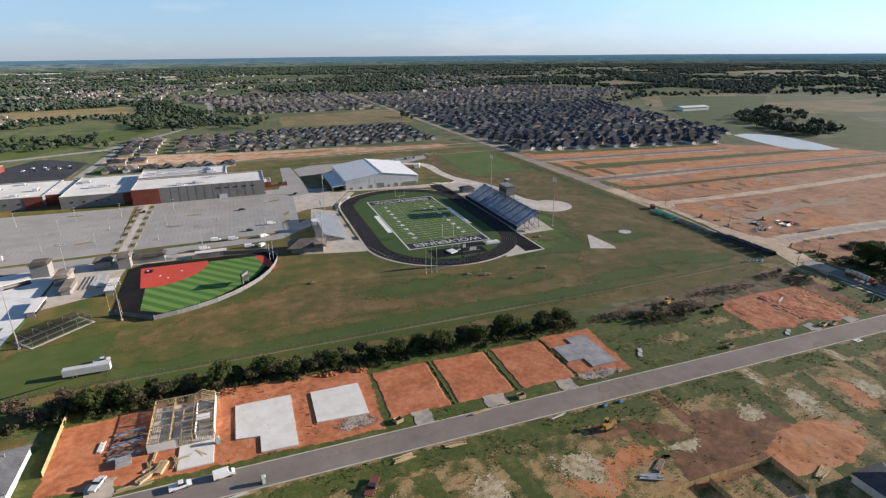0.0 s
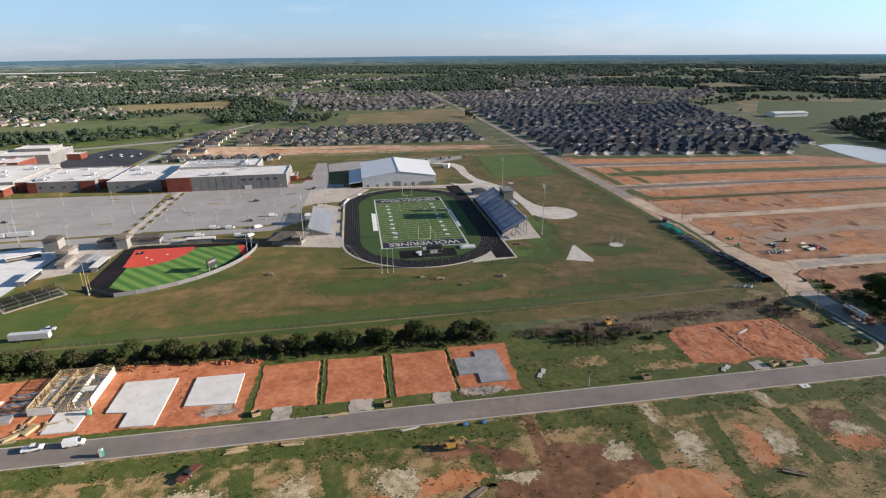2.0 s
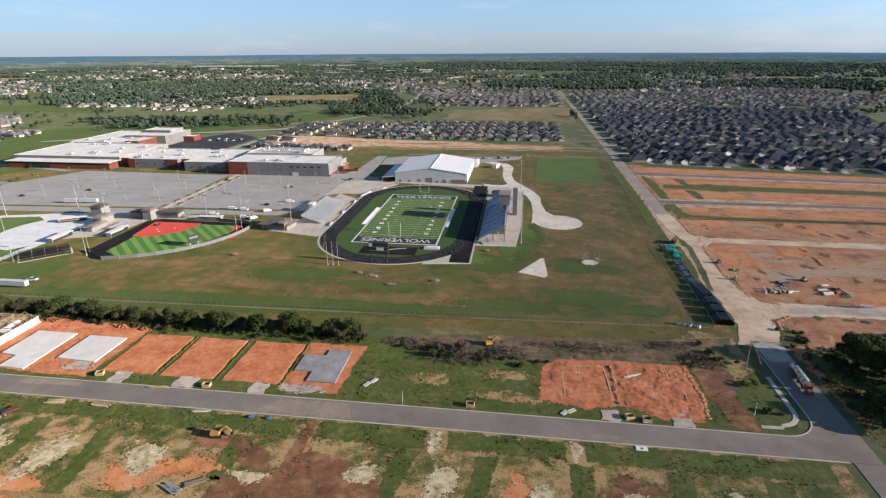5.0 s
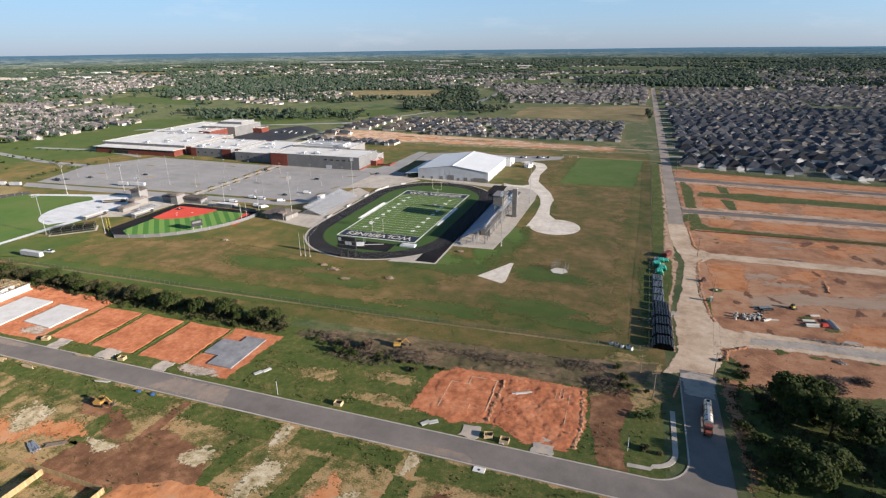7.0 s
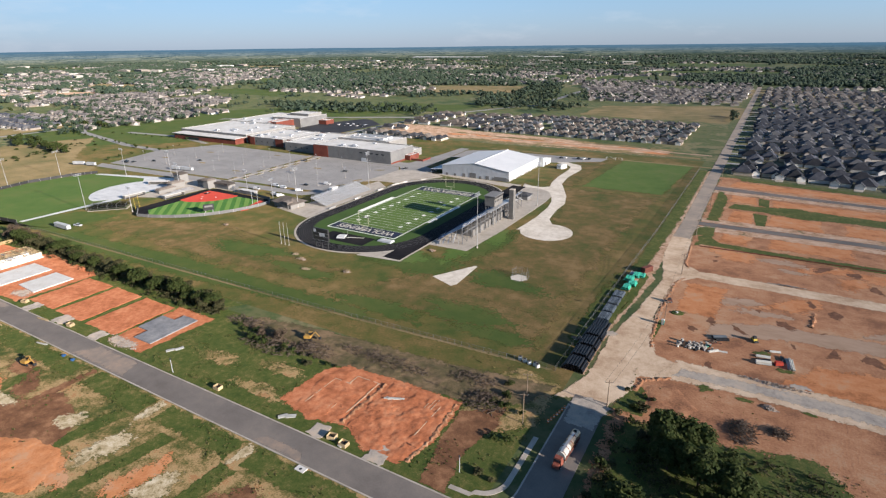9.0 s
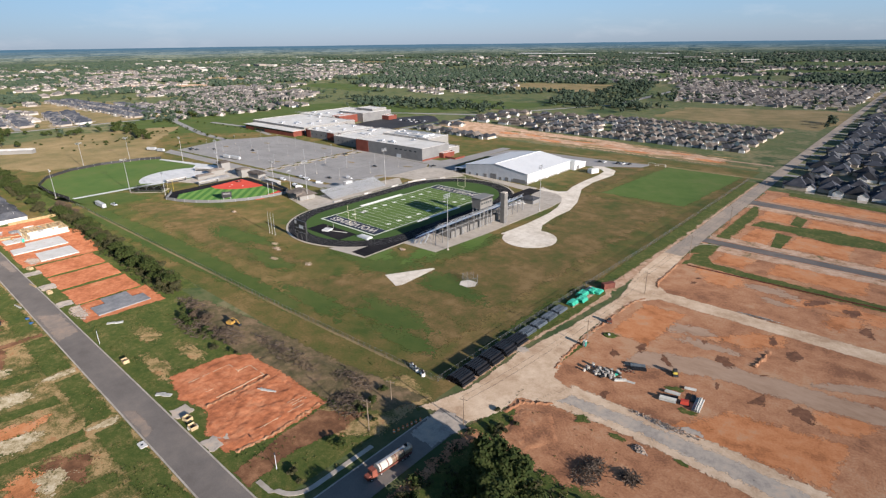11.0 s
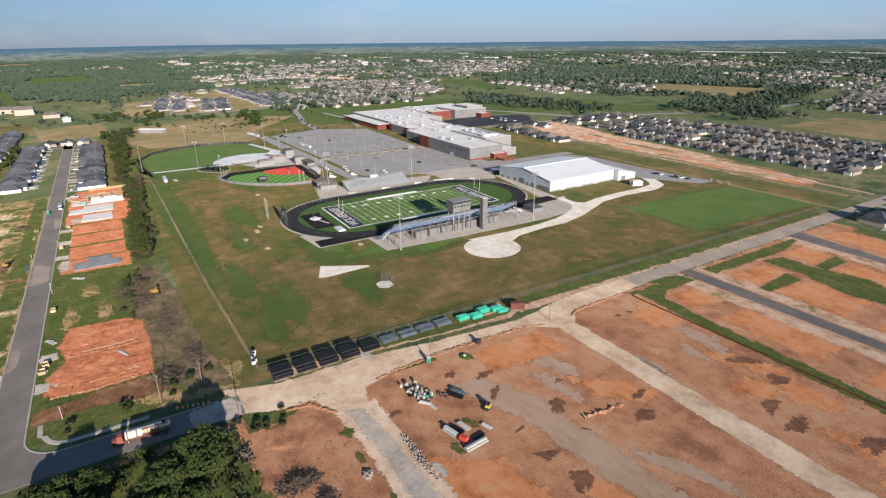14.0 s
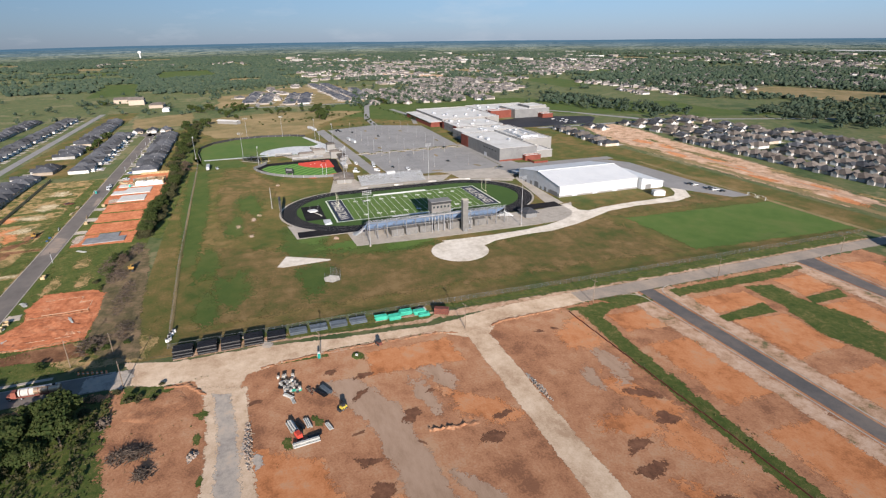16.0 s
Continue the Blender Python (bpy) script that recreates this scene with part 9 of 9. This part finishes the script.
# fences
def rail_fence(name, label, pts, step, h, wire, post_mat="fence_steel"):
    ob = thing(name, label, "fence")
    pm = Geo().tube((0, 0, 0), (0, 0, h), 0.045, n=5).mesh("post", M[post_mat])
    for (x0, y0), (x1, y1) in zip(pts, pts[1:]):
        d = math.hypot(x1 - x0, y1 - y0)
        n = max(1, int(d / step))
        for k in range(n):
            place("post", pm, ob, pose(x0 + (x1 - x0) * k / n, y0 + (y1 - y0) * k / n, 0))
        part("wire_mesh", Geo().face((x0, y0, 0.05), (x1, y1, 0.05), (x1, y1, h - 0.05), (x0, y0, h - 0.05)), M[wire], ob)
        part("top_rail", Geo().tube((x0, y0, h), (x1, y1, h), 0.03, n=4), M[post_mat], ob)
    return ob


rail_fence("chain_link_fence", "long grey chain-link fence round the school grounds", [(-62, 194.0), (65, 196.2), (174, 198.2), (262, 201.6)], 3.0, 2.1, "wire")
rail_fence("chain_link_fence", "grey chain-link fence along the haul road", [(262, 201.6), (262.6, 260), (263.4, 310), (265, 372), (266.2, 566)], 3.2, 2.1, "wire")
rail_fence("chain_link_fence", "grey chain-link fence beside the outfield", [(-62, 194.0), (-104, 193)], 3.0, 2.1, "wire")
soft_sheet("fence_strip", [[(-62, 193.2), (65, 195.3), (174, 197.3), (261, 200.7), (261, 202.7), (174, 199.3), (65, 197.2), (-62, 195.2)]], 0.088, "dry_field", "bare pale strip under the fence", "ground", 0.7)


def board_fence(pts, h, label):
    ob = thing("board_fence", label, "fence")
    for (x0, y0), (x1, y1) in zip(pts, pts[1:]):
        d = math.hypot(x1 - x0, y1 - y0)
        n = int(d / 0.5)
        a = math.degrees(math.atan2(y1 - y0, x1 - x0))
        me = Geo().box(-0.235, -0.02, 0.05, 0.235, 0.02, h).mesh("board", M["fence_wood"])
        for k in range(n):
            t = (k + 0.5) / n
            place("board", me, ob, pose(x0 + (x1 - x0) * t, y0 + (y1 - y0) * t, random.Random(k).uniform(-0.04, 0.04), 0, 0, a))
        for z in (0.4, h - 0.4):
            part("rail", Geo().tube((x0, y0, z), (x1, y1, z), 0.05, n=4), M["fence_wood"], ob)


board_fence([(82, 70), (82, 84), (105, 84.6), (127, 84.2), (127, 72)], 1.9, "new yellow pine board fence round a back yard")
board_fence([(-70, 80), (82, 84)], 1.9, "weathered board fence behind the gardens")
board_fence([(105, 84), (105, 70)], 1.9, "new pine board fence between yards")
board_fence([(-64, 149), (-64.5, 179)], 1.9, "pale pine board fence beside the red lot")


# power poles with wires
def power_pole(x, y, h, rz):
    ob = thing("power_pole", "weathered wooden power pole with a crossarm", "power pole", x, y, 0, rz, "power poles")
    part("pole", Geo().tube((0, 0, 0), (0, 0, h), 0.17, 0.11, 7), M["old_wood"], ob)
    part("crossarm", Geo().box(-1.3, -0.07, h - 0.8, 1.3, 0.07, h - 0.65), M["old_wood"], ob)
    for a in (-1.2, 0, 1.2):
        part("insulator", Geo().tube((a, 0, h - 0.65), (a, 0, h - 0.4), 0.06, n=6), M["pipe_white"], ob)


line = [(263, 170, 11), (259, 183, 9), (283, 190, 10), (289, 255, 11), (287.5, 312, 11), (286.5, 372, 11), (287, 440, 11), (287, 520, 11)]
for x, y, h in line:
    power_pole(x, y, h, 20)
for (x0, y0, h0), (x1, y1, h1) in zip(line[2:], line[3:]):
    w = thing("power_line", "thin dark power wires between poles", "wires", group="wires")
    for off in (-1.1, 1.1):
        seg = Geo().pipe([(x0 + (x1 - x0) * k / 8 + off, y0 + (y1 - y0) * k / 8, h0 - 0.4 + (h1 - h0) * k / 8 - 4.8 * k / 8 * (1 - k / 8)) for k in range(9)], 0.03)
        part("wire", seg, M["dark_steel"], w)


# brush heaps of cut branches
def brush(x, y, rx, ry, n, seed, label="heap of cut branches and brush", mat="twigs", tall=1.0):
    rng, g = random.Random(seed), Geo()
    for _ in range(n):
        a, d = rng.uniform(0, 6.28), rng.random() ** 0.6
        p = Vector((x + rx * d * math.cos(a), y + ry * d * math.sin(a), rng.uniform(0.1, 1.9 * tall * (1.1 - d))))
        w = Vector((rng.uniform(-1, 1), rng.uniform(-1, 1), rng.uniform(-0.3, 0.5))).normalized() * rng.uniform(1.2, 3.4)
        g.tube(p - w / 2 if (p - w / 2).z > 0 else p, p + w / 2, rng.uniform(0.05, 0.13), 0.03, 4, False)
    return solid("brush_heap", g, M[mat], label, "brush", "stuff")


for k, (x, y, rx, ry) in enumerate(((108, 237, 2.6, 1.0), (141, 235, 2.0, 0.9), (23, 258, 1.8, 0.9), (100, 241, 1.6, 0.8), (120, 228, 2.4, 0.8))):
    brush(x, y, rx, ry, 70, 20 + k, "small heap of pale cut branches on the grass", "pale_twigs", 0.5)
brush(160, 166, 16, 6, 420, 1)
brush(178, 171, 10, 5, 260, 2)
brush(140, 174, 12, 4, 200, 3)
brush(205, 178, 22, 4, 320, 4)
brush(248, 174, 8, 6, 300, 5)
brush(240, 183, 10, 4, 180, 6)
brush(320.5, 197.5, 3.6, 6.0, 340, 7, "heap of dead branches on the clay")
brush(330, 202, 3, 2.5, 140, 8, "heap of dead branches on the clay")

# tufts of weeds in the lots and on the site
tg, rng = Geo(), random.Random(15)
areas = [(-55, 112, 262, 123, 3200), (-40, 70, 262, 112, 4200), (124, 136, 190, 165, 2200), (31, 133.8, 100, 139.5, 260), (240, 138, 268, 186, 900), (284, 128, 350, 192, 1600), (289, 354, 420, 368, 500), (258, 262, 271, 540, 900), (296, 437, 420, 462, 500), (286, 192, 330, 217, 120), (-60, 186, 256, 201, 900), (286, 410, 297, 490, 200)]
for x0, y0, x1, y1, n in areas:
    for _ in range(n):
        x, y = rng.uniform(x0, x1), rng.uniform(y0, y1)
        if noise.noise((x / 7, y / 7, 2.2)) < 0.08:
            continue
        s = rng.uniform(0.15, 0.42)
        leaf_cloud(tg, x, y, s * 0.35, s, s * 0.4, 5, s * 0.5, rng)
wd = thing("weed_tufts", "tufts of rank green weeds", "weeds", kind="stuff")
part("leaves", tg, M["tuft"], wd)
